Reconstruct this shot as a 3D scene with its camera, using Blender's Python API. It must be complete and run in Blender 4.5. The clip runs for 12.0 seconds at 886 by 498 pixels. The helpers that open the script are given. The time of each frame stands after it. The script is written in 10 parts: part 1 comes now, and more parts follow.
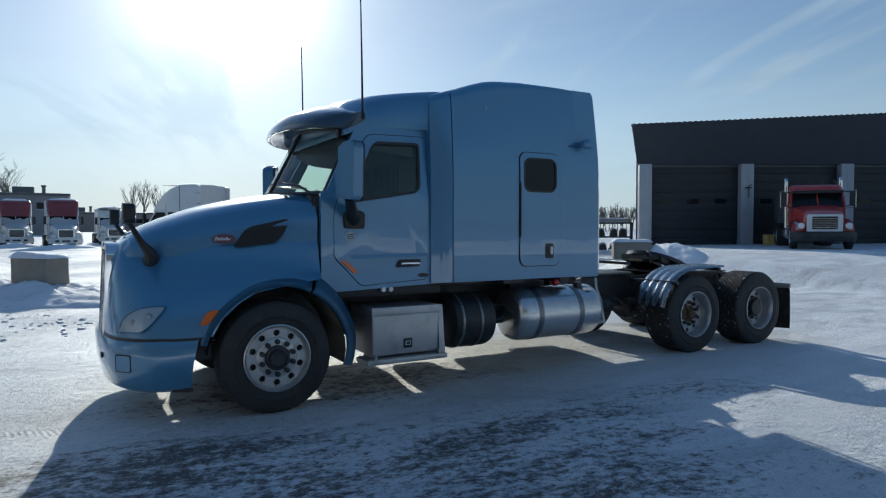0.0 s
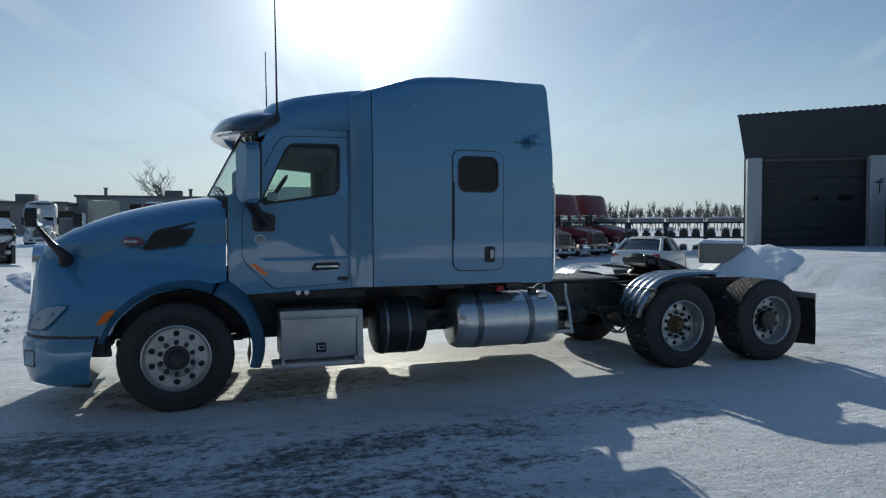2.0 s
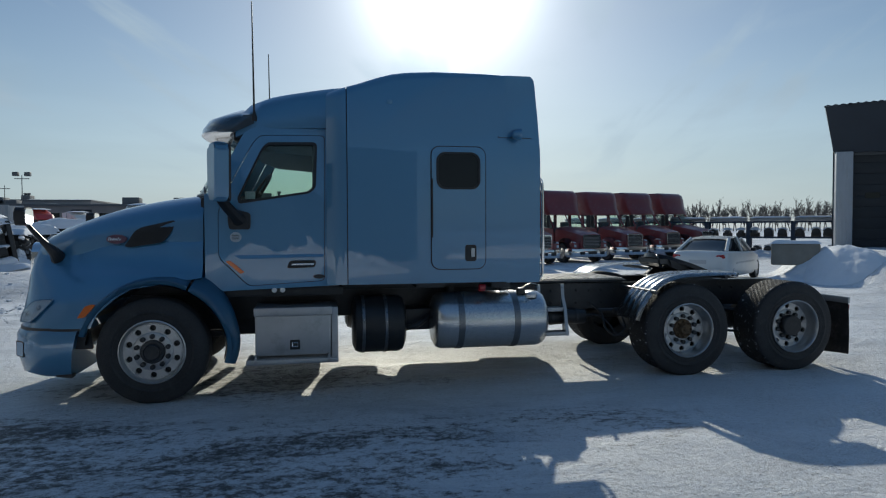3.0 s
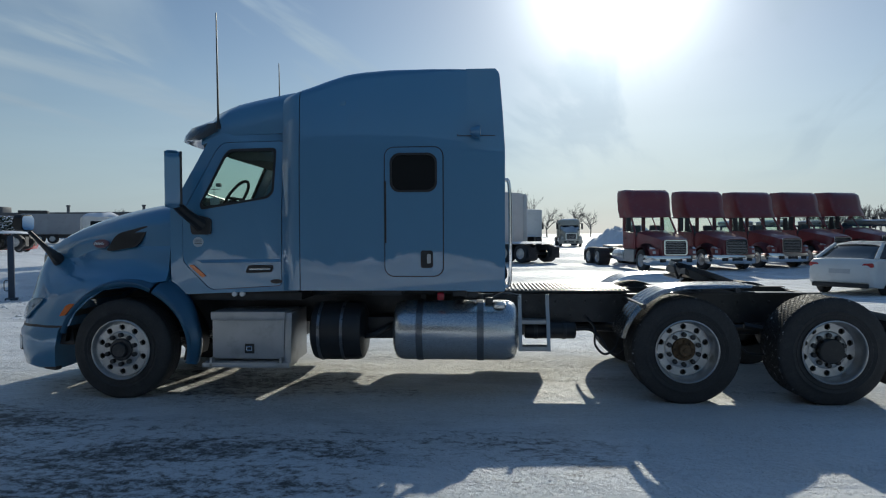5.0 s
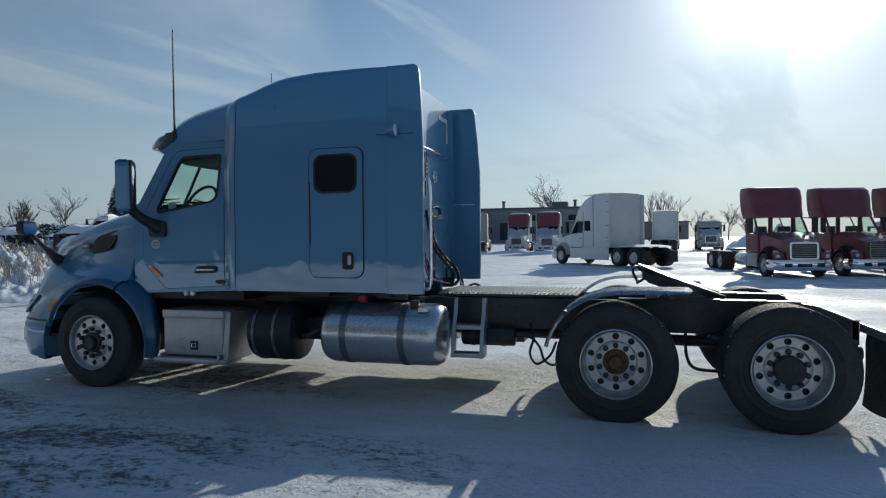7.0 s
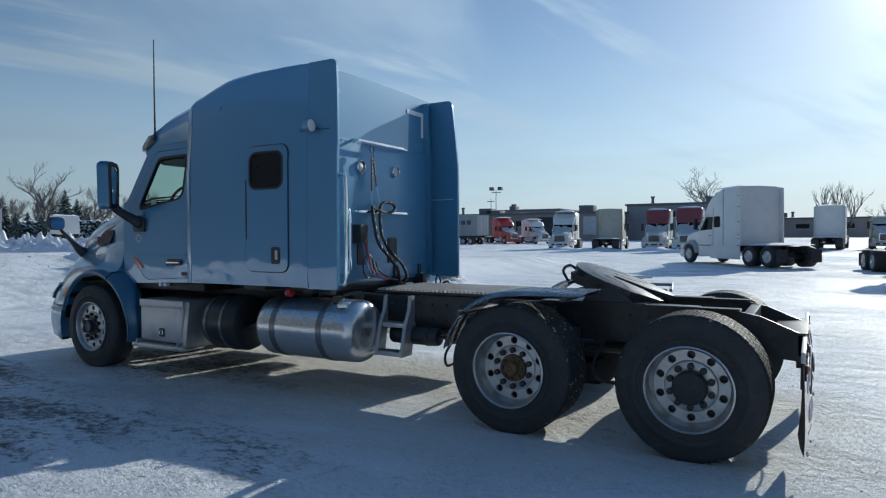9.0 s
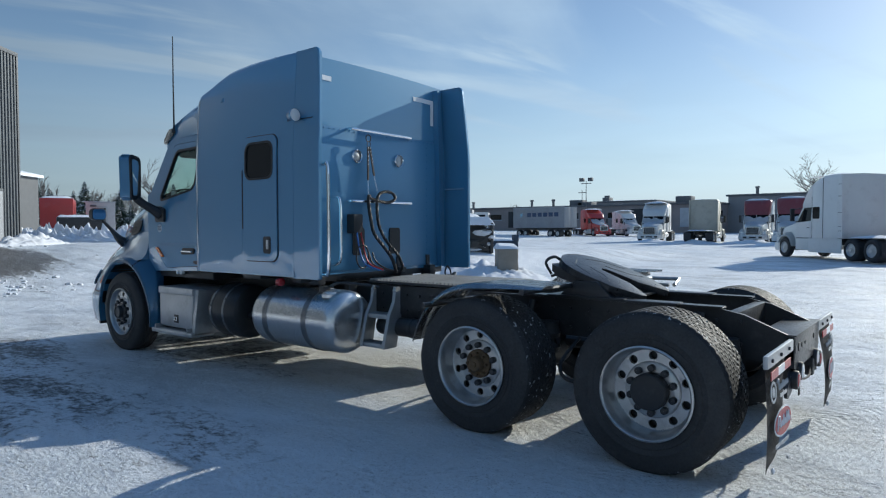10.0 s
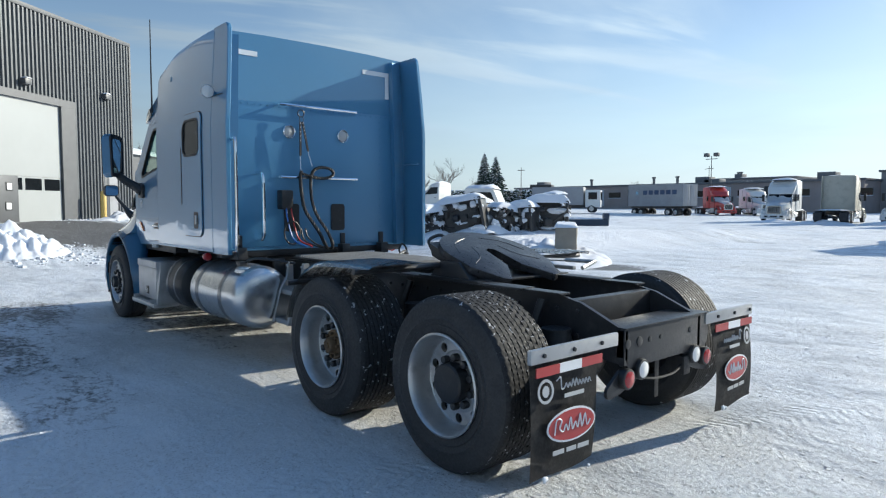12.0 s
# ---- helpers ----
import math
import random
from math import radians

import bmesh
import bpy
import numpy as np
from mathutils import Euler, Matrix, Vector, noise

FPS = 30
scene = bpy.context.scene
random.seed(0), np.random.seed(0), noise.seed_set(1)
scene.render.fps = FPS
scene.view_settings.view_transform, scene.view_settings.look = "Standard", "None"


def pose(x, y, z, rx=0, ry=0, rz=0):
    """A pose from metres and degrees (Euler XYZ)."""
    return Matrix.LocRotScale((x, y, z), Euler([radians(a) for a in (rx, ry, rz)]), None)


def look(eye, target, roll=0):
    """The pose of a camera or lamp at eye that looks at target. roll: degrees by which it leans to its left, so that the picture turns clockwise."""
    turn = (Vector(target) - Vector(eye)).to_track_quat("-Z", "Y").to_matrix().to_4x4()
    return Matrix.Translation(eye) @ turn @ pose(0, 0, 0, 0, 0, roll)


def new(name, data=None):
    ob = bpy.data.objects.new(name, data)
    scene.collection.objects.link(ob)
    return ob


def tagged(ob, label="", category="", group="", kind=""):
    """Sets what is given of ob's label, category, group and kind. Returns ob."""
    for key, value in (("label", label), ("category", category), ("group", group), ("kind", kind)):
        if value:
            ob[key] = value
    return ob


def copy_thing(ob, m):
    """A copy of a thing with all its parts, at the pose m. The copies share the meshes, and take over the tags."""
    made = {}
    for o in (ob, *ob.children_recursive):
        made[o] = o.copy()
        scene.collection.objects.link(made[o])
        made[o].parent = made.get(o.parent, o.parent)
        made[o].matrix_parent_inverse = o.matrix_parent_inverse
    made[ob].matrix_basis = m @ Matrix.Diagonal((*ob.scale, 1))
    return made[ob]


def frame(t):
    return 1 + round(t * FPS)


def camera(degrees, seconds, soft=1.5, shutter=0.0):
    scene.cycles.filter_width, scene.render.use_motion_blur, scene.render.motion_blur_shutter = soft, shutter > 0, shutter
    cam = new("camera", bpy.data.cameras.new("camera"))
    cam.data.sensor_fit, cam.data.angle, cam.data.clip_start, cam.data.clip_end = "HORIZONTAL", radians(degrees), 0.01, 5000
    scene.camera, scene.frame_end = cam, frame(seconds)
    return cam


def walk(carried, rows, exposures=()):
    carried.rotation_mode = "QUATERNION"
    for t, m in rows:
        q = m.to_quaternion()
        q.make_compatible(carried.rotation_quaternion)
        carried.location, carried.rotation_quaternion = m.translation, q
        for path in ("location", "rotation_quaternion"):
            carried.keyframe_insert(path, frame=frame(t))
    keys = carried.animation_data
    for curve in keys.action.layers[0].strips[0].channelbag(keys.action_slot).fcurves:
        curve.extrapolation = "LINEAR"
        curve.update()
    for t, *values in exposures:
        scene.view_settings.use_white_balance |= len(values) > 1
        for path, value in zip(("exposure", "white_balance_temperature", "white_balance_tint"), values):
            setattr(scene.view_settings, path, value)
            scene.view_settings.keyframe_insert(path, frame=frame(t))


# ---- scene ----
cam = camera(69.0, 12.0, 1.2)
METRES, EYE, TILT, LEAN, TURN = 12.821, 1.64, -1.25, 0.0, -30.1
ROWS = [
    (0.0, 0.0, 0.0, 0.0, -0.0, -0.55, 0.07),
    (0.5, 0.0403, 0.0031, 0.0006, 2.04, -0.71, -0.11),
    (1.0, 0.0794, 0.0125, 0.0018, 5.13, -0.53, 0.0),
    (1.5, 0.1209, 0.0204, 0.0038, 7.85, -0.57, -0.1),
    (2.0, 0.1595, 0.0363, 0.0028, 11.25, -0.6, -0.12),
    (2.5, 0.2022, 0.049, 0.0026, 15.8, -0.44, -0.04),
    (3.0, 0.2393, 0.0688, 0.0011, 18.82, -0.57, -0.19),
    (3.5, 0.2791, 0.0868, 0.0006, 22.33, -0.28, -0.02),
    (5.5, 0.4028, 0.1928, 0.004, 37.37, -0.3, -0.48),
    (6.0, 0.4338, 0.2194, 0.0048, 41.12, -0.14, -0.42),
    (6.5, 0.461, 0.2535, 0.002, 43.85, -0.31, -0.49),
    (7.0, 0.4931, 0.2853, 0.0022, 46.52, -0.01, -0.35),
    (7.5, 0.5196, 0.3197, 0.0013, 48.49, -0.14, -0.45),
    (9.5, 0.5979, 0.4695, 0.0045, 64.48, -0.8, -0.89),
    (10.0, 0.6069, 0.5089, 0.0034, 68.38, -1.3, -0.97),
    (10.5, 0.6211, 0.5477, 0.0041, 71.67, -1.46, -1.06),
    (11.0, 0.6278, 0.5861, 0.0029, 73.88, -1.59, -1.14),
    (11.5, 0.6328, 0.6249, 0.0031, 76.58, -2.32, -1.08),
    (12.0, 0.6324, 0.6638, 0.0057, 79.35, -3.49, -1.31),
]
EXPOSURES = [(0.0, -0.02, 5880.0, 6.5), (3.5, -0.30, 6130.0, 6.5), (5.5, -0.30, 6080.0, 6.5), (7.5, -0.18, 5960.0, 6.5), (9.5, 0.12, 5780.0, 6.5), (11.0, 0.40, 5980.0, 8.0), (12.0, 0.60, 6120.0, 8.0)]
walk(cam, [(t, pose(0, 0, EYE, TILT, LEAN, TURN) @ pose(METRES * x, METRES * y, METRES * z, 90 + pitch, roll, yaw)) for t, x, y, z, yaw, pitch, roll in ROWS], EXPOSURES)
# ---------- camera, light ----------
SUN_AZ, SUN_EL = radians(11.8), radians(21.9)
SUN_DIR = Vector((math.sin(SUN_AZ) * math.cos(SUN_EL), math.cos(SUN_AZ) * math.cos(SUN_EL), math.sin(SUN_EL)))


def node(nt, kind, **kw):
    n = nt.nodes.new(kind)
    for k, v in kw.items():
        if k in n.inputs:
            n.inputs[k].default_value = v
    return n


def make_world():
    world = bpy.data.worlds.new("winter_sky")
    scene.world = world
    world.use_nodes = True
    nt = world.node_tree
    nt.nodes.clear()
    link = nt.links.new
    sky = nt.nodes.new("ShaderNodeTexSky")
    sky.sky_type, sky.sun_disc = "NISHITA", False
    sky.sun_elevation, sky.sun_rotation = SUN_EL, SUN_AZ
    sky.air_density, sky.dust_density, sky.ozone_density, sky.altitude = 1.0, 0.25, 1.3, 40
    tc = nt.nodes.new("ShaderNodeTexCoord")
    # thin cirrus, streaked, and a milky band low over the horizon
    sep = nt.nodes.new("ShaderNodeSeparateXYZ")
    link(tc.outputs["Generated"], sep.inputs["Vector"])
    # the cloud sheet seen as a flat layer overhead
    up = nt.nodes.new("ShaderNodeMath")
    up.operation = "MAXIMUM"
    up.inputs[1].default_value = 0.0
    link(sep.outputs["Z"], up.inputs[0])
    height = nt.nodes.new("ShaderNodeMath")
    height.operation = "ADD"
    height.inputs[1].default_value = 0.13
    link(up.outputs[0], height.inputs[0])
    flat = nt.nodes.new("ShaderNodeCombineXYZ")
    for axis in ("X", "Y"):
        over = nt.nodes.new("ShaderNodeMath")
        over.operation = "DIVIDE"
        link(sep.outputs[axis], over.inputs[0]), link(height.outputs[0], over.inputs[1])
        link(over.outputs[0], flat.inputs[axis])
    layers = []
    for turn, stretch, scale, seed, lo, hi in ((18, (2.1, 0.42, 1), 1.1, 4.0, 0.50, 0.64), (-20, (0.9, 0.4, 1), 0.9, 11.0, 0.46, 0.76)):
        aim = nt.nodes.new("ShaderNodeVectorRotate")
        aim.rotation_type = "Z_AXIS"
        aim.inputs["Angle"].default_value = radians(turn)
        link(flat.outputs[0], aim.inputs["Vector"])
        mp = nt.nodes.new("ShaderNodeMapping")
        mp.inputs["Location"].default_value = (seed, seed * 0.7, 0)
        mp.inputs["Scale"].default_value = stretch
        link(aim.outputs[0], mp.inputs["Vector"])
        nz = node(nt, "ShaderNodeTexNoise", Scale=scale, Detail=7.0, Roughness=0.52, Distortion=0.45)
        link(mp.outputs["Vector"], nz.inputs["Vector"])
        r = nt.nodes.new("ShaderNodeMapRange")
        r.interpolation_type = "SMOOTHSTEP"
        r.inputs["From Min"].default_value, r.inputs["From Max"].default_value = lo, hi
        r.inputs["To Max"].default_value = CLOUD
        link(nz.outputs["Fac"], r.inputs["Value"])
        layers.append(r)
    ramp = nt.nodes.new("ShaderNodeMath")
    ramp.operation, ramp.use_clamp = "ADD", True
    link(layers[0].outputs[0], ramp.inputs[0]), link(layers[1].outputs[0], ramp.inputs[1])
    # the streaks melt into the haze towards the horizon
    rise = nt.nodes.new("ShaderNodeMapRange")
    rise.interpolation_type = "SMOOTHSTEP"
    rise.inputs["From Min"].default_value, rise.inputs["From Max"].default_value = 0.05, 0.26
    link(sep.outputs["Z"], rise.inputs["Value"])
    streaks = nt.nodes.new("ShaderNodeMath")
    streaks.operation = "MULTIPLY"
    link(ramp.outputs[0], streaks.inputs[0]), link(rise.outputs[0], streaks.inputs[1])
    # and thin out to deep blue overhead
    clear = nt.nodes.new("ShaderNodeMapRange")
    clear.interpolation_type = "SMOOTHSTEP"
    clear.inputs["From Min"].default_value, clear.inputs["From Max"].default_value = 0.68, 0.42
    clear.inputs["To Min"].default_value = 0.10
    link(sep.outputs["Z"], clear.inputs["Value"])
    thin = nt.nodes.new("ShaderNodeMath")
    thin.operation = "MULTIPLY"
    link(streaks.outputs[0], thin.inputs[0]), link(clear.outputs[0], thin.inputs[1])
    streaks = thin
    low = nt.nodes.new("ShaderNodeMapRange")
    low.interpolation_type = "SMOOTHSTEP"
    low.inputs["From Min"].default_value, low.inputs["From Max"].default_value = 0.30, -0.03
    low.inputs["To Max"].default_value = HAZE
    link(sep.outputs["Z"], low.inputs["Value"])
    # aureole of the thin cloud round the sun
    dot = nt.nodes.new("ShaderNodeVectorMath")
    dot.operation = "DOT_PRODUCT"
    dot.inputs[1].default_value = SUN_DIR
    link(tc.outputs["Generated"], dot.inputs[0])
    total = None
    for power, gain in AUREOLE:
        p = nt.nodes.new("ShaderNodeMath")
        p.operation, p.use_clamp = "MAXIMUM", True
        p.inputs[1].default_value = 0.0
        link(dot.outputs["Value"], p.inputs[0])
        q = nt.nodes.new("ShaderNodeMath")
        q.operation = "POWER"
        q.inputs[1].default_value = power
        link(p.outputs[0], q.inputs[0])
        g = nt.nodes.new("ShaderNodeMath")
        g.operation = "MULTIPLY"
        g.inputs[1].default_value = gain
        link(q.outputs[0], g.inputs[0])
        if total is None:
            total = g.outputs[0]
        else:
            a = nt.nodes.new("ShaderNodeMath")
            a.operation = "ADD"
            link(total, a.inputs[0]), link(g.outputs[0], a.inputs[1])
            total = a.outputs[0]
    cover = nt.nodes.new("ShaderNodeMath")
    cover.operation, cover.use_clamp = "ADD", True
    link(streaks.outputs[0], cover.inputs[0]), link(low.outputs[0], cover.inputs[1])
    mix = nt.nodes.new("ShaderNodeMix")
    mix.data_type = "RGBA"
    link(cover.outputs[0], mix.inputs["Factor"])
    # clear dry air above the thin cloud: a stronger blue towards the zenith
    deep = nt.nodes.new("ShaderNodeMapRange")
    deep.interpolation_type = "SMOOTHSTEP"
    deep.inputs["From Min"].default_value, deep.inputs["From Max"].default_value = 0.42, 0.75
    link(sep.outputs["Z"], deep.inputs["Value"])
    blue = nt.nodes.new("ShaderNodeMix")
    blue.data_type = "RGBA"
    blue.inputs["A"].default_value, blue.inputs["B"].default_value = (1, 1, 1, 1), (1.10, 1.40, 1.58, 1)
    link(deep.outputs[0], blue.inputs["Factor"])
    dome = nt.nodes.new("ShaderNodeMix")
    dome.data_type, dome.blend_type = "RGBA", "MULTIPLY"
    dome.inputs["Factor"].default_value = 1.0
    link(sky.outputs["Color"], dome.inputs["A"]), link(blue.outputs["Result"], dome.inputs["B"])
    link(dome.outputs["Result"], mix.inputs["A"])
    # thin cloud scatters more light towards the sun
    fwd = nt.nodes.new("ShaderNodeMapRange")
    fwd.inputs["From Min"].default_value, fwd.inputs["From Max"].default_value = 0.1, 0.98
    fwd.inputs["To Min"].default_value, fwd.inputs["To Max"].default_value = 0.47, 1.0
    link(dot.outputs["Value"], fwd.inputs["Value"])
    lit = nt.nodes.new("ShaderNodeMix")
    lit.data_type, lit.blend_type = "RGBA", "MULTIPLY"
    lit.inputs["Factor"].default_value = 1.0
    lit.inputs["A"].default_value = CLOUD_RGB
    link(fwd.outputs[0], lit.inputs["B"])
    # long lumpy banks, a little greyer and brighter by turns
    stretch = nt.nodes.new("ShaderNodeMapping")
    stretch.inputs["Scale"].default_value = (1.6, 1.6, 11.0)
    stretch.inputs["Location"].default_value = (3.0, 1.0, 2.0)
    link(tc.outputs["Generated"], stretch.inputs["Vector"])
    bank_noise = node(nt, "ShaderNodeTexNoise", Scale=1.5, Detail=6.0, Roughness=0.5, Distortion=0.6)
    link(stretch.outputs["Vector"], bank_noise.inputs["Vector"])
    swell = nt.nodes.new("ShaderNodeMapRange")
    swell.inputs["From Min"].default_value, swell.inputs["From Max"].default_value = 0.36, 0.64
    link(bank_noise.outputs["Fac"], swell.inputs["Value"])
    tone = nt.nodes.new("ShaderNodeMix")
    tone.data_type = "RGBA"
    tone.inputs["A"].default_value, tone.inputs["B"].default_value = (0.94, 0.92, 0.89, 1), (1.08, 1.05, 1.01, 1)
    link(swell.outputs[0], tone.inputs["Factor"])
    banks = nt.nodes.new("ShaderNodeMix")
    banks.data_type, banks.blend_type = "RGBA", "MULTIPLY"
    banks.inputs["Factor"].default_value = 1.0
    link(lit.outputs["Result"], banks.inputs["A"]), link(tone.outputs["Result"], banks.inputs["B"])
    link(banks.outputs["Result"], mix.inputs["B"])
    add = nt.nodes.new("ShaderNodeMix")
    add.data_type, add.blend_type = "RGBA", "ADD"
    add.inputs["Factor"].default_value = 1.0
    link(mix.outputs["Result"], add.inputs["A"])
    glow = nt.nodes.new("ShaderNodeMix")
    glow.data_type = "RGBA"
    glow.blend_type = "MULTIPLY"
    glow.inputs["Factor"].default_value = 1.0
    glow.inputs["A"].default_value = (0.98, 1.0, 0.99, 1)
    link(total, glow.inputs["B"])
    link(glow.outputs["Result"], add.inputs["B"])
    bg = node(nt, "ShaderNodeBackground", Strength=SKY_STRENGTH)
    link(add.outputs["Result"], bg.inputs["Color"])
    out = nt.nodes.new("ShaderNodeOutputWorld")
    link(bg.outputs[0], out.inputs["Surface"])


SKY_STRENGTH, CLOUD, HAZE = 0.085, 0.70, 0.84
CLOUD_RGB = (5.9, 7.4, 8.8, 1)
AUREOLE = ((200.0, 28.0), (44.0, 2.4), (7.0, 0.6))
make_world()
sun_data = bpy.data.lights.new("sun", "SUN")
sun_data.energy, sun_data.angle, sun_data.color = 3.8, radians(0.6), (1.0, 0.915, 0.75)
sun = new("sun", sun_data)
sun.matrix_world = look(SUN_DIR * 60, (0, 0, 0))

# ---------- materials ----------


def material(name, rgb, rough=0.5, metal=0.0, vary=0.12, scale=3.0, grain=40.0, bump=0.05, coat=0.0, dirt=None, dirt_amount=0.0, per_object=0.0, stretch=(1, 1, 1)):
    """A painted, metal, rubber or plaster surface with broad variation, fine grain and a little relief."""
    m = bpy.data.materials.new(name)
    m.use_nodes = True
    nt = m.node_tree
    link = nt.links.new
    b = nt.nodes["Principled BSDF"]
    b.inputs["Metallic"].default_value = metal
    b.inputs["Coat Weight"].default_value = coat
    b.inputs["Coat Roughness"].default_value = 0.08
    tc = nt.nodes.new("ShaderNodeTexCoord")
    mp = nt.nodes.new("ShaderNodeMapping")
    mp.inputs["Scale"].default_value = stretch
    link(tc.outputs["Object"], mp.inputs["Vector"])
    broad = node(nt, "ShaderNodeTexNoise", Scale=scale, Detail=4.0, Roughness=0.6)
    fine = node(nt, "ShaderNodeTexNoise", Scale=grain, Detail=3.0, Roughness=0.6)
    link(mp.outputs["Vector"], broad.inputs["Vector"])
    link(mp.outputs["Vector"], fine.inputs["Vector"])
    both = nt.nodes.new("ShaderNodeMath")
    both.operation = "MULTIPLY_ADD"
    both.inputs[1].default_value = 0.35
    link(fine.outputs["Fac"], both.inputs[0]), link(broad.outputs["Fac"], both.inputs[2])
    rng = nt.nodes.new("ShaderNodeMapRange")
    rng.inputs["From Min"].default_value, rng.inputs["From Max"].default_value = 0.4, 0.95
    rng.inputs["To Min"].default_value, rng.inputs["To Max"].default_value = 1 - vary, 1 + vary
    link(both.outputs[0], rng.inputs["Value"])
    mul = nt.nodes.new("ShaderNodeMix")
    mul.data_type, mul.blend_type = "RGBA", "MULTIPLY"
    mul.inputs["Factor"].default_value = 1.0
    mul.inputs["A"].default_value = (*rgb, 1)
    link(rng.outputs[0], mul.inputs["B"])
    colour = mul.outputs["Result"]
    if per_object:
        info = nt.nodes.new("ShaderNodeObjectInfo")
        r2 = nt.nodes.new("ShaderNodeMapRange")
        r2.inputs["To Min"].default_value, r2.inputs["To Max"].default_value = 1 - per_object, 1 + per_object
        link(info.outputs["Random"], r2.inputs["Value"])
        m2 = nt.nodes.new("ShaderNodeMix")
        m2.data_type, m2.blend_type = "RGBA", "MULTIPLY"
        m2.inputs["Factor"].default_value = 1.0
        link(colour, m2.inputs["A"]), link(r2.outputs[0], m2.inputs["B"])
        colour = m2.outputs["Result"]
    if dirt:
        dn = node(nt, "ShaderNodeTexNoise", Scale=scale * 1.7, Detail=8.0, Roughness=0.7)
        link(mp.outputs["Vector"], dn.inputs["Vector"])
        dr = nt.nodes.new("ShaderNodeMapRange")
        dr.inputs["From Min"].default_value, dr.inputs["From Max"].default_value = 0.62 - dirt_amount * 0.3, 0.75
        dr.inputs["To Max"].default_value = min(1.0, dirt_amount * 1.6)
        link(dn.outputs["Fac"], dr.inputs["Value"])
        dm = nt.nodes.new("ShaderNodeMix")
        dm.data_type = "RGBA"
        link(dr.outputs[0], dm.inputs["Factor"]), link(colour, dm.inputs["A"])
        dm.inputs["B"].default_value = (*dirt, 1)
        colour = dm.outputs["Result"]
    link(colour, b.inputs["Base Color"])
    rr = nt.nodes.new("ShaderNodeMapRange")
    rr.inputs["From Min"].default_value, rr.inputs["From Max"].default_value = 0.35, 0.7
    rr.inputs["To Min"].default_value, rr.inputs["To Max"].default_value = max(0.02, rough * 0.8), min(1, rough * 1.25)
    link(fine.outputs["Fac"], rr.inputs["Value"])
    link(rr.outputs[0], b.inputs["Roughness"])
    if bump:
        bp = node(nt, "ShaderNodeBump", Strength=min(1.0, bump * 4), Distance=0.004)
        link(both.outputs[0], bp.inputs["Height"])
        link(bp.outputs["Normal"], b.inputs["Normal"])
    return m


def glass_material(name, rgb, rough=0.02, alpha_like=0.0):
    m = bpy.data.materials.new(name)
    m.use_nodes = True
    nt = m.node_tree
    nt.nodes.clear()
    link = nt.links.new
    out = nt.nodes.new("ShaderNodeOutputMaterial")
    clear = node(nt, "ShaderNodeBsdfTransparent", Color=(*rgb, 1))
    gloss = node(nt, "ShaderNodeBsdfGlossy", Color=(1, 1, 1, 1), Roughness=rough)
    facing = node(nt, "ShaderNodeLayerWeight", Blend=0.3)
    steep = nt.nodes.new("ShaderNodeMath")
    steep.operation = "POWER"
    steep.inputs[1].default_value = 3.5
    link(facing.outputs["Facing"], steep.inputs[0])
    fres = nt.nodes.new("ShaderNodeMath")
    fres.operation = "MULTIPLY_ADD"
    fres.inputs[1].default_value, fres.inputs[2].default_value = 0.85, 0.03
    link(steep.outputs[0], fres.inputs[0])
    mix = nt.nodes.new("ShaderNodeMixShader")
    link(fres.outputs[0], mix.inputs[0]), link(clear.outputs[0], mix.inputs[1]), link(gloss.outputs[0], mix.inputs[2])
    link(mix.outputs[0], out.inputs["Surface"])
    return m


def snow_material(name, rgb=(0.80, 0.82, 0.86), dirty=0.15):
    m = material(name, rgb, 0.75, 0.0, 0.07, 1.3, 18.0, 0.25, dirt=(0.30, 0.28, 0.26), dirt_amount=dirty)
    b = m.node_tree.nodes["Principled BSDF"]
    b.inputs["Specular IOR Level"].default_value = 0.3
    return m


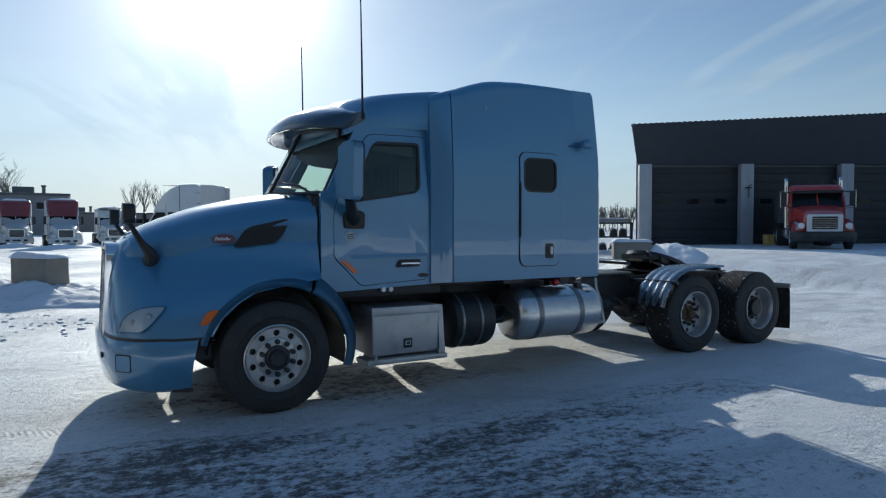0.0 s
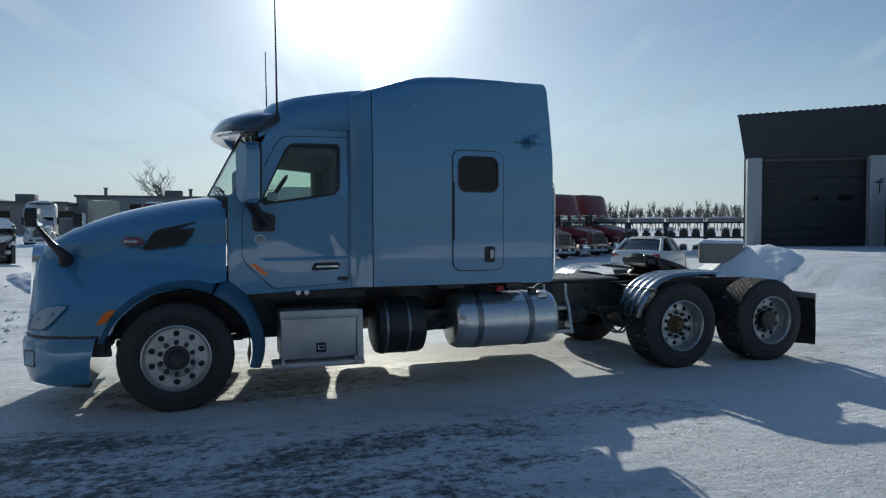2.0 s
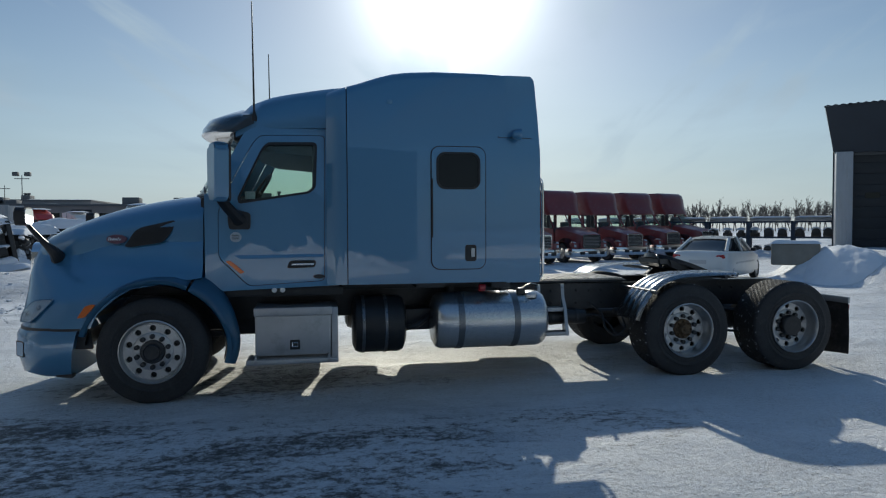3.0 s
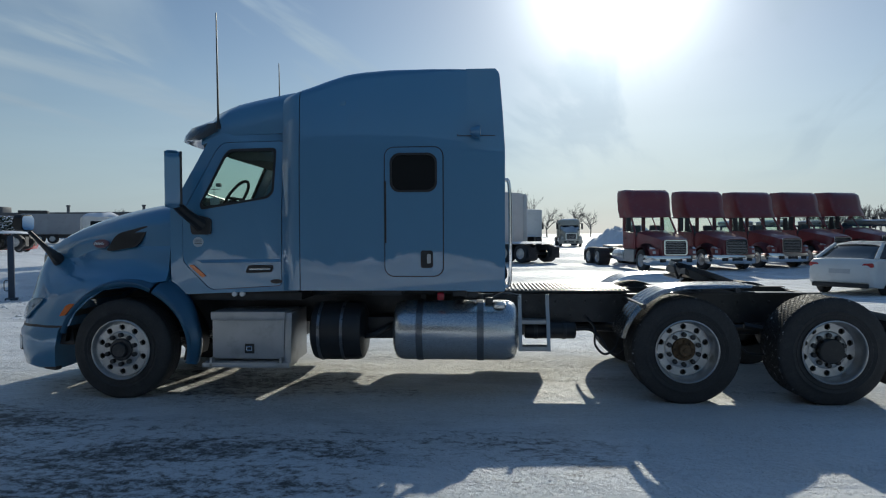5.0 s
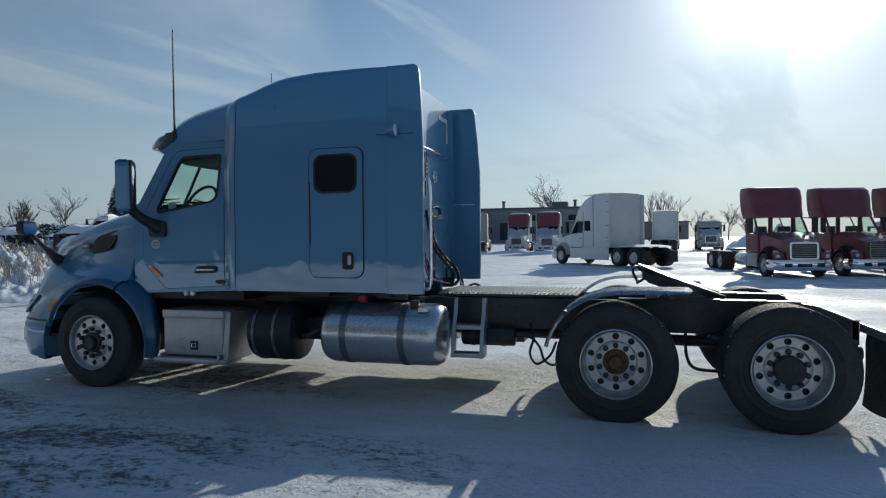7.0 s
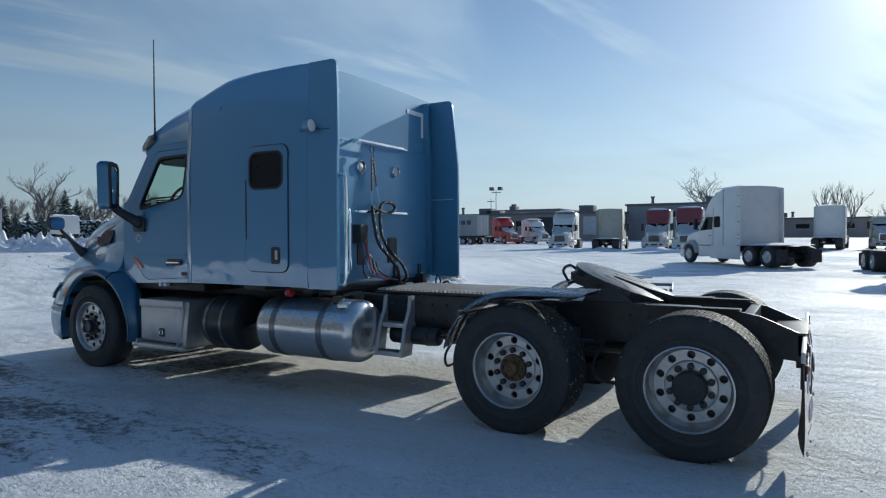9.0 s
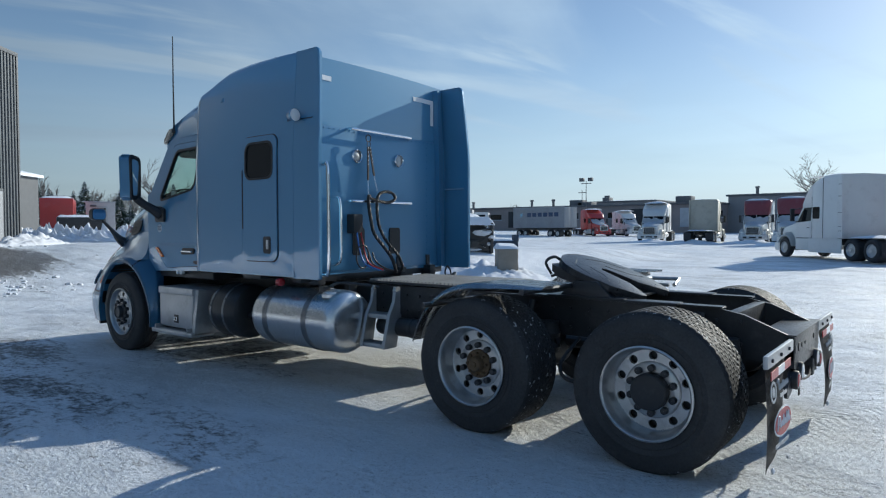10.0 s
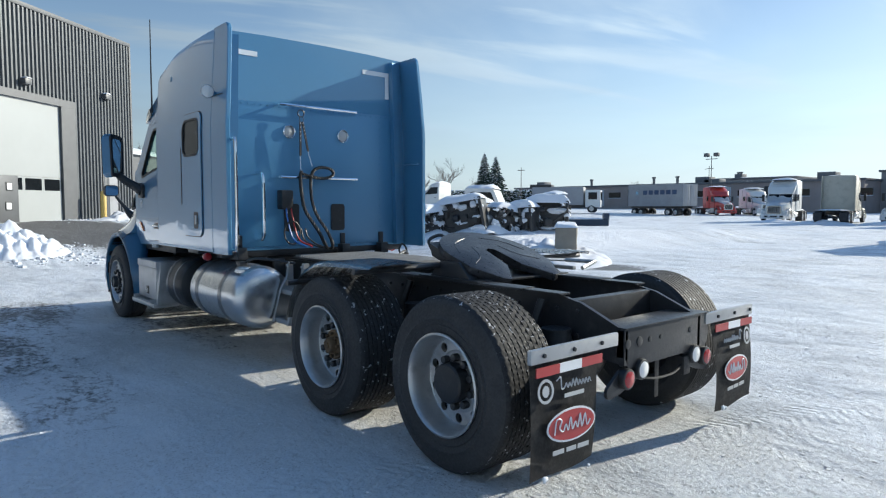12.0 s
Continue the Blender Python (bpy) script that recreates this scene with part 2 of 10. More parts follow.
def ground_material():
    """Packed snow over asphalt: clean and trodden snow, grey ice, dark gritty streaks, grainy relief."""
    m = bpy.data.materials.new("packed_snow_ground")
    m.use_nodes = True
    nt = m.node_tree
    link = nt.links.new
    b = nt.nodes["Principled BSDF"]
    tc = nt.nodes.new("ShaderNodeTexCoord")

    def noise_of(scale, detail, rough, stretch=(1, 1, 1), turn=0.0, distort=0.0):
        mp = nt.nodes.new("ShaderNodeMapping")
        mp.inputs["Scale"].default_value = stretch
        mp.inputs["Rotation"].default_value = (0, 0, turn)
        link(tc.outputs["Object"], mp.inputs["Vector"])
        n = node(nt, "ShaderNodeTexNoise", Scale=scale, Detail=detail, Roughness=rough, Distortion=distort)
        link(mp.outputs["Vector"], n.inputs["Vector"])
        return n.outputs["Fac"]

    def span(value, a, c, top=1.0):
        r = nt.nodes.new("ShaderNodeMapRange")
        r.inputs["From Min"].default_value, r.inputs["From Max"].default_value = a, c
        r.inputs["To Max"].default_value = top
        link(value, r.inputs["Value"])
        return r.outputs[0]

    def blend(fac, a, rgb):
        x = nt.nodes.new("ShaderNodeMix")
        x.data_type = "RGBA"
        link(fac, x.inputs["Factor"])
        if isinstance(a, tuple):
            x.inputs["A"].default_value = (*a, 1)
        else:
            link(a, x.inputs["A"])
        x.inputs["B"].default_value = (*rgb, 1)
        return x.outputs["Result"]

    def times(a, c):
        t = nt.nodes.new("ShaderNodeMath")
        t.operation = "MULTIPLY"
        link(a, t.inputs[0]), link(c, t.inputs[1])
        return t.outputs[0]

    broad = noise_of(0.16, 4, 0.55)
    tracks = noise_of(1.0, 6, 0.65, (0.55, 1.9, 1), radians(8), 0.5)
    tracks2 = noise_of(0.8, 5, 0.6, (0.5, 3.2, 1), radians(-38), 0.3)
    grit = noise_of(9.0, 9, 0.8, (0.9, 1.2, 1), radians(10))
    speck = noise_of(38.0, 4, 0.7)
    crumbs = noise_of(15.0, 7, 0.8, (1.0, 1.5, 1), radians(-15))
    zones = noise_of(0.45, 5, 0.6, (0.7, 1.3, 1), radians(20), 0.5)
    scrape = noise_of(0.75, 8, 0.68, (0.8, 1.35, 1), radians(-14), 0.6)
    ruts = noise_of(0.55, 7, 0.66, (0.7, 1.8, 1), radians(-62), 0.6)
    col = blend(span(broad, 0.36, 0.64, 0.55), (0.84, 0.87, 0.905), (0.68, 0.715, 0.755))
    col = blend(span(tracks, 0.46, 0.68, 0.55), col, (0.56, 0.585, 0.615))
    # polished ice and ground-in dirt in long scraped patches
    col = blend(span(scrape, 0.49, 0.62, 0.80), col, (0.445, 0.475, 0.515))
    col = blend(span(ruts, 0.55, 0.70, 0.4), col, (0.525, 0.54, 0.555))
    col = blend(span(tracks2, 0.52, 0.72, 0.5), col, (0.86, 0.86, 0.87))
    # ground-in grit: fine dark crumbs, thicker in some zones
    sum_ = nt.nodes.new("ShaderNodeMath")
    sum_.operation = "MULTIPLY_ADD"
    sum_.inputs[1].default_value = 0.45
    link(zones, sum_.inputs[0]), link(crumbs, sum_.inputs[2])
    col = blend(span(sum_.outputs[0], 0.73, 0.92, 0.55), col, (0.27, 0.26, 0.25))
    # grit and bare asphalt where wheels have ground the snow away, near the truck's nose and by the workshop
    sep = nt.nodes.new("ShaderNodeSeparateXYZ")
    link(tc.outputs["Object"], sep.inputs["Vector"])

    def patch(cx, cy, rx, ry, top):
        d = nt.nodes.new("ShaderNodeVectorMath")
        d.operation = "SUBTRACT"
        d.inputs[1].default_value = (cx, cy, 0)
        link(tc.outputs["Object"], d.inputs[0])
        e = nt.nodes.new("ShaderNodeVectorMath")
        e.operation = "MULTIPLY"
        e.inputs[1].default_value = (1 / rx, 1 / ry, 0)
        link(d.outputs[0], e.inputs[0])
        f = nt.nodes.new("ShaderNodeVectorMath")
        f.operation = "LENGTH"
        link(e.outputs[0], f.inputs[0])
        return span(f.outputs["Value"], 1.0, 0.35, top)

    mask = None
    for args in ((0.6, 4.4, 2.7, 1.6, 0.88), (3.3, 3.9, 3.4, 1.7, 0.70), (4.3, 2.4, 2.2, 1.2, 0.42), (-13.4, 8.0, 4.6, 3.2, 1.9), (1.4, 17.2, 1.6, 1.2, 1.7), (2.6, 3.0, 3.2, 1.7, 0.74), (5.2, 4.2, 2.6, 1.2, 0.58), (2.4, 6.4, 3.2, 1.4, 0.75), (6.5, 6.6, 3.5, 1.2, 0.4), (12.5, 9.0, 3.0, 2.5, 0.3)):
        one = patch(*args)
        if mask is None:
            mask = one
        else:
            x = nt.nodes.new("ShaderNodeMath")
            x.operation = "MAXIMUM"
            link(mask, x.inputs[0]), link(one, x.inputs[1])
            mask = x.outputs[0]
    # blue-grey darkening for the truck's shade over the foreground, painted into the ground
    col = blend(span(patch(5.0, 2.6, 9.0, 4.6, 1.0), 0.0, 1.0, 0.25), col, (0.57, 0.61, 0.66))
    sand = times(span(patch(4.8, 6.8, 6.2, 2.8, 1.0), 0.0, 0.8), span(zones, 0.26, 0.50))
    col = blend(span(sand, 0.0, 1.0, 0.48), col, (0.48, 0.43, 0.325))
    bare = nt.nodes.new("ShaderNodeMath")
    bare.operation = "MULTIPLY_ADD"
    bare.inputs[1].default_value = 0.33
    link(mask, bare.inputs[0]), link(grit, bare.inputs[2])
    streak = nt.nodes.new("ShaderNodeMath")
    streak.operation = "MULTIPLY_ADD"
    streak.inputs[1].default_value = 0.5
    link(tracks, streak.inputs[0]), link(bare.outputs[0], streak.inputs[2])
    col = blend(span(streak.outputs[0], 0.95, 1.07, 0.92), col, (0.06, 0.055, 0.05))
    col = blend(span(speck, 0.61, 0.69, 0.62), col, (0.12, 0.11, 0.10))
    # loose pepper of stones, thick in some zones
    pepper = nt.nodes.new("ShaderNodeMath")
    pepper.operation = "MULTIPLY_ADD"
    pepper.inputs[1].default_value = 0.45
    link(zones, pepper.inputs[0]), link(noise_of(70.0, 2, 0.6), pepper.inputs[2])
    col = blend(span(pepper.outputs[0], 0.87, 0.93, 0.8), col, (0.08, 0.075, 0.07))
    flakes = noise_of(24.0, 6, 0.75, (1.0, 1.4, 1), radians(25))
    col = blend(span(flakes, 0.53, 0.66, 0.45), col, (0.90, 0.91, 0.93))
    # untrodden snow beyond the driven ground
    fresh = None
    for args in ((-7.0, 23.5, 7.5, 7.5, 1.5), (-34.0, 26.0, 16.0, 10.0, 1.4), (-13.0, 36.0, 9.0, 8.0, 1.3)):
        one = patch(*args)
        if fresh is None:
            fresh = one
        else:
            x = nt.nodes.new("ShaderNodeMath")
            x.operation = "MAXIMUM"
            link(fresh, x.inputs[0]), link(one, x.inputs[1])
            fresh = x.outputs[0]
    col = blend(span(fresh, 0.0, 1.0, 0.92), col, (0.84, 0.85, 0.87))
    # paler patch by the drive wheels, lifting the shade there through the colour
    pale_patch = times(patch(8.6, 3.9, 3.6, 2.2, 1.0), span(zones, 0.35, 0.5))
    col = blend(span(pale_patch, 0.0, 1.0, 0.6), col, (0.84, 0.85, 0.87))
    link(col, b.inputs["Base Color"])
    rr = nt.nodes.new("ShaderNodeMapRange")
    rr.inputs["To Min"].default_value, rr.inputs["To Max"].default_value = 0.78, 0.42
    link(span(broad, 0.4, 0.7), rr.inputs["Value"])
    link(rr.outputs[0], b.inputs["Roughness"])
    b.inputs["Specular IOR Level"].default_value = 0.35
    h = nt.nodes.new("ShaderNodeMath")
    h.operation = "MULTIPLY_ADD"
    h.inputs[1].default_value = 0.22
    swell = noise_of(1.1, 8, 0.64, (0.85, 1.25, 1), radians(30), 0.5)
    link(grit, h.inputs[0]), link(swell, h.inputs[2])
    # crumbly where loose, smooth where scraped
    loose = nt.nodes.new("ShaderNodeMapRange")
    loose.inputs["From Min"].default_value, loose.inputs["From Max"].default_value = 0.60, 0.44
    loose.inputs["To Min"].default_value, loose.inputs["To Max"].default_value = 0.04, 0.27
    link(scrape, loose.inputs["Value"])
    h2 = nt.nodes.new("ShaderNodeMath")
    h2.operation = "MULTIPLY_ADD"
    link(loose.outputs[0], h2.inputs[1])
    link(crumbs, h2.inputs[0]), link(h.outputs[0], h2.inputs[2])
    # tyre tracks pressed into the snow: paired bands with slanted lug prints
    def math_node(op, a, c=None):
        n = nt.nodes.new("ShaderNodeMath")
        n.operation = op
        for i, v in enumerate((a, c)):
            if v is None:
                continue
            if isinstance(v, (int, float)):
                n.inputs[i].default_value = v
            else:
                link(v, n.inputs[i])
        return n.outputs[0]

    wander = math_node("MULTIPLY", math_node("SUBTRACT", broad, 0.5), 1.6)
    prints = None
    for px, py, turn, half, pitch in ((10.2, 2.6, 8, 0.17, 0.075), (10.0, 4.5, 8, 0.17, 0.075), (15.5, 4.0, 62, 0.15, 0.07), (17.3, 4.0, 62, 0.15, 0.07), (13.0, 1.2, -20, 0.13, 0.06),
                                      (5.0, 1.0, 2, 0.15, 0.07), (12.0, 15.0, 70, 0.2, 0.09), (14.0, 15.0, 74, 0.2, 0.09), (17.5, 16.0, 66, 0.2, 0.09), (19.5, 16.0, 69, 0.2, 0.09)):
        c, s = math.cos(radians(turn)), math.sin(radians(turn))
        along = math_node("ADD", math_node("MULTIPLY", math_node("SUBTRACT", sep.outputs["X"], px), c), math_node("MULTIPLY", math_node("SUBTRACT", sep.outputs["Y"], py), s))
        across = math_node("ADD", math_node("MULTIPLY", math_node("SUBTRACT", sep.outputs["Y"], py), c), math_node("MULTIPLY", math_node("SUBTRACT", sep.outputs["X"], px), -s))
        d = math_node("ABSOLUTE", math_node("ADD", across, wander))
        band = span(d, half, half * 0.85)
        lugs = math_node("SINE", math_node("MULTIPLY", math_node("ADD", along, math_node("MULTIPLY", d, 0.7)), 2 * math.pi / pitch))
        one = math_node("MULTIPLY", band, math_node("ADD", math_node("MULTIPLY", lugs, 0.5), -0.35))
        prints = one if prints is None else math_node("ADD", prints, one)
    worn = span(zones, 0.40, 0.58)
    prints = math_node("MULTIPLY", math_node("MULTIPLY", prints, worn), 0.11)
    clods = nt.nodes.new("ShaderNodeTexVoronoi")
    clods.inputs["Scale"].default_value = 26.0
    link(tc.outputs["Object"], clods.inputs["Vector"])
    lumps = math_node("MULTIPLY", span(clods.outputs["Distance"], 0.45, 0.05), span(crumbs, 0.52, 0.64, 0.16))
    ridges = math_node("MULTIPLY", scrape, -0.35)
    h3 = math_node("ADD", math_node("ADD", math_node("ADD", h2.outputs[0], prints), lumps), ridges)
    bp = node(nt, "ShaderNodeBump", Strength=1.0, Distance=0.07)
    link(h3, bp.inputs["Height"])
    link(bp.outputs["Normal"], b.inputs["Normal"])
    return m


M_GROUND = ground_material()
M_SNOW = snow_material("snow", dirty=0.1)
M_SNOW_DIRTY = snow_material("ploughed_snow", (0.74, 0.75, 0.78), 0.35)
M_BLUE = material("blue_truck_paint", (0.070, 0.225, 0.395), 0.34, 0.22, 0.03, 0.8, 500.0, 0.0, coat=1.0)
M_BLUE.node_tree.nodes["Principled BSDF"].inputs["Coat Roughness"].default_value = 0.025
M_BLUE.node_tree.nodes["Principled BSDF"].inputs["Coat IOR"].default_value = 1.65
M_BLUEBACK = material("dull_blue_truck_paint", (0.070, 0.225, 0.395), 0.36, 0.22, 0.03, 0.8, 500.0, 0.0, coat=0.6)
M_BLUEBACK.node_tree.nodes["Principled BSDF"].inputs["Coat Roughness"].default_value = 0.3
M_BLACK = material("black_plastic", (0.018, 0.019, 0.021), 0.45, 0.0, 0.2, 6, 120, 0.05, dirt=(0.10, 0.10, 0.10), dirt_amount=0.15)
M_FRAME = material("black_chassis_steel", (0.040, 0.041, 0.044), 0.38, 0.3, 0.25, 4, 60, 0.08, dirt=(0.11, 0.105, 0.10), dirt_amount=0.3)
M_RUBBER = material("tyre_rubber", (0.030, 0.030, 0.031), 0.7, 0.0, 0.25, 5, 70, 0.12, dirt=(0.10, 0.095, 0.09), dirt_amount=0.2)
M_TREAD = material("snowy_drive_tyre_rubber", (0.019, 0.019, 0.020), 0.75, 0.0, 0.25, 16, 70, 0.12, dirt=(0.45, 0.46, 0.48), dirt_amount=0.05)


def speckle(m, rgb, scale, lo, hi, top):
    """Small specks of another colour, such as snow caught in rubber."""
    nt = m.node_tree
    b = nt.nodes["Principled BSDF"]
    old = b.inputs["Base Color"].links[0].from_socket
    tc = nt.nodes.new("ShaderNodeTexCoord")
    n = node(nt, "ShaderNodeTexNoise", Scale=scale, Detail=4.0, Roughness=0.6)
    nt.links.new(tc.outputs["Object"], n.inputs["Vector"])
    r = nt.nodes.new("ShaderNodeMapRange")
    r.inputs["From Min"].default_value, r.inputs["From Max"].default_value, r.inputs["To Max"].default_value = lo, hi, top
    nt.links.new(n.outputs["Fac"], r.inputs["Value"])
    x = nt.nodes.new("ShaderNodeMix")
    x.data_type = "RGBA"
    x.inputs["B"].default_value = (*rgb, 1)
    nt.links.new(r.outputs[0], x.inputs["Factor"])
    nt.links.new(old, x.inputs["A"])
    nt.links.new(x.outputs["Result"], b.inputs["Base Color"])


speckle(M_TREAD, (0.62, 0.64, 0.67), 24.0, 0.62, 0.67, 0.7)
M_RIM = material("brushed_aluminium_rim", (0.54, 0.54, 0.535), 0.38, 0.85, 0.12, 8, 90, 0.03, dirt=(0.22, 0.21, 0.20), dirt_amount=0.3)
M_CHROME = material("polished_metal", (0.80, 0.81, 0.82), 0.10, 1.0, 0.05, 3, 40, 0.01)
M_TANK = material("brushed_aluminium", (0.60, 0.61, 0.62), 0.27, 0.9, 0.03, 0.8, 60, 0.002, dirt=(0.24, 0.23, 0.22), dirt_amount=0.04, stretch=(0.7, 9, 9))
M_BOXMETAL = material("dull_aluminium_sheet", (0.46, 0.47, 0.48), 0.42, 0.75, 0.10, 3, 90, 0.03, dirt=(0.20, 0.19, 0.18), dirt_amount=0.3)
M_STRAP = material("dark_tank_strap", (0.22, 0.225, 0.235), 0.32, 0.85, 0.08)
M_RUST = material("rusty_hub", (0.13, 0.082, 0.042), 0.8, 0.1, 0.45, 22, 110, 0.35, dirt=(0.05, 0.04, 0.035), dirt_amount=0.35)
M_GLASS = glass_material("window_glass", (0.80, 0.88, 0.84))
M_LENS = glass_material("headlight_lens", (0.85, 0.88, 0.9))
M_AMBER = material("amber_lens", (0.75, 0.16, 0.02), 0.2, 0, 0.05, bump=0.0, coat=0.5)
M_REDLENS = material("red_lens", (0.38, 0.02, 0.025), 0.2, 0, 0.05, bump=0.0, coat=0.5)
M_WHITELENS = material("clear_lamp_lens", (0.78, 0.78, 0.76), 0.15, 0, 0.05, bump=0.0, coat=0.6)
M_CHARGE = material("rubber_hose", (0.015, 0.015, 0.016), 0.55, 0, 0.2)
M_TAPE = material("reflective_tape_white", (0.78, 0.80, 0.82), 0.35, 0, 0.06, bump=0.01)
M_TAPERED = material("reflective_tape_red", (0.42, 0.05, 0.05), 0.35, 0, 0.06, bump=0.01)
M_FLAP = material("black_rubber_flap", (0.028, 0.028, 0.03), 0.6, 0, 0.2, 5, 60, 0.08, dirt=(0.16, 0.15, 0.14), dirt_amount=0.35)
M_SEAT = material("grey_cab_trim", (0.10, 0.10, 0.105), 0.8, 0, 0.15)
M_BADGE = material("red_badge", (0.16, 0.075, 0.10), 0.3, 0, 0.05, bump=0.0)
M_BADGERIM = material("badge_rim", (0.17, 0.10, 0.14), 0.35, 0.2, 0.05, bump=0.0)
M_MIRROR = material("mirror_glass", (0.85, 0.87, 0.88), 0.03, 1.0, 0.02, bump=0.0)
M_GREASE = material("greasy_steel_plate", (0.045, 0.046, 0.050), 0.34, 0.5, 0.3, 5, 40, 0.25, dirt=(0.16, 0.16, 0.165), dirt_amount=0.3)
M_DECK = material("worn_tread_plate", (0.36, 0.36, 0.36), 0.5, 0.6, 0.2, 4, 60, 0.05, dirt=(0.2, 0.19, 0.18), dirt_amount=0.35)

# ---------- mesh tools ----------


def finish(name, bm, mat, parent=None, label="", smooth=28):
    me = bpy.data.meshes.new(name)
    bmesh.ops.recalc_face_normals(bm, faces=bm.faces)
    bm.to_mesh(me)
    bm.free()
    me.materials.append(mat)
    if smooth:
        me.polygons.foreach_set("use_smooth", [True] * len(me.polygons))
        me.set_sharp_from_angle(angle=radians(smooth))
    ob = new(name, me)
    if parent is not None:
        ob.parent = parent
    if label:
        ob["label"] = label
    return ob


def part(name, bm, mat, parent, label="", smooth=28):
    return finish(name, bm, mat, parent, label, smooth)


def thing(name, label, category, at=(0, 0, 0), turn=0.0, group="", kind=""):
    e = new(name)
    e.matrix_basis = pose(at[0], at[1], at[2], 0, 0, turn)
    return tagged(e, label, category, group, kind)


def box(bm, x0, x1, y0, y1, z0, z1, bevel=0.0, seg=2):
    v = [bm.verts.new(p) for p in ((x0, y0, z0), (x1, y0, z0), (x1, y1, z0), (x0, y1, z0), (x0, y0, z1), (x1, y0, z1), (x1, y1, z1), (x0, y1, z1))]
    f = [bm.faces.new([v[i] for i in q]) for q in ((3, 2, 1, 0), (4, 5, 6, 7), (0, 1, 5, 4), (1, 2, 6, 5), (2, 3, 7, 6), (3, 0, 4, 7))]
    if bevel:
        edges = list({e for q in f for e in q.edges})
        bmesh.ops.bevel(bm, geom=edges, offset=bevel, segments=seg, affect="EDGES", profile=0.6)
    return bm


def new_box(*a, **k):
    return box(bmesh.new(), *a, **k)


def loft(bm, rings, closed=True, caps=True):
    rows = [[bm.verts.new(p) for p in r] for r in rings]
    n = len(rows[0])
    for a, b in zip(rows, rows[1:]):
        for i in range(n if closed else n - 1):
            j = (i + 1) % n
            try:
                bm.faces.new((a[i], a[j], b[j], b[i]))
            except ValueError:
                pass
    if caps and closed:
        bm.faces.new(rows[0][::-1])
        bm.faces.new(rows[-1])
    return rows


def tube(bm, pts, r, n=8, caps=True):
    pts = [Vector(p) for p in pts]
    rings = []
    up = Vector((0, 0, 1))
    radii = r if isinstance(r, (list, tuple)) else [r] * len(pts)
    prev = None
    for i, p in enumerate(pts):
        d = (pts[min(i + 1, len(pts) - 1)] - pts[max(i - 1, 0)]).normalized()
        if prev is None:
            a = d.cross(up)
            if a.length < 0.05:
                a = d.cross(Vector((1, 0, 0)))
        else:
            a = prev - d * prev.dot(d)
        a.normalize()
        prev = a
        b = d.cross(a)
        rings.append([p + (a * math.cos(t) + b * math.sin(t)) * radii[i] for t in (2 * math.pi * k / n for k in range(n))])
    loft(bm, rings, True, caps)
    return bm


def curve_pts(pts, steps=6):
    """Smooth way through points (Catmull-Rom)."""
    p = [Vector(q) for q in pts]
    p = [p[0] * 2 - p[1]] + p + [p[-1] * 2 - p[-2]]
    out = []
    for i in range(1, len(p) - 2):
        for k in range(steps):
            t = k / steps
            a, b, c, d = p[i - 1], p[i], p[i + 1], p[i + 2]
            out.append(0.5 * ((2 * b) + (c - a) * t + (2 * a - 5 * b + 4 * c - d) * t * t + (3 * b - a - 3 * c + d) * t ** 3))
    out.append(p[-2])
    return out


def lathe(bm, profile, centre, axis="y", n=48, wobble=None):
    """Turn (radius, along) points round an axis through centre."""
    rings = []
    for r, a in profile:
        ring = []
        for k in range(n):
            t = 2 * math.pi * k / n
            rr = r + (wobble(k, r, a) if wobble else 0.0)
            c, s = rr * math.cos(t), rr * math.sin(t)
            q = (c, a, s) if axis == "y" else ((a, c, s) if axis == "x" else (c, s, a))
            ring.append((centre[0] + q[0], centre[1] + q[1], centre[2] + q[2]))
        rings.append(ring)
    loft(bm, rings, True, False)
    return bm


def disc(bm, centre, r, axis="y", n=32):
    vs = []
    for k in range(n):
        t = 2 * math.pi * k / n
        c, s = r * math.cos(t), r * math.sin(t)
        q = (c, 0, s) if axis == "y" else ((0, c, s) if axis == "x" else (c, s, 0))
        vs.append(bm.verts.new((centre[0] + q[0], centre[1] + q[1], centre[2] + q[2])))
    bm.faces.new(vs)
    return bm


def drum(bm, c, r, a0, a1, axis="y", n=32, round_=0.02):
    """A closed cylinder with rounded rims between a0 and a1 along its axis."""
    prof = [(0.001, a0), (r - round_, a0), (r - round_ * 0.3, a0 + round_ * 0.3), (r, a0 + round_), (r, a1 - round_), (r - round_ * 0.3, a1 - round_ * 0.3), (r - round_, a1), (0.001, a1)]
    return lathe(bm, prof, c, axis, n)


def prism(bm, poly, put, a, b, bevel=0.0):
    """Extrude a 2D outline; put(u, v, w) gives the place, w running from a to b."""
    r0 = [bm.verts.new(put(u, v, a)) for u, v in poly]
    r1 = [bm.verts.new(put(u, v, b)) for u, v in poly]
    n = len(poly)
    f = [bm.faces.new(r0[::-1]), bm.faces.new(r1)]
    for i in range(n):
        j = (i + 1) % n
        f.append(bm.faces.new((r0[i], r0[j], r1[j], r1[i])))
    if bevel:
        bmesh.ops.bevel(bm, geom=list({e for q in f for e in q.edges}), offset=bevel, segments=2, affect="EDGES", profile=0.6)
    return bm


def rounded(x0, x1, z0, z1, r, n=5):
    out = []
    for cx, cz, t0 in ((x1 - r, z1 - r, 0), (x0 + r, z1 - r, 90), (x0 + r, z0 + r, 180), (x1 - r, z0 + r, 270)):
        for k in range(n + 1):
            t = radians(t0 + 90 * k / n)
            out.append((cx + r * math.cos(t), cz + r * math.sin(t)))
    return out


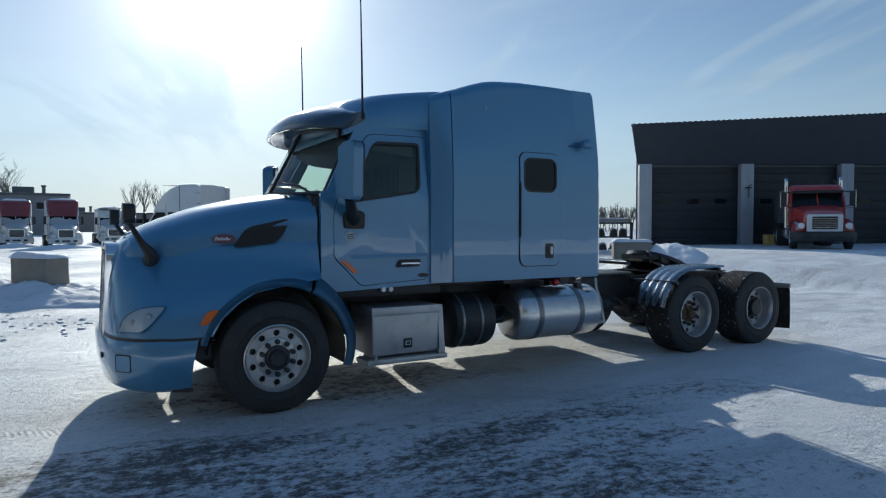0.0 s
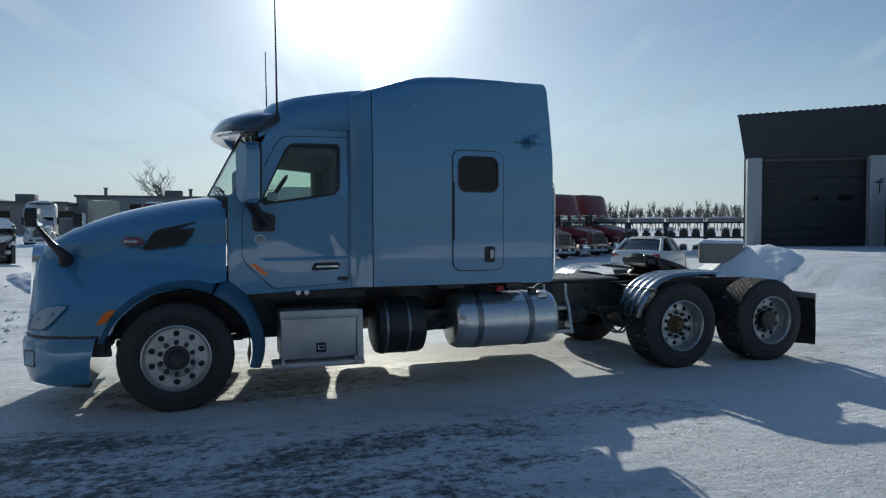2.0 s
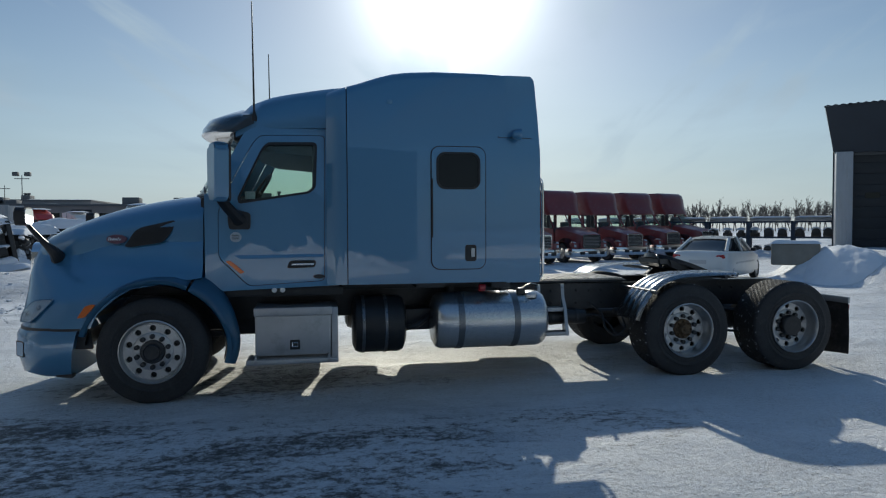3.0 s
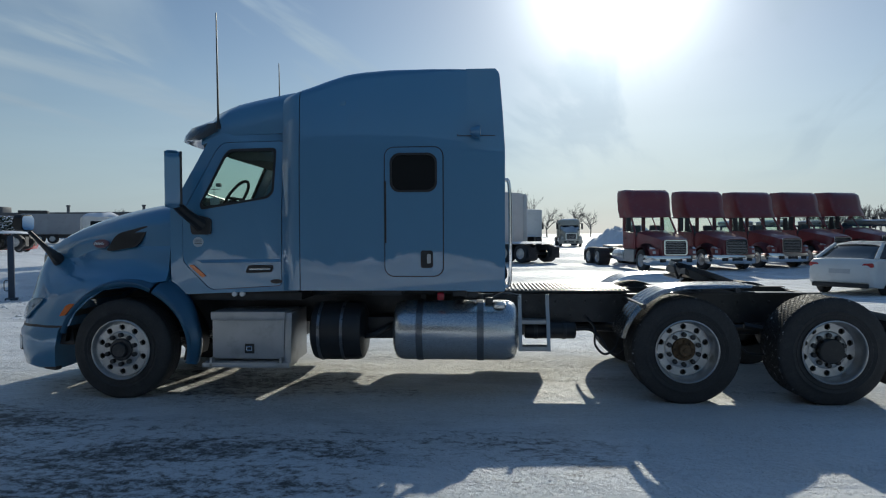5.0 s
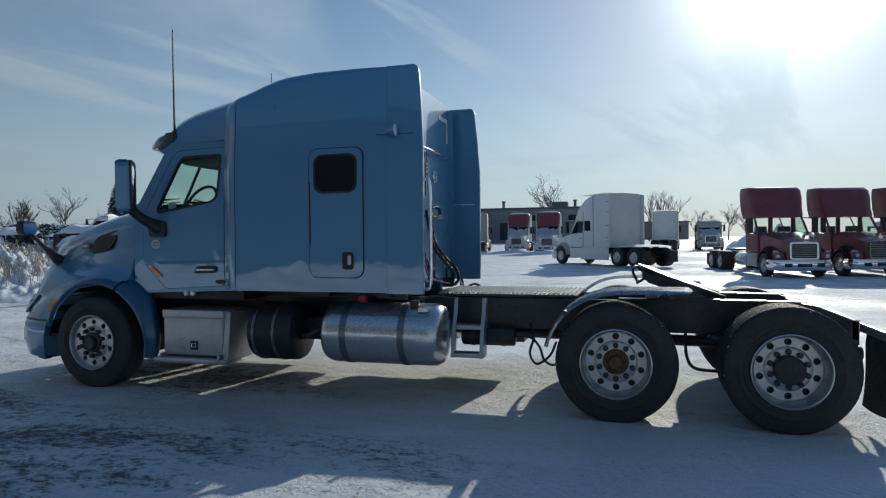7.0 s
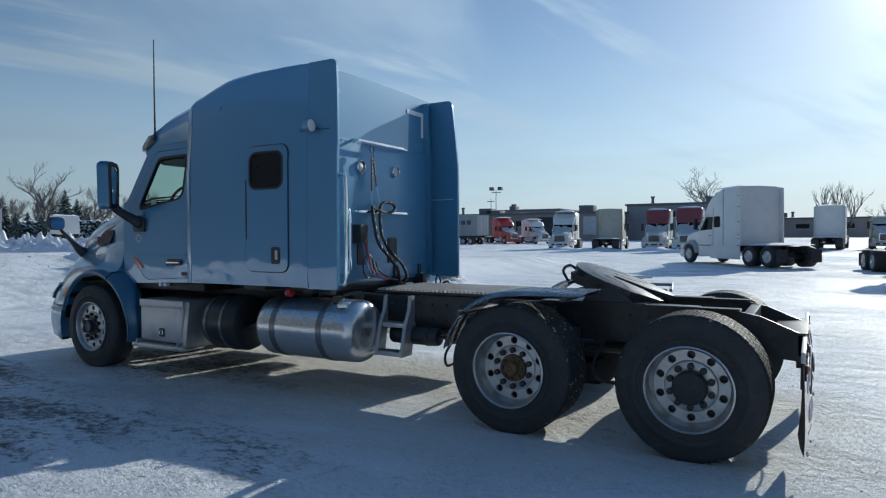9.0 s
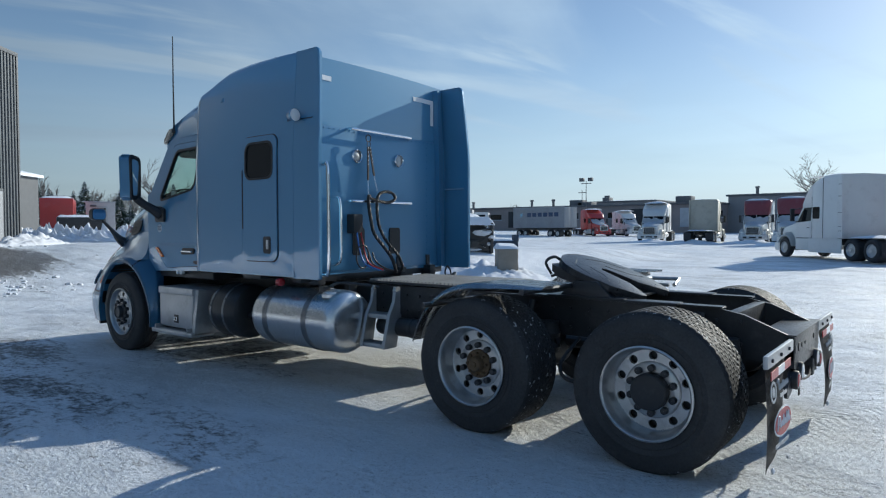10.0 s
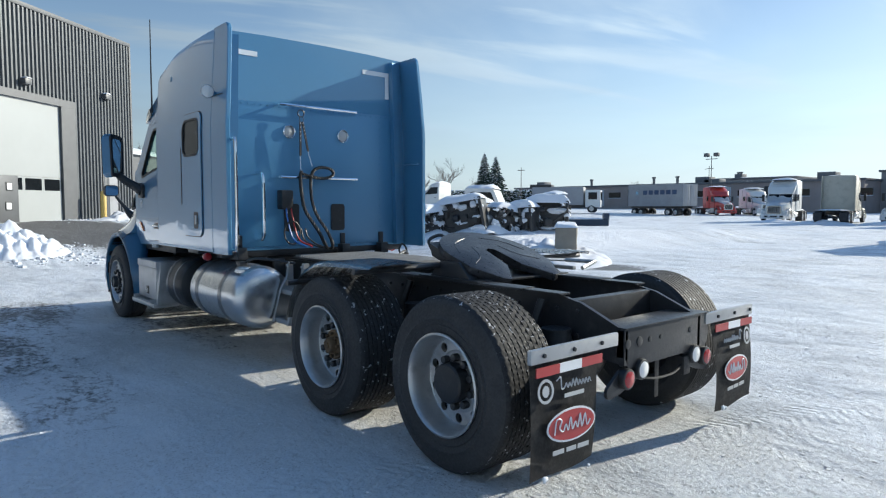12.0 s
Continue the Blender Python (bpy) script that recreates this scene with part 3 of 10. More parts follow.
def soften(poly, r=0.06, n=4):
    """Round the corners of a polygon."""
    out = []
    m = len(poly)
    for i in range(m):
        p, q, s = Vector(poly[i - 1]), Vector(poly[i]), Vector(poly[(i + 1) % m])
        a, b = (p - q), (s - q)
        ra = min(r, a.length * 0.45, b.length * 0.45)
        a, b = q + a.normalized() * ra, q + b.normalized() * ra
        for k in range(n + 1):
            t = k / n
            w = a * (1 - t) ** 2 + q * 2 * t * (1 - t) + b * t * t
            out.append((w.x, w.y))
    return out


def ray_out(poly, c, t):
    """Where a ray from c at angle t leaves a polygon."""
    d = (math.cos(t), math.sin(t))
    best = 0
    m = len(poly)
    for i in range(m):
        (x1, y1), (x2, y2) = poly[i], poly[(i + 1) % m]
        ex, ey = x2 - x1, y2 - y1
        den = d[0] * ey - d[1] * ex
        if abs(den) < 1e-9:
            continue
        s = ((x1 - c[0]) * ey - (y1 - c[1]) * ex) / den
        u = ((x1 - c[0]) * d[1] - (y1 - c[1]) * d[0]) / den
        if s > 0 and -1e-6 <= u <= 1 + 1e-6:
            best = max(best, s)
    return (c[0] + d[0] * best, c[1] + d[1] * best)


def ring_panel(bm, outer, inner, put, thick, n=64):
    """A plate with an opening: outline outer, opening inner; put(u, v, w) gives the place, w is the depth."""
    cx = sum(p[0] for p in inner) / len(inner)
    cy = sum(p[1] for p in inner) / len(inner)
    ts = sorted({2 * math.pi * k / n for k in range(n)} | {math.atan2(p[1] - cy, p[0] - cx) % (2 * math.pi) for p in list(outer) + list(inner)})
    o = [ray_out(outer, (cx, cy), t) for t in ts]
    i = [ray_out(inner, (cx, cy), t) for t in ts]
    rings = [[put(u, v, 0.0) for u, v in o], [put(u, v, 0.0) for u, v in i], [put(u, v, thick) for u, v in i], [put(u, v, thick) for u, v in o]]
    rows = [[bm.verts.new(p) for p in r] for r in rings]
    m = len(ts)
    for a, b in ((0, 1), (1, 2), (2, 3), (3, 0)):
        for k in range(m):
            j = (k + 1) % m
            try:
                bm.faces.new((rows[a][k], rows[a][j], rows[b][j], rows[b][k]))
            except ValueError:
                pass
    return bm


def snow_lump(bm, c, r, seed):
    """A clinging lump of snow: a squashed, uneven ball."""
    rings = []
    for j in range(7):
        a = math.pi * (j + 0.02) / 6.04
        ring = []
        for i in range(10):
            t = 2 * math.pi * i / 10
            p = Vector((math.sin(a) * math.cos(t), math.sin(a) * math.sin(t), math.cos(a)))
            f = 1 + 0.55 * noise.noise(p * 1.6 + Vector((seed * 1.7, seed, 0)))
            ring.append((c[0] + r[0] * f * p.x, c[1] + r[1] * f * p.y, c[2] + r[2] * f * p.z))
        rings.append(ring)
    loft(bm, rings)
    return bm


SHARED = {}


def shared_mesh(key, build, mat):
    if key not in SHARED:
        bm = build()
        me = bpy.data.meshes.new(key)
        bmesh.ops.recalc_face_normals(bm, faces=bm.faces)
        bm.to_mesh(me)
        bm.free()
        me.materials.append(mat)
        me.polygons.foreach_set("use_smooth", [True] * len(me.polygons))
        me.set_sharp_from_angle(angle=radians(40))
        SHARED[key] = me
    return SHARED[key]


def piece(name, me, parent, m):
    ob = new(name, me)
    ob.parent = parent
    ob.matrix_basis = m
    return ob


# ---------- ground ----------


def smooth01(x, a, b):
    t = min(1.0, max(0.0, (x - a) / (b - a)))
    return t * t * (3 - 2 * t)


# the shed's frame: u along its front, w out from the yard
SHED_U, SHED_W = Vector((0.865, -0.5015)), Vector((0.5015, 0.865))


def shed_point(u, w):
    p = SHED_U * u + SHED_W * w
    return p.x, p.y


def ground_z(x, y):
    """The yard: flat round the truck, a ramp up to the shed, a gentle rise far off and towards the workshop."""
    r = math.hypot(x - 5, y - 2)
    z = 0.0075 * max(0.0, min(r, 160.0) - 34.0) if y > -5 else 0.0
    u, w = x * SHED_U.x + y * SHED_U.y, x * SHED_W.x + y * SHED_W.y
    edge = 6.9 + 0.5 * max(0.0, 24.2 - w) + 3.0 * smooth01(w, 27, 35) + 5.0 * smooth01(w, 35, 49)
    z += 0.78 * smooth01(w, 12.0, 23.5) * smooth01(u, edge - 0.3, edge + 1.1) * (1 - smooth01(w, 50, 62))
    left = 1.0 * smooth01(-x, 6.0, 17.0) * (1 - smooth01(y, 22, 50))
    heap = 0.52 * smooth01(-x, 1.2, 4.6) * smooth01(y, 15.0, 18.6) * (1 - smooth01(y, 32, 44))
    z += max(left, heap) + 0.45 * smooth01(-x, 22.0, 46.0)
    z -= 0.16 * math.exp(-((x - 18) ** 2 + (y - 26) ** 2) / 90.0)
    return z


def ground_relief(x, y):
    z = ground_z(x, y)
    near = smooth01(60 - math.hypot(x - 5, y - 6), 0, 30)
    z += near * 0.014 * noise.noise((x * 0.9, y * 0.9, 3.1)) + near * 0.009 * noise.noise((x * 2.3, y * 3.7, 7.7))
    return z


def axis_steps(lo, hi, step, far):
    out = []
    k = lo
    while k <= hi + 1e-6:
        out.append(k)
        k += step
    s, k = step, hi
    while k < far:
        s *= 1.22
        k += s
        out.append(k)
    s, k = step, lo
    left = []
    while k > -far:
        s *= 1.22
        k -= s
        left.append(k)
    return left[::-1] + out


def build_ground():
    xs, ys = axis_steps(-24, 30, 0.24, 3000), axis_steps(-4, 34, 0.24, 3000)
    verts = [(x, y, ground_relief(x, y)) for y in ys for x in xs]
    n = len(xs)
    faces = [(j * n + i, j * n + i + 1, (j + 1) * n + i + 1, (j + 1) * n + i) for j in range(len(ys) - 1) for i in range(n - 1)]
    me = bpy.data.meshes.new("ground")
    me.from_pydata(verts, [], faces)
    me.polygons.foreach_set("use_smooth", [True] * len(me.polygons))
    me.materials.append(M_GROUND)
    tagged(new("ground", me), "yard of packed trodden snow with grit and tyre tracks", "ground", kind="structure")


build_ground()

# ---------- the blue tractor ----------
CY, HW = 6.71, 1.19
STEER_X, DRIVE_X = 1.87, (7.435, 8.79)


def taper(z):
    """How far the sleeper's sides lean in towards the roof."""
    return 0.06 * min(1.0, max(0.0, (z - 2.3) / 0.9))


def side(s, d):
    """Place across the truck: s is -1 on the driver's side, 1 on the other; d is the distance from its middle."""
    return CY + s * d


def holes_ring(bm, c, s, r_in, r_out, n, hole_r, hole_at, y, depth, k=14):
    """An annular disc with n round holes through it, facing sideways."""
    def at(r, t, yy):
        return (c[0] + r * math.cos(t), yy, c[2] + r * math.sin(t))
    for i in range(n):
        t0, t1 = 2 * math.pi * i / n, 2 * math.pi * (i + 1) / n
        tm = (t0 + t1) / 2
        hx, hz = hole_at * math.cos(tm), hole_at * math.sin(tm)
        inner, back, outer = [], [], []
        for j in range(k):
            a = 2 * math.pi * j / k
            px, pz = hx + hole_r * math.cos(a + tm), hz + hole_r * math.sin(a + tm)
            inner.append(bm.verts.new((c[0] + px, y, c[2] + pz)))
            back.append(bm.verts.new((c[0] + px, y - s * depth, c[2] + pz)))
            # matching point on the sector's rim
            u, v = math.cos(a), math.sin(a)
            m = max(abs(u), abs(v))
            u, v = u / m, v / m
            r = (r_in + r_out) / 2 + u * (r_out - r_in) / 2
            outer.append(bm.verts.new(at(r, tm + v * (t1 - t0) / 2, y)))
        for j in range(k):
            q = (j + 1) % k
            bm.faces.new((outer[j], outer[q], inner[q], inner[j]))
            bm.faces.new((inner[j], inner[q], back[q], back[j]))


def tyre_mesh(c, s, radius, width, rim_r, drive):
    """A tyre whose outer face lies at c.y; s tells which way that face looks."""
    bm = bmesh.new()
    n = 240 if drive else 120
    w = width
    prof = [(rim_r - 0.01, 0.02), (rim_r + 0.012, 0.004), (rim_r + 0.03, 0.0), (rim_r + 0.055, -0.006), (rim_r + 0.06, -0.001), (radius - 0.13, -0.012), (radius - 0.125, -0.008), (radius - 0.09, -0.004), (radius - 0.045, 0.002), (radius - 0.018, 0.016), (radius - 0.004, 0.034)]
    ribs = 10 if drive else 5
    a0, a1 = 0.040, w - 0.040
    step = (a1 - a0) / ribs
    for i in range(ribs):
        x = a0 + i * step
        prof += [(radius, x), (radius, x + step * 0.40), (radius, x + step * 0.80), (radius - 0.012, x + step * 0.84), (radius - 0.012, x + step * 0.96)]
    prof += [(radius, a1)] + [(r, w - a) for r, a in prof[:11][::-1]]
    cut = 4

    def wobble(k, r, a):
        if r < radius - 0.001 or a < 0.02 or a > w - 0.02:
            return 0.0
        rib = int((a - a0) / step + 0.2)
        if drive:
            return -0.007 if (k + rib * 2 + (1 if (a - a0) % step > step * 0.3 else 0)) % cut == 0 else 0.0
        return -0.006 if (rib in (0, ribs - 1) and (k + rib) % 3 == 0) else 0.0
    lathe(bm, [(r, -s * a) for r, a in prof], c, "y", n, wobble)
    return bm


def wheel(parent, name, x, z, s, outer, radius, width, deep, rusty=False):
    """tyre and rim with their hub; outer is the distance of the tyre's outer face from the truck's middle."""
    c = (x, side(s, outer), z)
    e = new(name)
    e.parent = parent
    tyre = part("tyre", tyre_mesh(c, s, radius, width, 0.292, deep), M_RUBBER, e, "drive tyre with blocky tread" if deep else "", 50)
    if deep:
        # snow clings to the tread alone
        tyre.data.materials.append(M_TREAD)
        for p in tyre.data.polygons:
            if math.hypot(p.center.x - x, p.center.z - z) > radius - 0.03:
                p.material_index = 1
    bm = bmesh.new()
    dish = 0.135 if deep else 0.03
    face = c[1] - s * dish
    lip = [(0.300, 0.004), (0.303, -0.012), (0.292, -0.018), (0.283, -0.008), (0.280, 0.012), (0.272, 0.03)]
    if deep:
        lip += [(0.268, 0.07), (0.266, 0.12), (0.262, dish - 0.004)]
    else:
        lip += [(0.270, 0.034)]
    lathe(bm, [(r, -s * a) for r, a in lip], (x, c[1], z), "y", 56)
    r_rim = lip[-1][0]
    # bowl that carries the disc
    lathe(bm, [(r_rim, -s * lip[-1][1]), (0.258, -s * dish)], (x, c[1], z), "y", 56)
    holes_ring(bm, (x, 0, z), s, 0.184, 0.258, 10, 0.0285, 0.222, face, 0.03, 16)
    lathe(bm, [(0.184, 0.0), (0.178, s * 0.006), (0.168, s * 0.012), (0.112, s * 0.012), (0.108, -s * 0.03)], (x, face, z), "y", 40)
    rim = part("rim", bm, M_RIM, e, "aluminium disc rim with round holes", 40)
    bm = bmesh.new()
    disc(bm, (x, face - s * 0.06, z), 0.255)
    part("brake_drum", bm, M_FRAME, e)
    nut = shared_mesh("lug_nut", lambda: drum(bmesh.new(), (0, 0, 0), 0.0235, 0.004, 0.052, "y", 10, 0.006), M_FRAME)
    for i in range(10):
        t = 2 * math.pi * (i + 0.5) / 10
        piece("lug_nut", nut, rim, pose(x + 0.145 * math.cos(t), face, z + 0.145 * math.sin(t), 0, 0, 0 if s > 0 else 180))
    bm = bmesh.new()
    if deep and rusty:
        lathe(bm, [(0.110, -0.02 * s), (0.110, s * 0.03), (0.104, s * 0.036), (0.062, s * 0.038), (0.056, s * 0.075), (0.050, s * 0.084), (0.022, s * 0.084), (0.020, s * 0.095), (0.001, s * 0.095)], (x, face, z), "y", 28)
        for i in range(8):
            t = 2 * math.pi * i / 8
            drum(bm, (x + 0.084 * math.cos(t), face, z + 0.084 * math.sin(t)), 0.012, min(s * 0.03, s * 0.062), max(s * 0.03, s * 0.062), "y", 6, 0.003)
        part("hub", bm, M_RUST, e, "rusty hub with studs")
    elif deep:
        lathe(bm, [(0.112, -0.02 * s), (0.112, s * 0.03), (0.118, s * 0.034), (0.118, s * 0.09), (0.108, s * 0.10), (0.06, s * 0.105), (0.001, s * 0.105)], (x, face, z), "y", 28)
        part("hub", bm, M_BLACK, e, "dark hub cap")
    else:
        lathe(bm, [(0.112, -0.02 * s), (0.112, s * 0.035), (0.104, s * 0.042), (0.082, s * 0.044), (0.078, s * 0.085), (0.070, s * 0.092), (0.064, s * 0.080), (0.001, s * 0.078)], (x, face, z), "y", 28)
        part("hub", bm, M_FRAME, e, "dark steel hub")
    return e


def mirrored_loft(bm, stations, caps=True):
    """stations: x and half cross-sections (d, z) from the side's foot to the crown."""
    rings = []
    for x, sec in stations:
        left = [(x, side(-1, d), z) for d, z in sec]
        right = [(x, side(1, d), z) for d, z in sec[::-1] if d > 1e-4]
        rings.append(left + right)
    loft(bm, rings, True, caps)
    return bm


def dense(stations, k=4):
    """Smooth in-between stations along x."""
    out = []
    for i in range(len(stations) - 1):
        for j in range(k):
            t = j / k
            idx = [max(0, i - 1), i, i + 1, min(len(stations) - 1, i + 2)]
            (xa, a), (xb, b), (xc, c), (xd, d) = [stations[q] for q in idx]

            def cr(p0, p1, p2, p3):
                return 0.5 * (2 * p1 + (p2 - p0) * t + (2 * p0 - 5 * p1 + 4 * p2 - p3) * t * t + (3 * p1 - p0 - 3 * p2 + p3) * t ** 3)
            out.append((xb + (xc - xb) * t, [(cr(a[m][0], b[m][0], c[m][0], d[m][0]), cr(a[m][1], b[m][1], c[m][1], d[m][1])) for m in range(len(b))]))
    out.append(stations[-1])
    return out


def hood_half(x):
    """Half-width of the hood's upper flank at x."""
    return np.interp(x, [0.6, 0.75, 1.05, 1.55, 2.05, 2.31], [0.50, 0.61, 0.735, 0.875, 0.985, 1.02])


# level contours of the nose: height, then (x, distance from the middle) from the centre round to the wheel arch
NOSE_LEVELS = [
    (0.725, [(0.52, 0.0), (0.54, 0.48), (0.62, 0.83), (0.80, 1.05), (1.02, 1.135), (1.12, 1.155), (1.20, 1.165), (1.27, 1.175), (1.325, 1.18)]),
    (0.86, [(0.525, 0.0), (0.545, 0.48), (0.63, 0.81), (0.81, 1.02), (1.05, 1.115), (1.17, 1.145), (1.26, 1.16), (1.33, 1.175), (1.395, 1.185)]),
    (1.00, [(0.54, 0.0), (0.56, 0.48), (0.65, 0.77), (0.85, 0.955), (1.08, 1.06), (1.22, 1.105), (1.34, 1.135), (1.45, 1.17), (1.55, 1.19)]),
    (1.085, [(0.55, 0.0), (0.57, 0.48), (0.66, 0.735), (0.86, 0.905), (1.10, 1.01), (1.27, 1.065), (1.43, 1.11), (1.58, 1.16), (1.69, 1.19)]),
    (1.175, [(0.56, 0.0), (0.58, 0.48), (0.665, 0.70), (0.875, 0.855), (1.13, 0.96), (1.34, 1.035), (1.58, 1.115), (1.90, 1.165), (2.31, 1.135)]),
    (1.23, [(0.57, 0.0), (0.59, 0.48), (0.67, 0.67), (0.885, 0.805), (1.16, 0.905), (1.38, 0.975), (1.62, 1.05), (1.92, 1.10), (2.31, 1.09)]),
    (1.30, [(0.585, 0.0), (0.605, 0.47), (0.68, 0.625), (0.90, 0.74), (1.19, 0.835), (1.42, 0.905), (1.65, 0.975), (1.94, 1.035), (2.31, 1.06)]),
    (1.41, [(0.607, 0.0), (0.622, 0.42), (0.70, 0.56), (0.94, 0.665), (1.23, 0.785), (1.45, 0.862), (1.67, 0.92), (1.95, 0.99), (2.31, 1.04)]),
    (1.50, [(0.648, 0.0), (0.66, 0.38), (0.725, 0.52), (0.94, 0.63), (1.23, 0.755), (1.45, 0.838), (1.67, 0.90), (1.95, 0.965), (2.31, 1.02)]),
    (1.57, [(0.72, 0.0), (0.73, 0.32), (0.79, 0.46), (0.98, 0.57), (1.25, 0.70), (1.46, 0.79), (1.68, 0.86), (1.95, 0.93), (2.31, 0.98)]),
]


def nose_depth(x, z):
    """Distance of the nose's skin from the truck's middle."""
    row = [float(np.interp(x, [p[0] for p in pts], [p[1] for p in pts])) for _, pts in NOSE_LEVELS]
    return float(np.interp(z, [lv for lv, _ in NOSE_LEVELS], row))


def nose(truck):
    bm = bmesh.new()
    st = []
    for x in (0.60, 0.65, 0.70, 0.75, 0.885, 1.05, 1.30, 1.55, 1.80, 2.05, 2.31):
        half = hood_half(x)
        crest = np.interp(x, [0.60, 0.65, 0.70, 0.75, 0.885, 1.12, 1.33, 1.66, 1.95, 2.31], [1.44, 1.49, 1.555, 1.60, 1.68, 1.78, 1.85, 1.932, 1.985, 2.02])
        foot, knee, edge = [np.interp(x, [0.60, 0.75, 1.05, 1.55, 2.05, 2.31], v) for v in ((0.9, 0.9, 0.9, 1.20, 1.22, 1.22), (1.15, 1.2, 1.2, 1.34, 1.42, 1.42), (1.30, 1.43, 1.49, 1.585, 1.70, 1.74))]
        st.append((x, [(half - 0.045, foot), (half - 0.02, knee), (half - 0.005, edge)] + [(half * w, edge + (crest - edge) * h) for w, h in ((0.91, 0.56), (0.65, 0.87), (0.30, 0.98), (0, 1.0))]))
    mirrored_loft(bm, dense(st, 3))
    # flanks, face and the swell of the front fenders
    rings = []
    for z, pts in NOSE_LEVELS:
        pts = [(p.x, p.y) for p in curve_pts([(a, b, 0) for a, b in pts], 4)]
        rings.append([(x, side(-1, d), z) for x, d in pts[::-1]] + [(x, side(1, d), z) for x, d in pts[1:]])
    loft(bm, rings, True, True)
    hood = part("hood", bm, M_BLUE, truck, "sloped blue hood", 50)
    # grille: frame and upright bars
    bm = bmesh.new()
    prism(bm, rounded(-0.40, 0.40, 0.50, 1.48, 0.12), lambda u, v, w: (w + 0.02 + 0.05 * (v - 0.5) + 0.02 * (u / 0.4) ** 2, CY + u, v), 0.485, 0.60)
    grille = part("grille", bm, M_BLACK, truck, "dark grille in a bright surround")
    bm = bmesh.new()
    ring_panel(bm, rounded(-0.445, 0.445, 0.46, 1.52, 0.14), rounded(-0.39, 0.39, 0.52, 1.46, 0.10), lambda u, v, w: (w + 0.492 + 0.05 * (v - 0.5) + 0.02 * (u / 0.4) ** 2, CY + u, v), 0.10)
    part("grille_surround", bm, M_CHROME, grille, "bright metal surround")
    for k in range(9):
        u = -0.33 + k * 0.0825
        bm = bmesh.new()
        prism(bm, [(u - 0.008, 0.53), (u + 0.008, 0.53), (u + 0.008, 1.45), (u - 0.008, 1.45)], lambda a, v, w: (w + 0.498 + 0.05 * (v - 0.5) + 0.02 * (a / 0.4) ** 2, CY + a, v), 0.0, 0.02)
        part("grille_bar", bm, M_CHROME, grille)
    # bumper
    bm = bmesh.new()
    lev = [
        (0.27, [(0.62, 0.0), (0.63, 0.45), (0.70, 0.82), (0.86, 1.01), (1.02, 1.075), (1.145, 1.105)]),
        (0.31, [(0.53, 0.0), (0.55, 0.45), (0.63, 0.85), (0.83, 1.07), (1.01, 1.13), (1.15, 1.15)]),
        (0.50, [(0.485, 0.0), (0.505, 0.45), (0.585, 0.86), (0.80, 1.09), (1.00, 1.155), (1.165, 1.175)]),
        (0.66, [(0.475, 0.0), (0.495, 0.45), (0.58, 0.85), (0.79, 1.08), (1.00, 1.15), (1.20, 1.175)]),
        (0.705, [(0.50, 0.0), (0.52, 0.45), (0.60, 0.83), (0.80, 1.06), (1.02, 1.13), (1.21, 1.16)]),
    ]
    rings = []
    for z, pts in lev:
        pts = [(p.x, p.y) for p in curve_pts([(a, b, 0) for a, b in pts], 4)]
        rings.append([(x, side(-1, d), z) for x, d in pts[::-1]] + [(x, side(1, d), z) for x, d in pts[1:]])
    loft(bm, rings, True, True)
    bumper = part("bumper", bm, M_BLUE, truck, "blue wrap-round bumper", 50)
    for s in (-1, 1):
        bm = bmesh.new()
        def inset(u, v, w):
            return (0.650 + u * 0.68 + w * 0.73, side(s, 0.952 + u * 0.73 - w * 0.68), 0.525 + v)
        ring_panel(bm, rounded(-0.078, 0.078, -0.074, 0.074, 0.02), rounded(-0.069, 0.069, -0.066, 0.062, 0.016), lambda u, v, w: inset(u, v, w - 0.006), 0.03)
        part("recess_seam", bm, M_BLACK, bumper)
        bm = bmesh.new()
        prism(bm, rounded(-0.072, 0.072, -0.066, 0.066, 0.02), inset, -0.005, 0.03)
        part("tow_hook_cover", bm, M_BLUE, bumper)
        bm = bmesh.new()
        prism(bm, rounded(-0.055, 0.055, -0.022, 0.022, 0.015), lambda u, v, w: (0.505 + w + 0.05 * abs(u), side(s, 0.52 + u), 0.545 + v), -0.006, 0.03)
        part("fog_lamp_recess", bm, M_BLACK, bumper)
        bm = bmesh.new()
        prism(bm, soften([(1.00, 0.272), (1.16, 0.264), (1.165, 0.302), (1.01, 0.295)], 0.01), lambda u, v, w: (u, side(s, 1.07 + 0.32 * (u - 0.98) + w), v), -0.06, 0.022)
        part("rubber_lip", bm, M_BLACK, bumper)
        bm = bmesh.new()
        prism(bm, soften([(1.08, 0.53), (1.33, 0.52), (1.30, 0.74), (1.08, 0.74)], 0.02), lambda u, v, w: (u, side(s, 1.09 + w), v), -0.01, 0.01)
        part("splash_plate", bm, M_BLACK, bumper)
    bm = bmesh.new()
    pts = [(p.x, p.y) for p in curve_pts([(0.515, 0.0, 0), (0.53, 0.45, 0), (0.61, 0.835, 0), (0.795, 1.055, 0), (1.08, 1.145, 0), (1.30, 1.165, 0)], 4)]
    rings = [[(x, side(-1, d), z) for x, d in pts[::-1]] + [(x, side(1, d), z) for x, d in pts[1:]] for z in (0.70, 0.73)]
    loft(bm, rings, True, True)
    part("bumper_gap_strip", bm, M_BLACK, bumper)
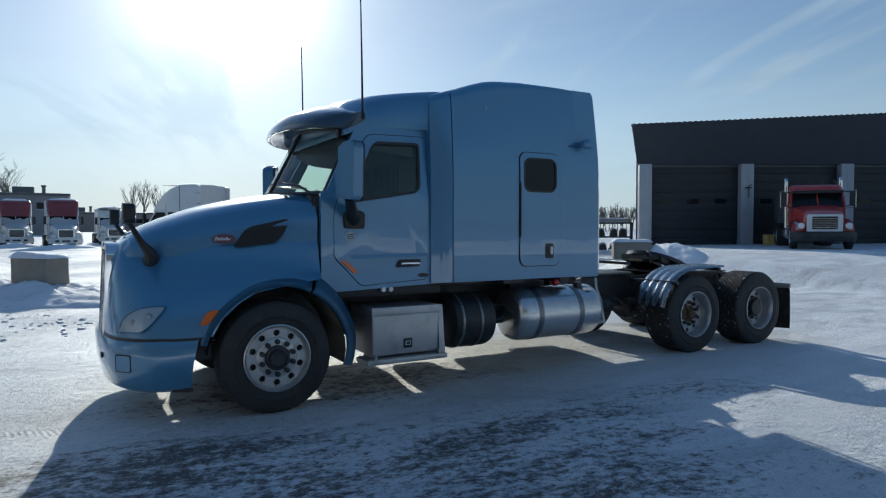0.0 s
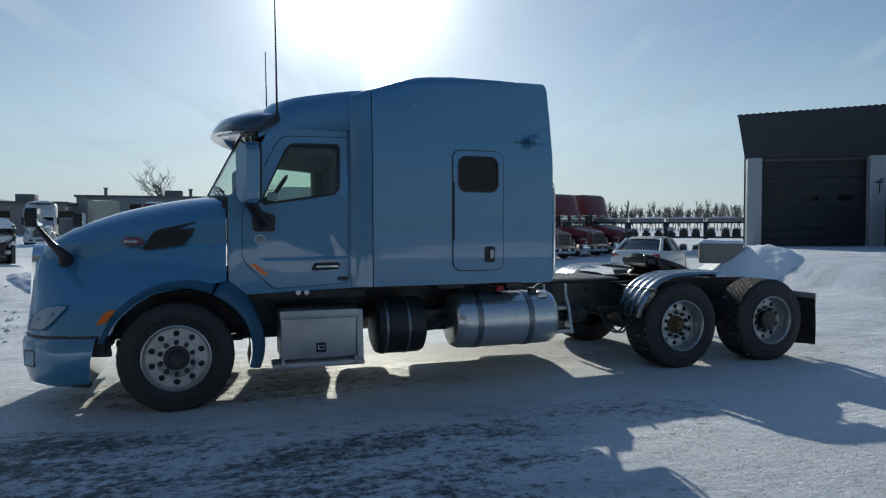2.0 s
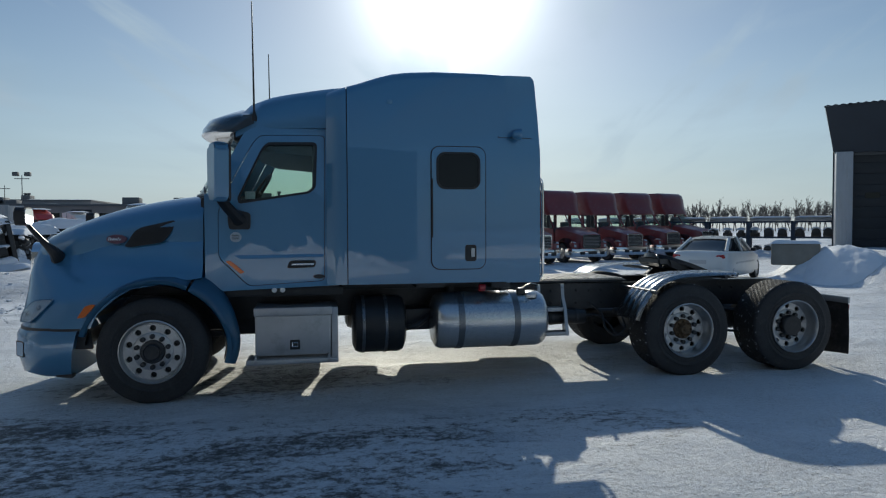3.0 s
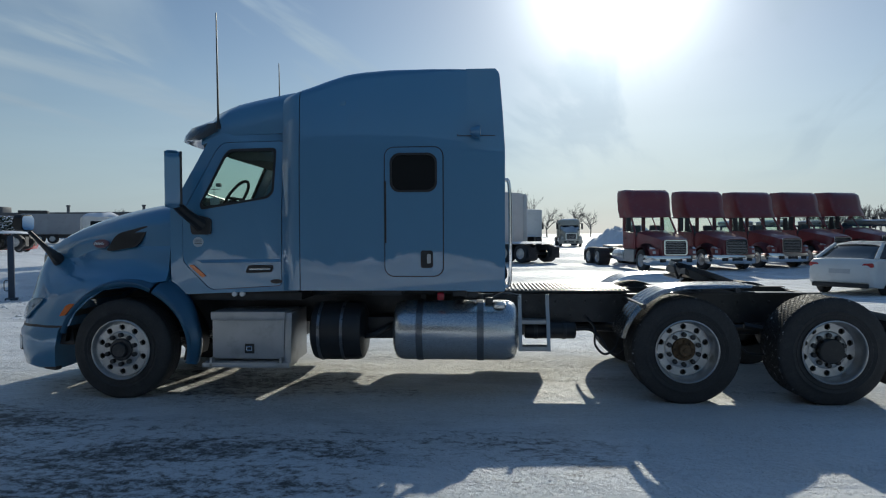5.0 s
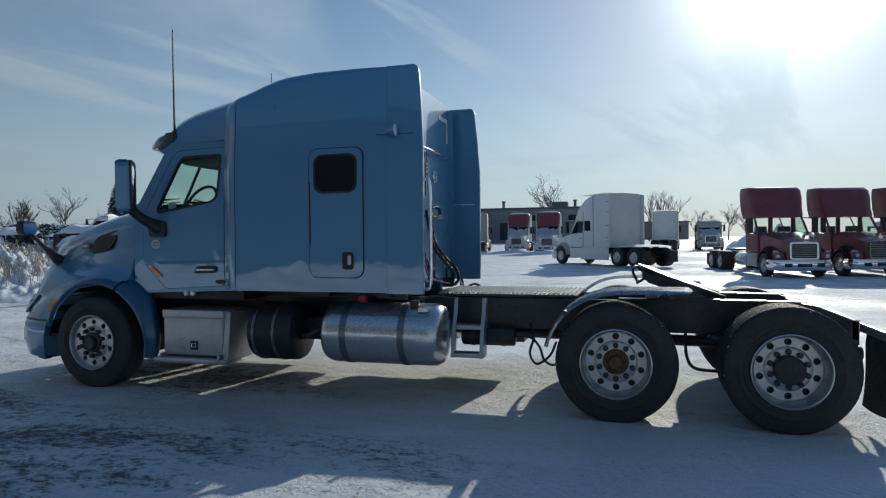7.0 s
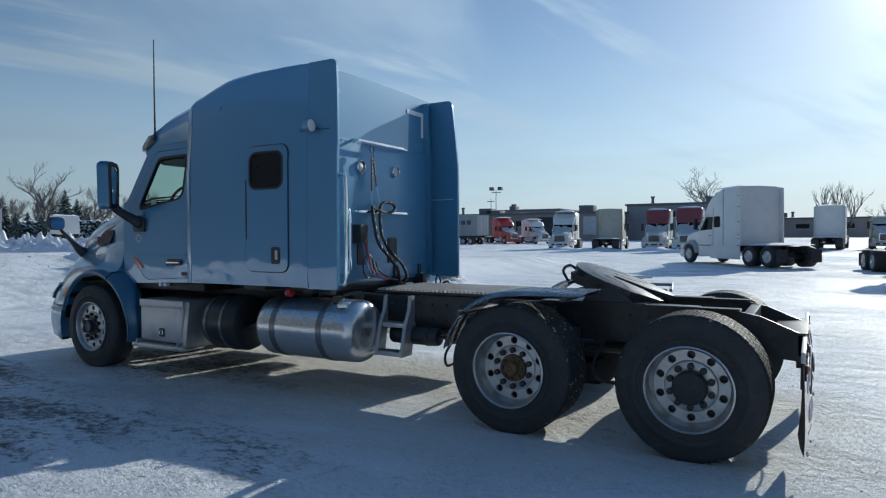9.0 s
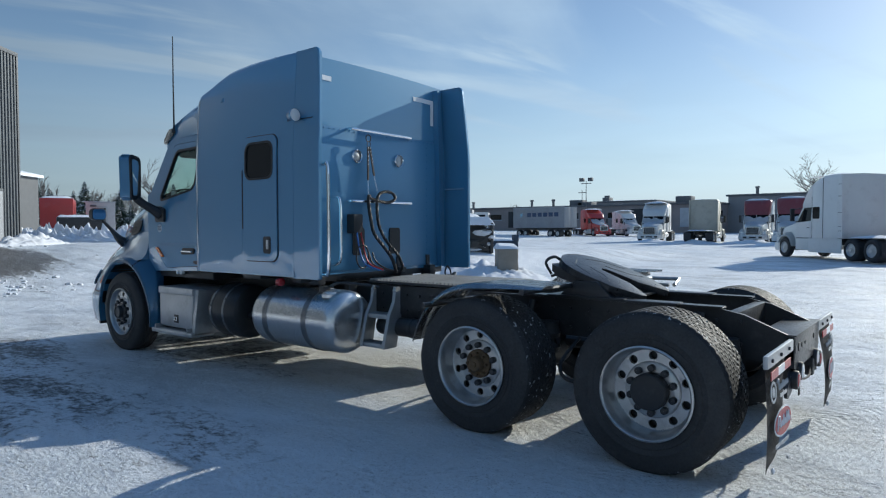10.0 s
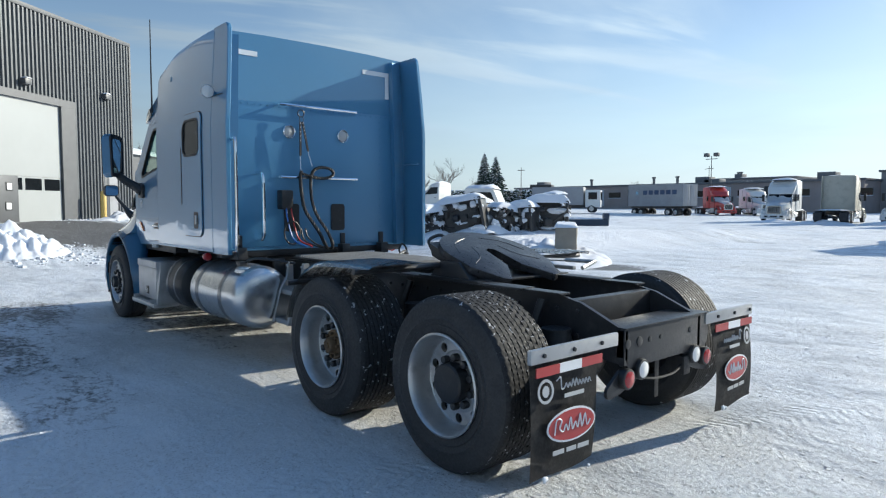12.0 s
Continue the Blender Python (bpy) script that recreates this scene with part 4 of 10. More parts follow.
    for s in (-1, 1):
        # headlight: pale bowl, lamps, clear cover
        def head(u, v, w):
            return (u - 0.010 - w * 0.45, side(s, nose_depth(u, v) + 0.020 + w * 0.85), v)
        outline = soften([(0.622, 0.768), (0.775, 0.776), (0.84, 0.818), (0.935, 0.922), (0.995, 0.995), (0.88, 0.994), (0.79, 0.976), (0.71, 0.93), (0.655, 0.865)], 0.025)
        def curved(w):
            """The lamp's outline filled by rings that follow the nose's curve."""
            bm = bmesh.new()
            rows = [[bm.verts.new(head(0.81 + (u - 0.81) * f, 0.885 + (v - 0.885) * f, w)) for u, v in outline] for f in (1.0, 0.85, 0.7, 0.5, 0.3, 0.1)]
            n = len(outline)
            for a, b in zip(rows, rows[1:]):
                for k in range(n):
                    bm.faces.new((a[k], a[(k + 1) % n], b[(k + 1) % n], b[k]))
            bm.faces.new(rows[-1])
            bmesh.ops.recalc_face_normals(bm, faces=bm.faces[:])
            return bm
        bm = curved(0.004)
        lamp = part("headlight", bm, M_LAMPBOWL, truck, "swept pale headlight under a clear cover", 30)
        bm = bmesh.new()
        ring_panel(bm, outline, [(0.81 + (u - 0.81) * 0.94, 0.885 + (v - 0.885) * 0.92) for u, v in outline], lambda u, v, w: head(u, v, 0.010 - w), 0.012, 40)
        part("headlight_rim", bm, M_BLUE, lamp)
        bm = curved(0.014)
        bmesh.ops.solidify(bm, geom=bm.faces[:], thickness=0.003)
        part("lens", bm, M_LENS, lamp)
        for u, v in ((0.735, 0.855), (0.85, 0.905)):
            bm = bmesh.new()
            lathe(bm, [(0.001, 0.008), (0.02, 0.006), (0.03, -0.004), (0.034, -0.012)], (0, 0, 0), "y", 20)
            p = head(u, v, 0.002)
            ob = part("reflector", bm, M_BOXMETAL, lamp)
            ob.matrix_basis = pose(p[0], p[1], p[2], 0, 0, 180 - 35 if s < 0 else 35)
        # amber marker on the fender's edge
        bm = bmesh.new()
        prism(bm, soften([(1.215, 0.822), (1.285, 0.830), (1.378, 0.945), (1.33, 0.948), (1.275, 0.925)], 0.015), lambda u, v, w: (u, side(s, nose_depth(min(u, 1.38), v) + w), v), -0.02, 0.016)
        part("marker_light", bm, M_AMBER, truck, "amber side marker")
        # hood scoop and badge
        def flank(u, v, w):
            d = hood_half(u) + 0.02 - 0.30 * max(0.0, v - 1.50) ** 1.3
            return (u, side(s, d + w), v)
        bm = bmesh.new()
        prism(bm, soften([(1.555, 1.478), (1.60, 1.535), (1.655, 1.625), (1.72, 1.665), (2.03, 1.735), (2.055, 1.715), (2.0, 1.60), (1.945, 1.535), (1.90, 1.512), (1.62, 1.472)], 0.03), flank, -0.03, 0.006)
        scoop = part("hood_vent", bm, M_BLACK, truck, "dark mesh intake on the hood side")
        for k in range(7):
            z = 1.505 + 0.022 * k
            x0 = 1.63 + 0.012 * k
            x1 = 1.90 + 0.017 * k
            bm = bmesh.new()
            prism(bm, [(x0, z), (x1, z + 0.030), (x1, z + 0.036), (x0, z + 0.006)], flank, 0.0, 0.009)
            part("vent_slat", bm, M_BLACK, scoop)
        bm = bmesh.new()
        prism(bm, [(1.485 + 0.100 * math.cos(t), 1.550 + 0.044 * math.sin(t)) for t in (2 * math.pi * k / 28 for k in range(28))], flank, -0.02, 0.006)
        badge = part("badge", bm, M_BADGERIM, truck, "oval dull red badge with pale script")
        bm = bmesh.new()
        prism(bm, [(1.485 + 0.092 * math.cos(t), 1.550 + 0.037 * math.sin(t)) for t in (2 * math.pi * k / 28 for k in range(28))], flank, 0.006, 0.010)
        part("badge_face", bm, M_BADGE, badge)
        bm = bmesh.new()
        script = curve_pts([(1.452, 1.535, 0), (1.462, 1.566, 0), (1.474, 1.556, 0), (1.470, 1.538, 0), (1.486, 1.556, 0), (1.496, 1.538, 0), (1.508, 1.564, 0), (1.516, 1.538, 0), (1.530, 1.556, 0), (1.540, 1.538, 0), (1.552, 1.566, 0), (1.562, 1.540, 0), (1.578, 1.556, 0)], 4)
        tube(bm, [flank(p.x - 0.045, p.y, 0.012) for p in script], 0.0042, 4)
        part("badge_mark", bm, M_TAPE, badge)
    return hood


def front_fender(truck, s):
    """Wheel arch: flared lip round the steer wheel, blending up into the hood; the rear piece hangs from the cab."""
    cx, cz = 1.90, 0.522

    def ring(t):
        c, q = math.cos(t), math.sin(t)
        deg = math.degrees(t)
        # how far the shoulder climbs towards the hood
        up = np.interp(deg, [-16, 20, 55, 61.5, 64, 90, 130, 165], [0.10, 0.13, 0.20, 0.20, 0.10, 0.07, 0.06, 0.06])
        inb = np.interp(deg, [-16, 20, 55, 61.5, 64, 90, 130, 165], [0.06, 0.10, 0.22, 0.22, 0.07, 0.035, 0.03, 0.03])
        out = np.interp(deg, [-16, 15, 60, 120, 165], [1.17, 1.20, 1.205, 1.20, 1.19])
        squash = 1.0 + 0.06 * abs(c) ** 3
        prof = [(0.600, out - 0.028), (0.603, out - 0.012), (0.612, out), (0.645, out + 0.002), (0.60 + up * 0.40, out - inb * 0.12), (0.60 + up * 0.70, out - inb * 0.40), (0.60 + up * 0.90, out - inb * 0.72), (0.60 + up, out - inb), (0.60 + up * 0.85, out - inb - 0.08)]
        return [(cx + r * squash * c, side(s, d), cz + r * q) for r, d in prof]
    for name, a, b, label in (("front_fender", 63.5, 168, "blue flared front fender"), ("fender_extension", -16, 61.5, "blue rear half of the front fender")):
        bm = bmesh.new()
        rings = [ring(radians(a + (b - a) * k / 24)) for k in range(25)]
        loft(bm, rings, False, False)
        bmesh.ops.solidify(bm, geom=bm.faces[:], thickness=0.012)
        part(name, bm, M_BLUE, truck, label, 60)
    # inner splash liner
    bm = bmesh.new()
    rings = []
    for k in range(19):
        t = radians(-14 + 190 * k / 18)
        rings.append([(cx + 0.59 * math.cos(t) * (1.0 + 0.06 * abs(math.cos(t)) ** 3), side(s, d), cz + 0.59 * math.sin(t)) for d in (1.175, 0.62, 0.60)])
    loft(bm, rings, False, False)
    bmesh.ops.solidify(bm, geom=bm.faces[:], thickness=0.008)
    part("wheel_liner", bm, M_BLACK, truck, "", 60)


def door_depth(z):
    return float(np.interp(z, [1.0, 1.30, 1.95, 2.60, 2.75], [1.05, 1.06, 1.06, 0.97, 0.95]))


DOOR = [(2.74, 1.085), (3.47, 1.125), (3.485, 2.585), (2.86, 2.575), (2.79, 2.50), (2.50, 1.93), (2.46, 1.80), (2.46, 1.37)]
PANE = [(2.665, 1.905), (3.33, 2.01), (3.385, 2.07), (3.40, 2.505), (2.93, 2.495), (2.875, 2.44), (2.65, 1.96)]


def cab(truck):
    body = new("cab")
    body.parent = truck
    body["label"] = "blue cab shell with raked windscreen pillars"
    shell = [(2.33, 1.03), (3.66, 1.075), (3.66, 2.80), (3.2, 2.76), (2.84, 2.68), (2.70, 2.60), (2.40, 2.02), (2.33, 1.98)]
    door = soften(DOOR, 0.05)
    big = [(x + (0.006 if x > 3 else -0.006), z + (0.006 if z > 1.8 else -0.006)) for x, z in door]
    pane = soften(PANE, 0.05)
    for s in (-1, 1):
        def put(u, v, w):
            return (u, side(s, door_depth(v) - w), v)
        bm = bmesh.new()
        ring_panel(bm, shell, big, lambda u, v, w: put(u, v, w + 0.004), 0.05, 90)
        part("side_panel", bm, M_BLUE, body, "", 40)
        bm = bmesh.new()
        ring_panel(bm, door, pane, put, 0.045, 90)
        bmesh.ops.recalc_face_normals(bm, faces=bm.faces)
        d = part("door", bm, M_BLUE, truck, "blue cab door with raked window", 40)
        bm = bmesh.new()
        ring_panel(bm, [(x * 1.0 + (x - 3.03) * 0.035, z + (z - 2.2) * 0.05) for x, z in pane], [(x - (x - 3.03) * 0.03, z - (z - 2.2) * 0.05) for x, z in pane], lambda u, v, w: put(u, v, w - 0.004), 0.03, 60)
        part("window_seal", bm, M_BLACK, d, "black rubber window seal", 40)
        bm = bmesh.new()
        prism(bm, pane, lambda u, v, w: put(u, v, 0.022 + w), 0.0, 0.004)
        g = part("window", bm, M_GLASS, d, "lightly tinted side window", 0)
        g.visible_shadow = False
        bm = bmesh.new()
        prism(bm, soften([(3.10, 1.25), (3.38, 1.258), (3.395, 1.33), (3.135, 1.33)], 0.03), lambda u, v, w: put(u, v, w), -0.006, 0.03)
        part("handle_recess", bm, M_BLACK, d)
        bm = bmesh.new()
        box(bm, 3.15, 3.37, side(s, 1.085) - 0.012, side(s, 1.085) + 0.012, 1.28, 1.303, 0.008)
        part("handle", bm, M_CHROME, d, "bright pull handle")
        bm = bmesh.new()
        prism(bm, soften([(2.52, 1.33), (2.57, 1.335), (2.70, 1.22), (2.66, 1.205)], 0.015), lambda u, v, w: put(u, v, w), -0.014, 0.03)
        part("side_marker", bm, M_AMBER, d, "amber side reflector")
        bm = bmesh.new()
        prism(bm, [(2.62 + 0.055 * math.cos(t), 1.565 + 0.05 * math.sin(t)) for t in (2 * math.pi * k / 24 for k in range(24))], lambda u, v, w: put(u, v, w), -0.004, 0.01)
        part("round_decal", bm, M_DECAL, d, "round pale sticker")
        bm = bmesh.new()
        for k in range(3):
            prism(bm, [(2.585, 1.545 + 0.018 * k), (2.655, 1.545 + 0.018 * k), (2.655, 1.552 + 0.018 * k), (2.585, 1.552 + 0.018 * k)], lambda u, v, w: put(u, v, w), -0.006, 0.0)
        part("decal_print", bm, M_FRAME, d)
        bm = bmesh.new()
        prism(bm, [(3.44 + 0.06 * math.cos(t) - 0.02, 1.165 + 0.022 * math.sin(t)) for t in (2 * math.pi * k / 20 for k in range(20))], lambda u, v, w: put(u, v, w), -0.005, 0.01)
        part("nameplate", bm, M_FRAME, d, "small oval plate")
        bm = bmesh.new()
        prism(bm, [(2.66, 1.350), (3.465, 1.362), (3.465, 1.392), (2.60, 1.385)], lambda u, v, w: put(u, v, w - (0.010 if v < 1.37 else 0.0)), -0.002, 0.01)
        part("crease_strip", bm, M_BLUE, d)
    # roof, rising into the sleeper
    bm = bmesh.new()
    st = [
        (2.62, [(0.95, 2.56), (0.94, 2.66), (0.82, 2.775), (0.6, 2.835), (0.3, 2.875), (0, 2.885)]),
        (2.76, [(0.955, 2.62), (0.95, 2.795), (0.83, 2.895), (0.58, 2.955), (0.3, 2.985), (0, 2.990)]),
        (2.98, [(0.96, 2.65), (0.96, 2.875), (0.85, 2.980), (0.6, 3.025), (0.3, 3.045), (0, 3.050)]),
        (3.30, [(0.98, 2.66), (0.99, 2.935), (0.90, 3.035), (0.65, 3.080), (0.3, 3.095), (0, 3.100)]),
        (3.66, [(1.04, 2.66), (1.05, 2.985), (0.97, 3.075), (0.7, 3.115), (0.3, 3.125), (0, 3.130)]),
    ]
    mirrored_loft(bm, dense(st, 4), True)
    part("roof", bm, M_BLUE, body, "rounded blue cab roof", 50)
    # windscreen and its frame
    bm = bmesh.new()
    n, m = 13, 6

    def screen(u, v):
        d = u * (0.99 - 0.11 * v)
        x = 2.385 - 0.25 * (1 - u * u) + v * (0.32 + 0.02 * (1 - u * u))
        return (x, CY + d, 1.985 + 0.03 * (1 - u * u) + v * (0.62 + 0.03 * (1 - u * u)))
    grid = [[bm.verts.new(screen(-1 + 2 * i / (n - 1), j / (m - 1))) for i in range(n)] for j in range(m)]
    for j in range(m - 1):
        for i in range(n - 1):
            bm.faces.new((grid[j][i], grid[j][i + 1], grid[j + 1][i + 1], grid[j + 1][i]))
    g = part("windscreen", bm, M_GLASS, truck, "curved windscreen", 80)
    g.visible_shadow = False
    bm = bmesh.new()
    for pts in ([screen(-1 + 2 * i / 12, -0.02) for i in range(13)], [screen(-1 + 2 * i / 12, 1.02) for i in range(13)], [screen(-1, j / 5) for j in range(6)], [screen(1, j / 5) for j in range(6)], [screen(0, j / 5) for j in range(6)]):
        tube(bm, pts, 0.018, 6)
    part("windscreen_seal", bm, M_BLACK, body)
    bm = bmesh.new()
    mirrored_loft(bm, [(2.28, [(0.95, 1.80), (0.93, 1.95), (0.6, 1.99), (0, 2.0)]), (2.46, [(1.0, 1.80), (0.98, 1.97), (0.6, 2.03), (0, 2.04)])])
    part("cowl", bm, M_BLACK, body)
    for s in (-1, 1):
        bm = bmesh.new()
        tube(bm, [screen(s * 0.85, -0.02), screen(s * 0.62, 0.10), screen(s * 0.15, 0.17)], 0.012, 6)
        tube(bm, [screen(s * 0.75, 0.06), screen(s * 0.1, 0.10)], 0.009, 5)
        part("wiper", bm, M_BLACK, truck)
    # sun visor over the windscreen
    bm = bmesh.new()
    rings = []
    for k in range(17):
        u = -1 + 2 * k / 16
        e = 1 - u * u
        d = u * 0.97
        tip, back = 2.58 - 0.41 * e ** 0.6, 2.80 - 0.22 * e
        zt = 2.615 + 0.045 * e
        rings.append([(tip, CY + d, zt), (tip + 0.01, CY + d, zt + 0.05), (tip + 0.08, CY + d, zt + 0.12 + 0.03 * e), (back - 0.10, CY + d, zt + 0.16 + 0.09 * e), (back, CY + d, zt + 0.17 + 0.12 * e), (back, CY + d, zt + 0.08), (tip + 0.12, CY + d, zt + 0.03), (tip + 0.03, CY + d, zt - 0.01)])
    loft(bm, rings)
    visor = part("sun_visor", bm, M_VISOR, truck, "dark glossy visor over the windscreen", 50)
    for u in (-0.62, -0.3, 0, 0.3, 0.62):
        bm = bmesh.new()
        e = 1 - u * u
        drum(bm, (2.70 - 0.34 * e ** 0.7, CY + u * 0.93, 2.70 + 0.05 * e), 0.03, -0.03, 0.03, "x", 14, 0.01)
        part("roof_marker", bm, M_AMBER, visor, "small amber roof marker")
    for s in (-1, 1):
        bm = bmesh.new()
        drum(bm, (2.63, side(s, 0.80), 2.585), 0.05, -0.04, 0.05, "x", 18, 0.012)
        part("visor_lamp", bm, M_BLACK, visor, "small round lamp")
    # inside: floor, dash, wheel, seats, rear wall
    bm = bmesh.new()
    box(bm, 2.36, 3.62, side(-1, 0.98), side(1, 0.98), 1.05, 1.12)
    part("cab_floor", bm, M_SEAT, body)
    bm = bmesh.new()
    mirrored_loft(bm, [(2.34, [(0.95, 1.1), (0.95, 1.95), (0, 1.98)]), (2.62, [(0.96, 1.1), (0.96, 1.97), (0, 2.02)]), (2.78, [(0.96, 1.1), (0.96, 1.86), (0, 1.94)])])
    part("dashboard", bm, M_SEAT, body)
    bm = bmesh.new()
    tc = Vector((2.80, side(-1, 0.52), 2.03))
    ax, ay = Vector((0.55, 0, 0.84)).normalized(), Vector((0, 1, 0))
    tube(bm, [tc + (ax * math.sin(t) + ay * math.cos(t)) * 0.225 for t in (2 * math.pi * k / 24 for k in range(25))], 0.017, 6)
    tube(bm, [tc + ay * 0.22, tc, tc - ay * 0.22], 0.016, 6)
    tube(bm, [tc, tc - Vector((0.84, 0, -0.55)).normalized() * -0.0 + Vector((-0.25, 0, -0.18))], 0.03, 8)
    part("steering_wheel", bm, M_BLACK, body, "black steering wheel")
    for s in (-1, 1):
        bm = bmesh.new()
        box(bm, 3.02, 3.50, side(s, 0.52) - 0.25, side(s, 0.52) + 0.25, 1.42, 1.56, 0.05)
        prism(bm, [(3.42, 1.5), (3.55, 1.5), (3.64, 2.12), (3.54, 2.14)], lambda u, v, w: (u, side(s, 0.52) + w, v), -0.23, 0.23, 0.03)
        part("seat", bm, M_SEAT, body, "grey cab seat")
    bm = bmesh.new()
    rings = [[(3.47 + 0.018 * math.sin(k * 1.9) + o, side(-1, 0.96) + 1.92 * k / 40, z) for k in range(41)] for z, o in ((1.1, 0.0), (2.62, 0.0))]
    loft(bm, rings, False, False)
    bmesh.ops.solidify(bm, geom=bm.faces[:], thickness=0.01)
    part("sleeper_curtain", bm, M_SEAT, body, "dark pleated curtain behind the seats", 60)
    bm = bmesh.new()
    mirrored_loft(bm, [(2.72, [(0.93, 2.50), (0.92, 2.56), (0, 2.60)]), (2.92, [(0.93, 2.42), (0.92, 2.58), (0, 2.64)]), (3.60, [(0.95, 2.36), (0.94, 2.60), (0, 2.68)])])
    part("headliner", bm, M_SEAT, body, "grey roof lining")
    for s in (-1, 1):
        bm = bmesh.new()
        prism(bm, [(2.52, 1.12), (3.46, 1.12), (3.46, 2.0), (3.30, 1.985), (2.66, 1.90), (2.52, 1.84)], lambda u, v, w: (u, side(s, 0.985 - w), v), 0.0, 0.03)
        part("door_trim", bm, M_SEAT, body, "dark inner door trim")
    bm = bmesh.new()
    for s in (-1, 1):
        box(bm, 3.36, 3.64, *sorted((side(s, 0.60), side(s, 0.965))), 1.12, 2.50, 0.03)
    part("rear_pillar", bm, M_SEAT, body, "grey trim behind the doors")
    bm = bmesh.new()
    prism(bm, rounded(2.50, 2.60, 1.945, 2.02, 0.01), lambda u, v, w: (u + 0.2, side(-1, 0.95) + w, v), 0.0, 0.004)
    part("window_notice", bm, M_TAPE, body, "small white notice behind the window")


def sleeper(truck):
    def zt(x):
        return float(np.interp(x, [3.5, 3.65, 3.8, 4.0, 4.15, 4.3, 4.58, 5.0, 5.4], [3.02, 3.06, 3.105, 3.175, 3.22, 3.245, 3.262, 3.255, 3.240]))

    def sec(x):
        d = float(np.interp(x, [3.50, 3.55, 3.60, 3.655, 3.705], [1.08, 1.12, 1.155, 1.178, 1.19]))
        z, r = zt(x), float(np.interp(x, [4.5, 5.2], [0.10, 0.035]))
        e = d - taper(z)
        return [(d, 1.085), (d, 1.6), (d, 2.3), (d - taper(z - r), z - r), (e - r * 0.12, z - r * 0.5), (e - r * 0.5, z - r * 0.12), (e - r, z), (0.6, z + 0.015), (0, z + 0.02)]
    bm = bmesh.new()
    xs = [3.50, 3.53, 3.56, 3.59, 3.62, 3.65, 3.675, 3.695]
    mirrored_loft(bm, [(x, sec(x)) for x in xs])
    part("fairing", bm, M_BLUE, truck, "rounded blue fairing between cab and sleeper", 50)
    bm = bmesh.new()
    mirrored_loft(bm, [(x, [(d - 0.02, min(z, 3.2) - 0.015 if i > 3 else z) for i, (d, z) in enumerate(sec(3.705))]) for x in (3.68, 3.715)])
    part("seam", bm, M_FRAME, truck)
    bm = bmesh.new()
    xs = [3.705, 3.75, 3.80, 3.86, 3.93, 4.0, 4.08, 4.16, 4.25, 4.35, 4.46, 4.58, 4.8, 5.0, 5.2, 5.35]
    mirrored_loft(bm, [(x, sec(x)) for x in xs])
    body = part("sleeper_box", bm, M_BLUE, truck, "tall blue sleeper box with flat sides", 50)
    for s in (-1, 1):
        def put(u, v, w):
            return (u, side(s, HW + w - taper(v)), v)
        # side extender behind the back wall
        bm = bmesh.new()
        rings = []
        for z in (1.075, 1.085, 1.6, 2.1, 2.3, 2.45, 2.62, 2.80, 3.0, 3.15, 3.19, 3.22, 3.238):
            x1 = float(np.interp(z, [1.075, 1.085, 2.45, 2.80, 3.15, 3.20, 3.235, 3.245], [5.70, 5.712, 5.715, 5.695, 5.668, 5.660, 5.635, 5.60]))
            d = HW - 0.002 - taper(z)
            rings.append([(5.34, side(s, d), z), (x1 - 0.008, side(s, d), z), (x1, side(s, d - 0.008), z), (x1, side(s, d - 0.036), z), (x1 - 0.008, side(s, d - 0.044), z), (5.34, side(s, d - 0.044), z)])
        loft(bm, rings)
        fin = part("side_extender", bm, M_BLUE, truck, "blue wing that closes the gap behind the sleeper", 40)
        bm = bmesh.new()
        prism(bm, [(5.26, 1.10), (5.36, 1.10), (5.36, 3.20), (5.26, 3.20)], lambda u, v, w: (u + w * 0.4, side(s, HW - 0.05 - w - taper(v)), v), 0.0, 0.16)
        part("extender_root", bm, M_BLUE, fin)
        bm = bmesh.new()
        box(bm, 5.37, 5.66, side(s, HW - 0.062) - 0.006, side(s, HW - 0.062) + 0.006, 2.02, 2.035)
        part("extender_rib", bm, M_CHROME, fin)
        # bunk door
        bm = bmesh.new()
        ring_panel(bm, rounded(4.539, 5.121, 1.219, 2.486, 0.096, 6), rounded(4.555, 5.105, 1.235, 2.47, 0.08, 6), put, 0.004, 40)
        part("bunk_door_seal", bm, M_BLACK, body, "dark seal round the bunk door")
        bm = bmesh.new()
        ring_panel(bm, rounded(4.549, 5.111, 1.229, 2.476, 0.088, 6), rounded(4.605, 5.05, 2.05, 2.415, 0.09, 6), lambda u, v, w: put(u, v, 0.014 - w), 0.03, 40)
        d = part("bunk_door", bm, M_BLUE, truck, "blue bunk door with a small dark window", 40)
        bm = bmesh.new()
        prism(bm, rounded(4.605, 5.05, 2.05, 2.415, 0.09, 6), put, 0.003, 0.008)
        part("bunk_window", bm, M_WINDOW, d, "dark tinted bunk window")
        bm = bmesh.new()
        ring_panel(bm, rounded(4.597, 5.058, 2.042, 2.423, 0.095, 6), rounded(4.618, 5.037, 2.063, 2.402, 0.08, 6), lambda u, v, w: put(u, v, 0.018 - w), 0.02, 40)
        part("window_seal", bm, M_BLACK, d)
        bm = bmesh.new()
        prism(bm, rounded(4.895, 5.015, 1.305, 1.475, 0.025), put, -0.01, 0.016)
        part("latch_recess", bm, M_BLACK, d, "black latch recess")
        bm = bmesh.new()
        prism(bm, rounded(4.958, 4.994, 1.350, 1.440, 0.010), put, 0.014, 0.03)
        part("latch", bm, M_BOXMETAL, d, "small metal paddle latch")
        bm = bmesh.new()
        prism(bm, rounded(5.035, 5.06, 1.33, 1.41, 0.01), put, 0.008, 0.012)
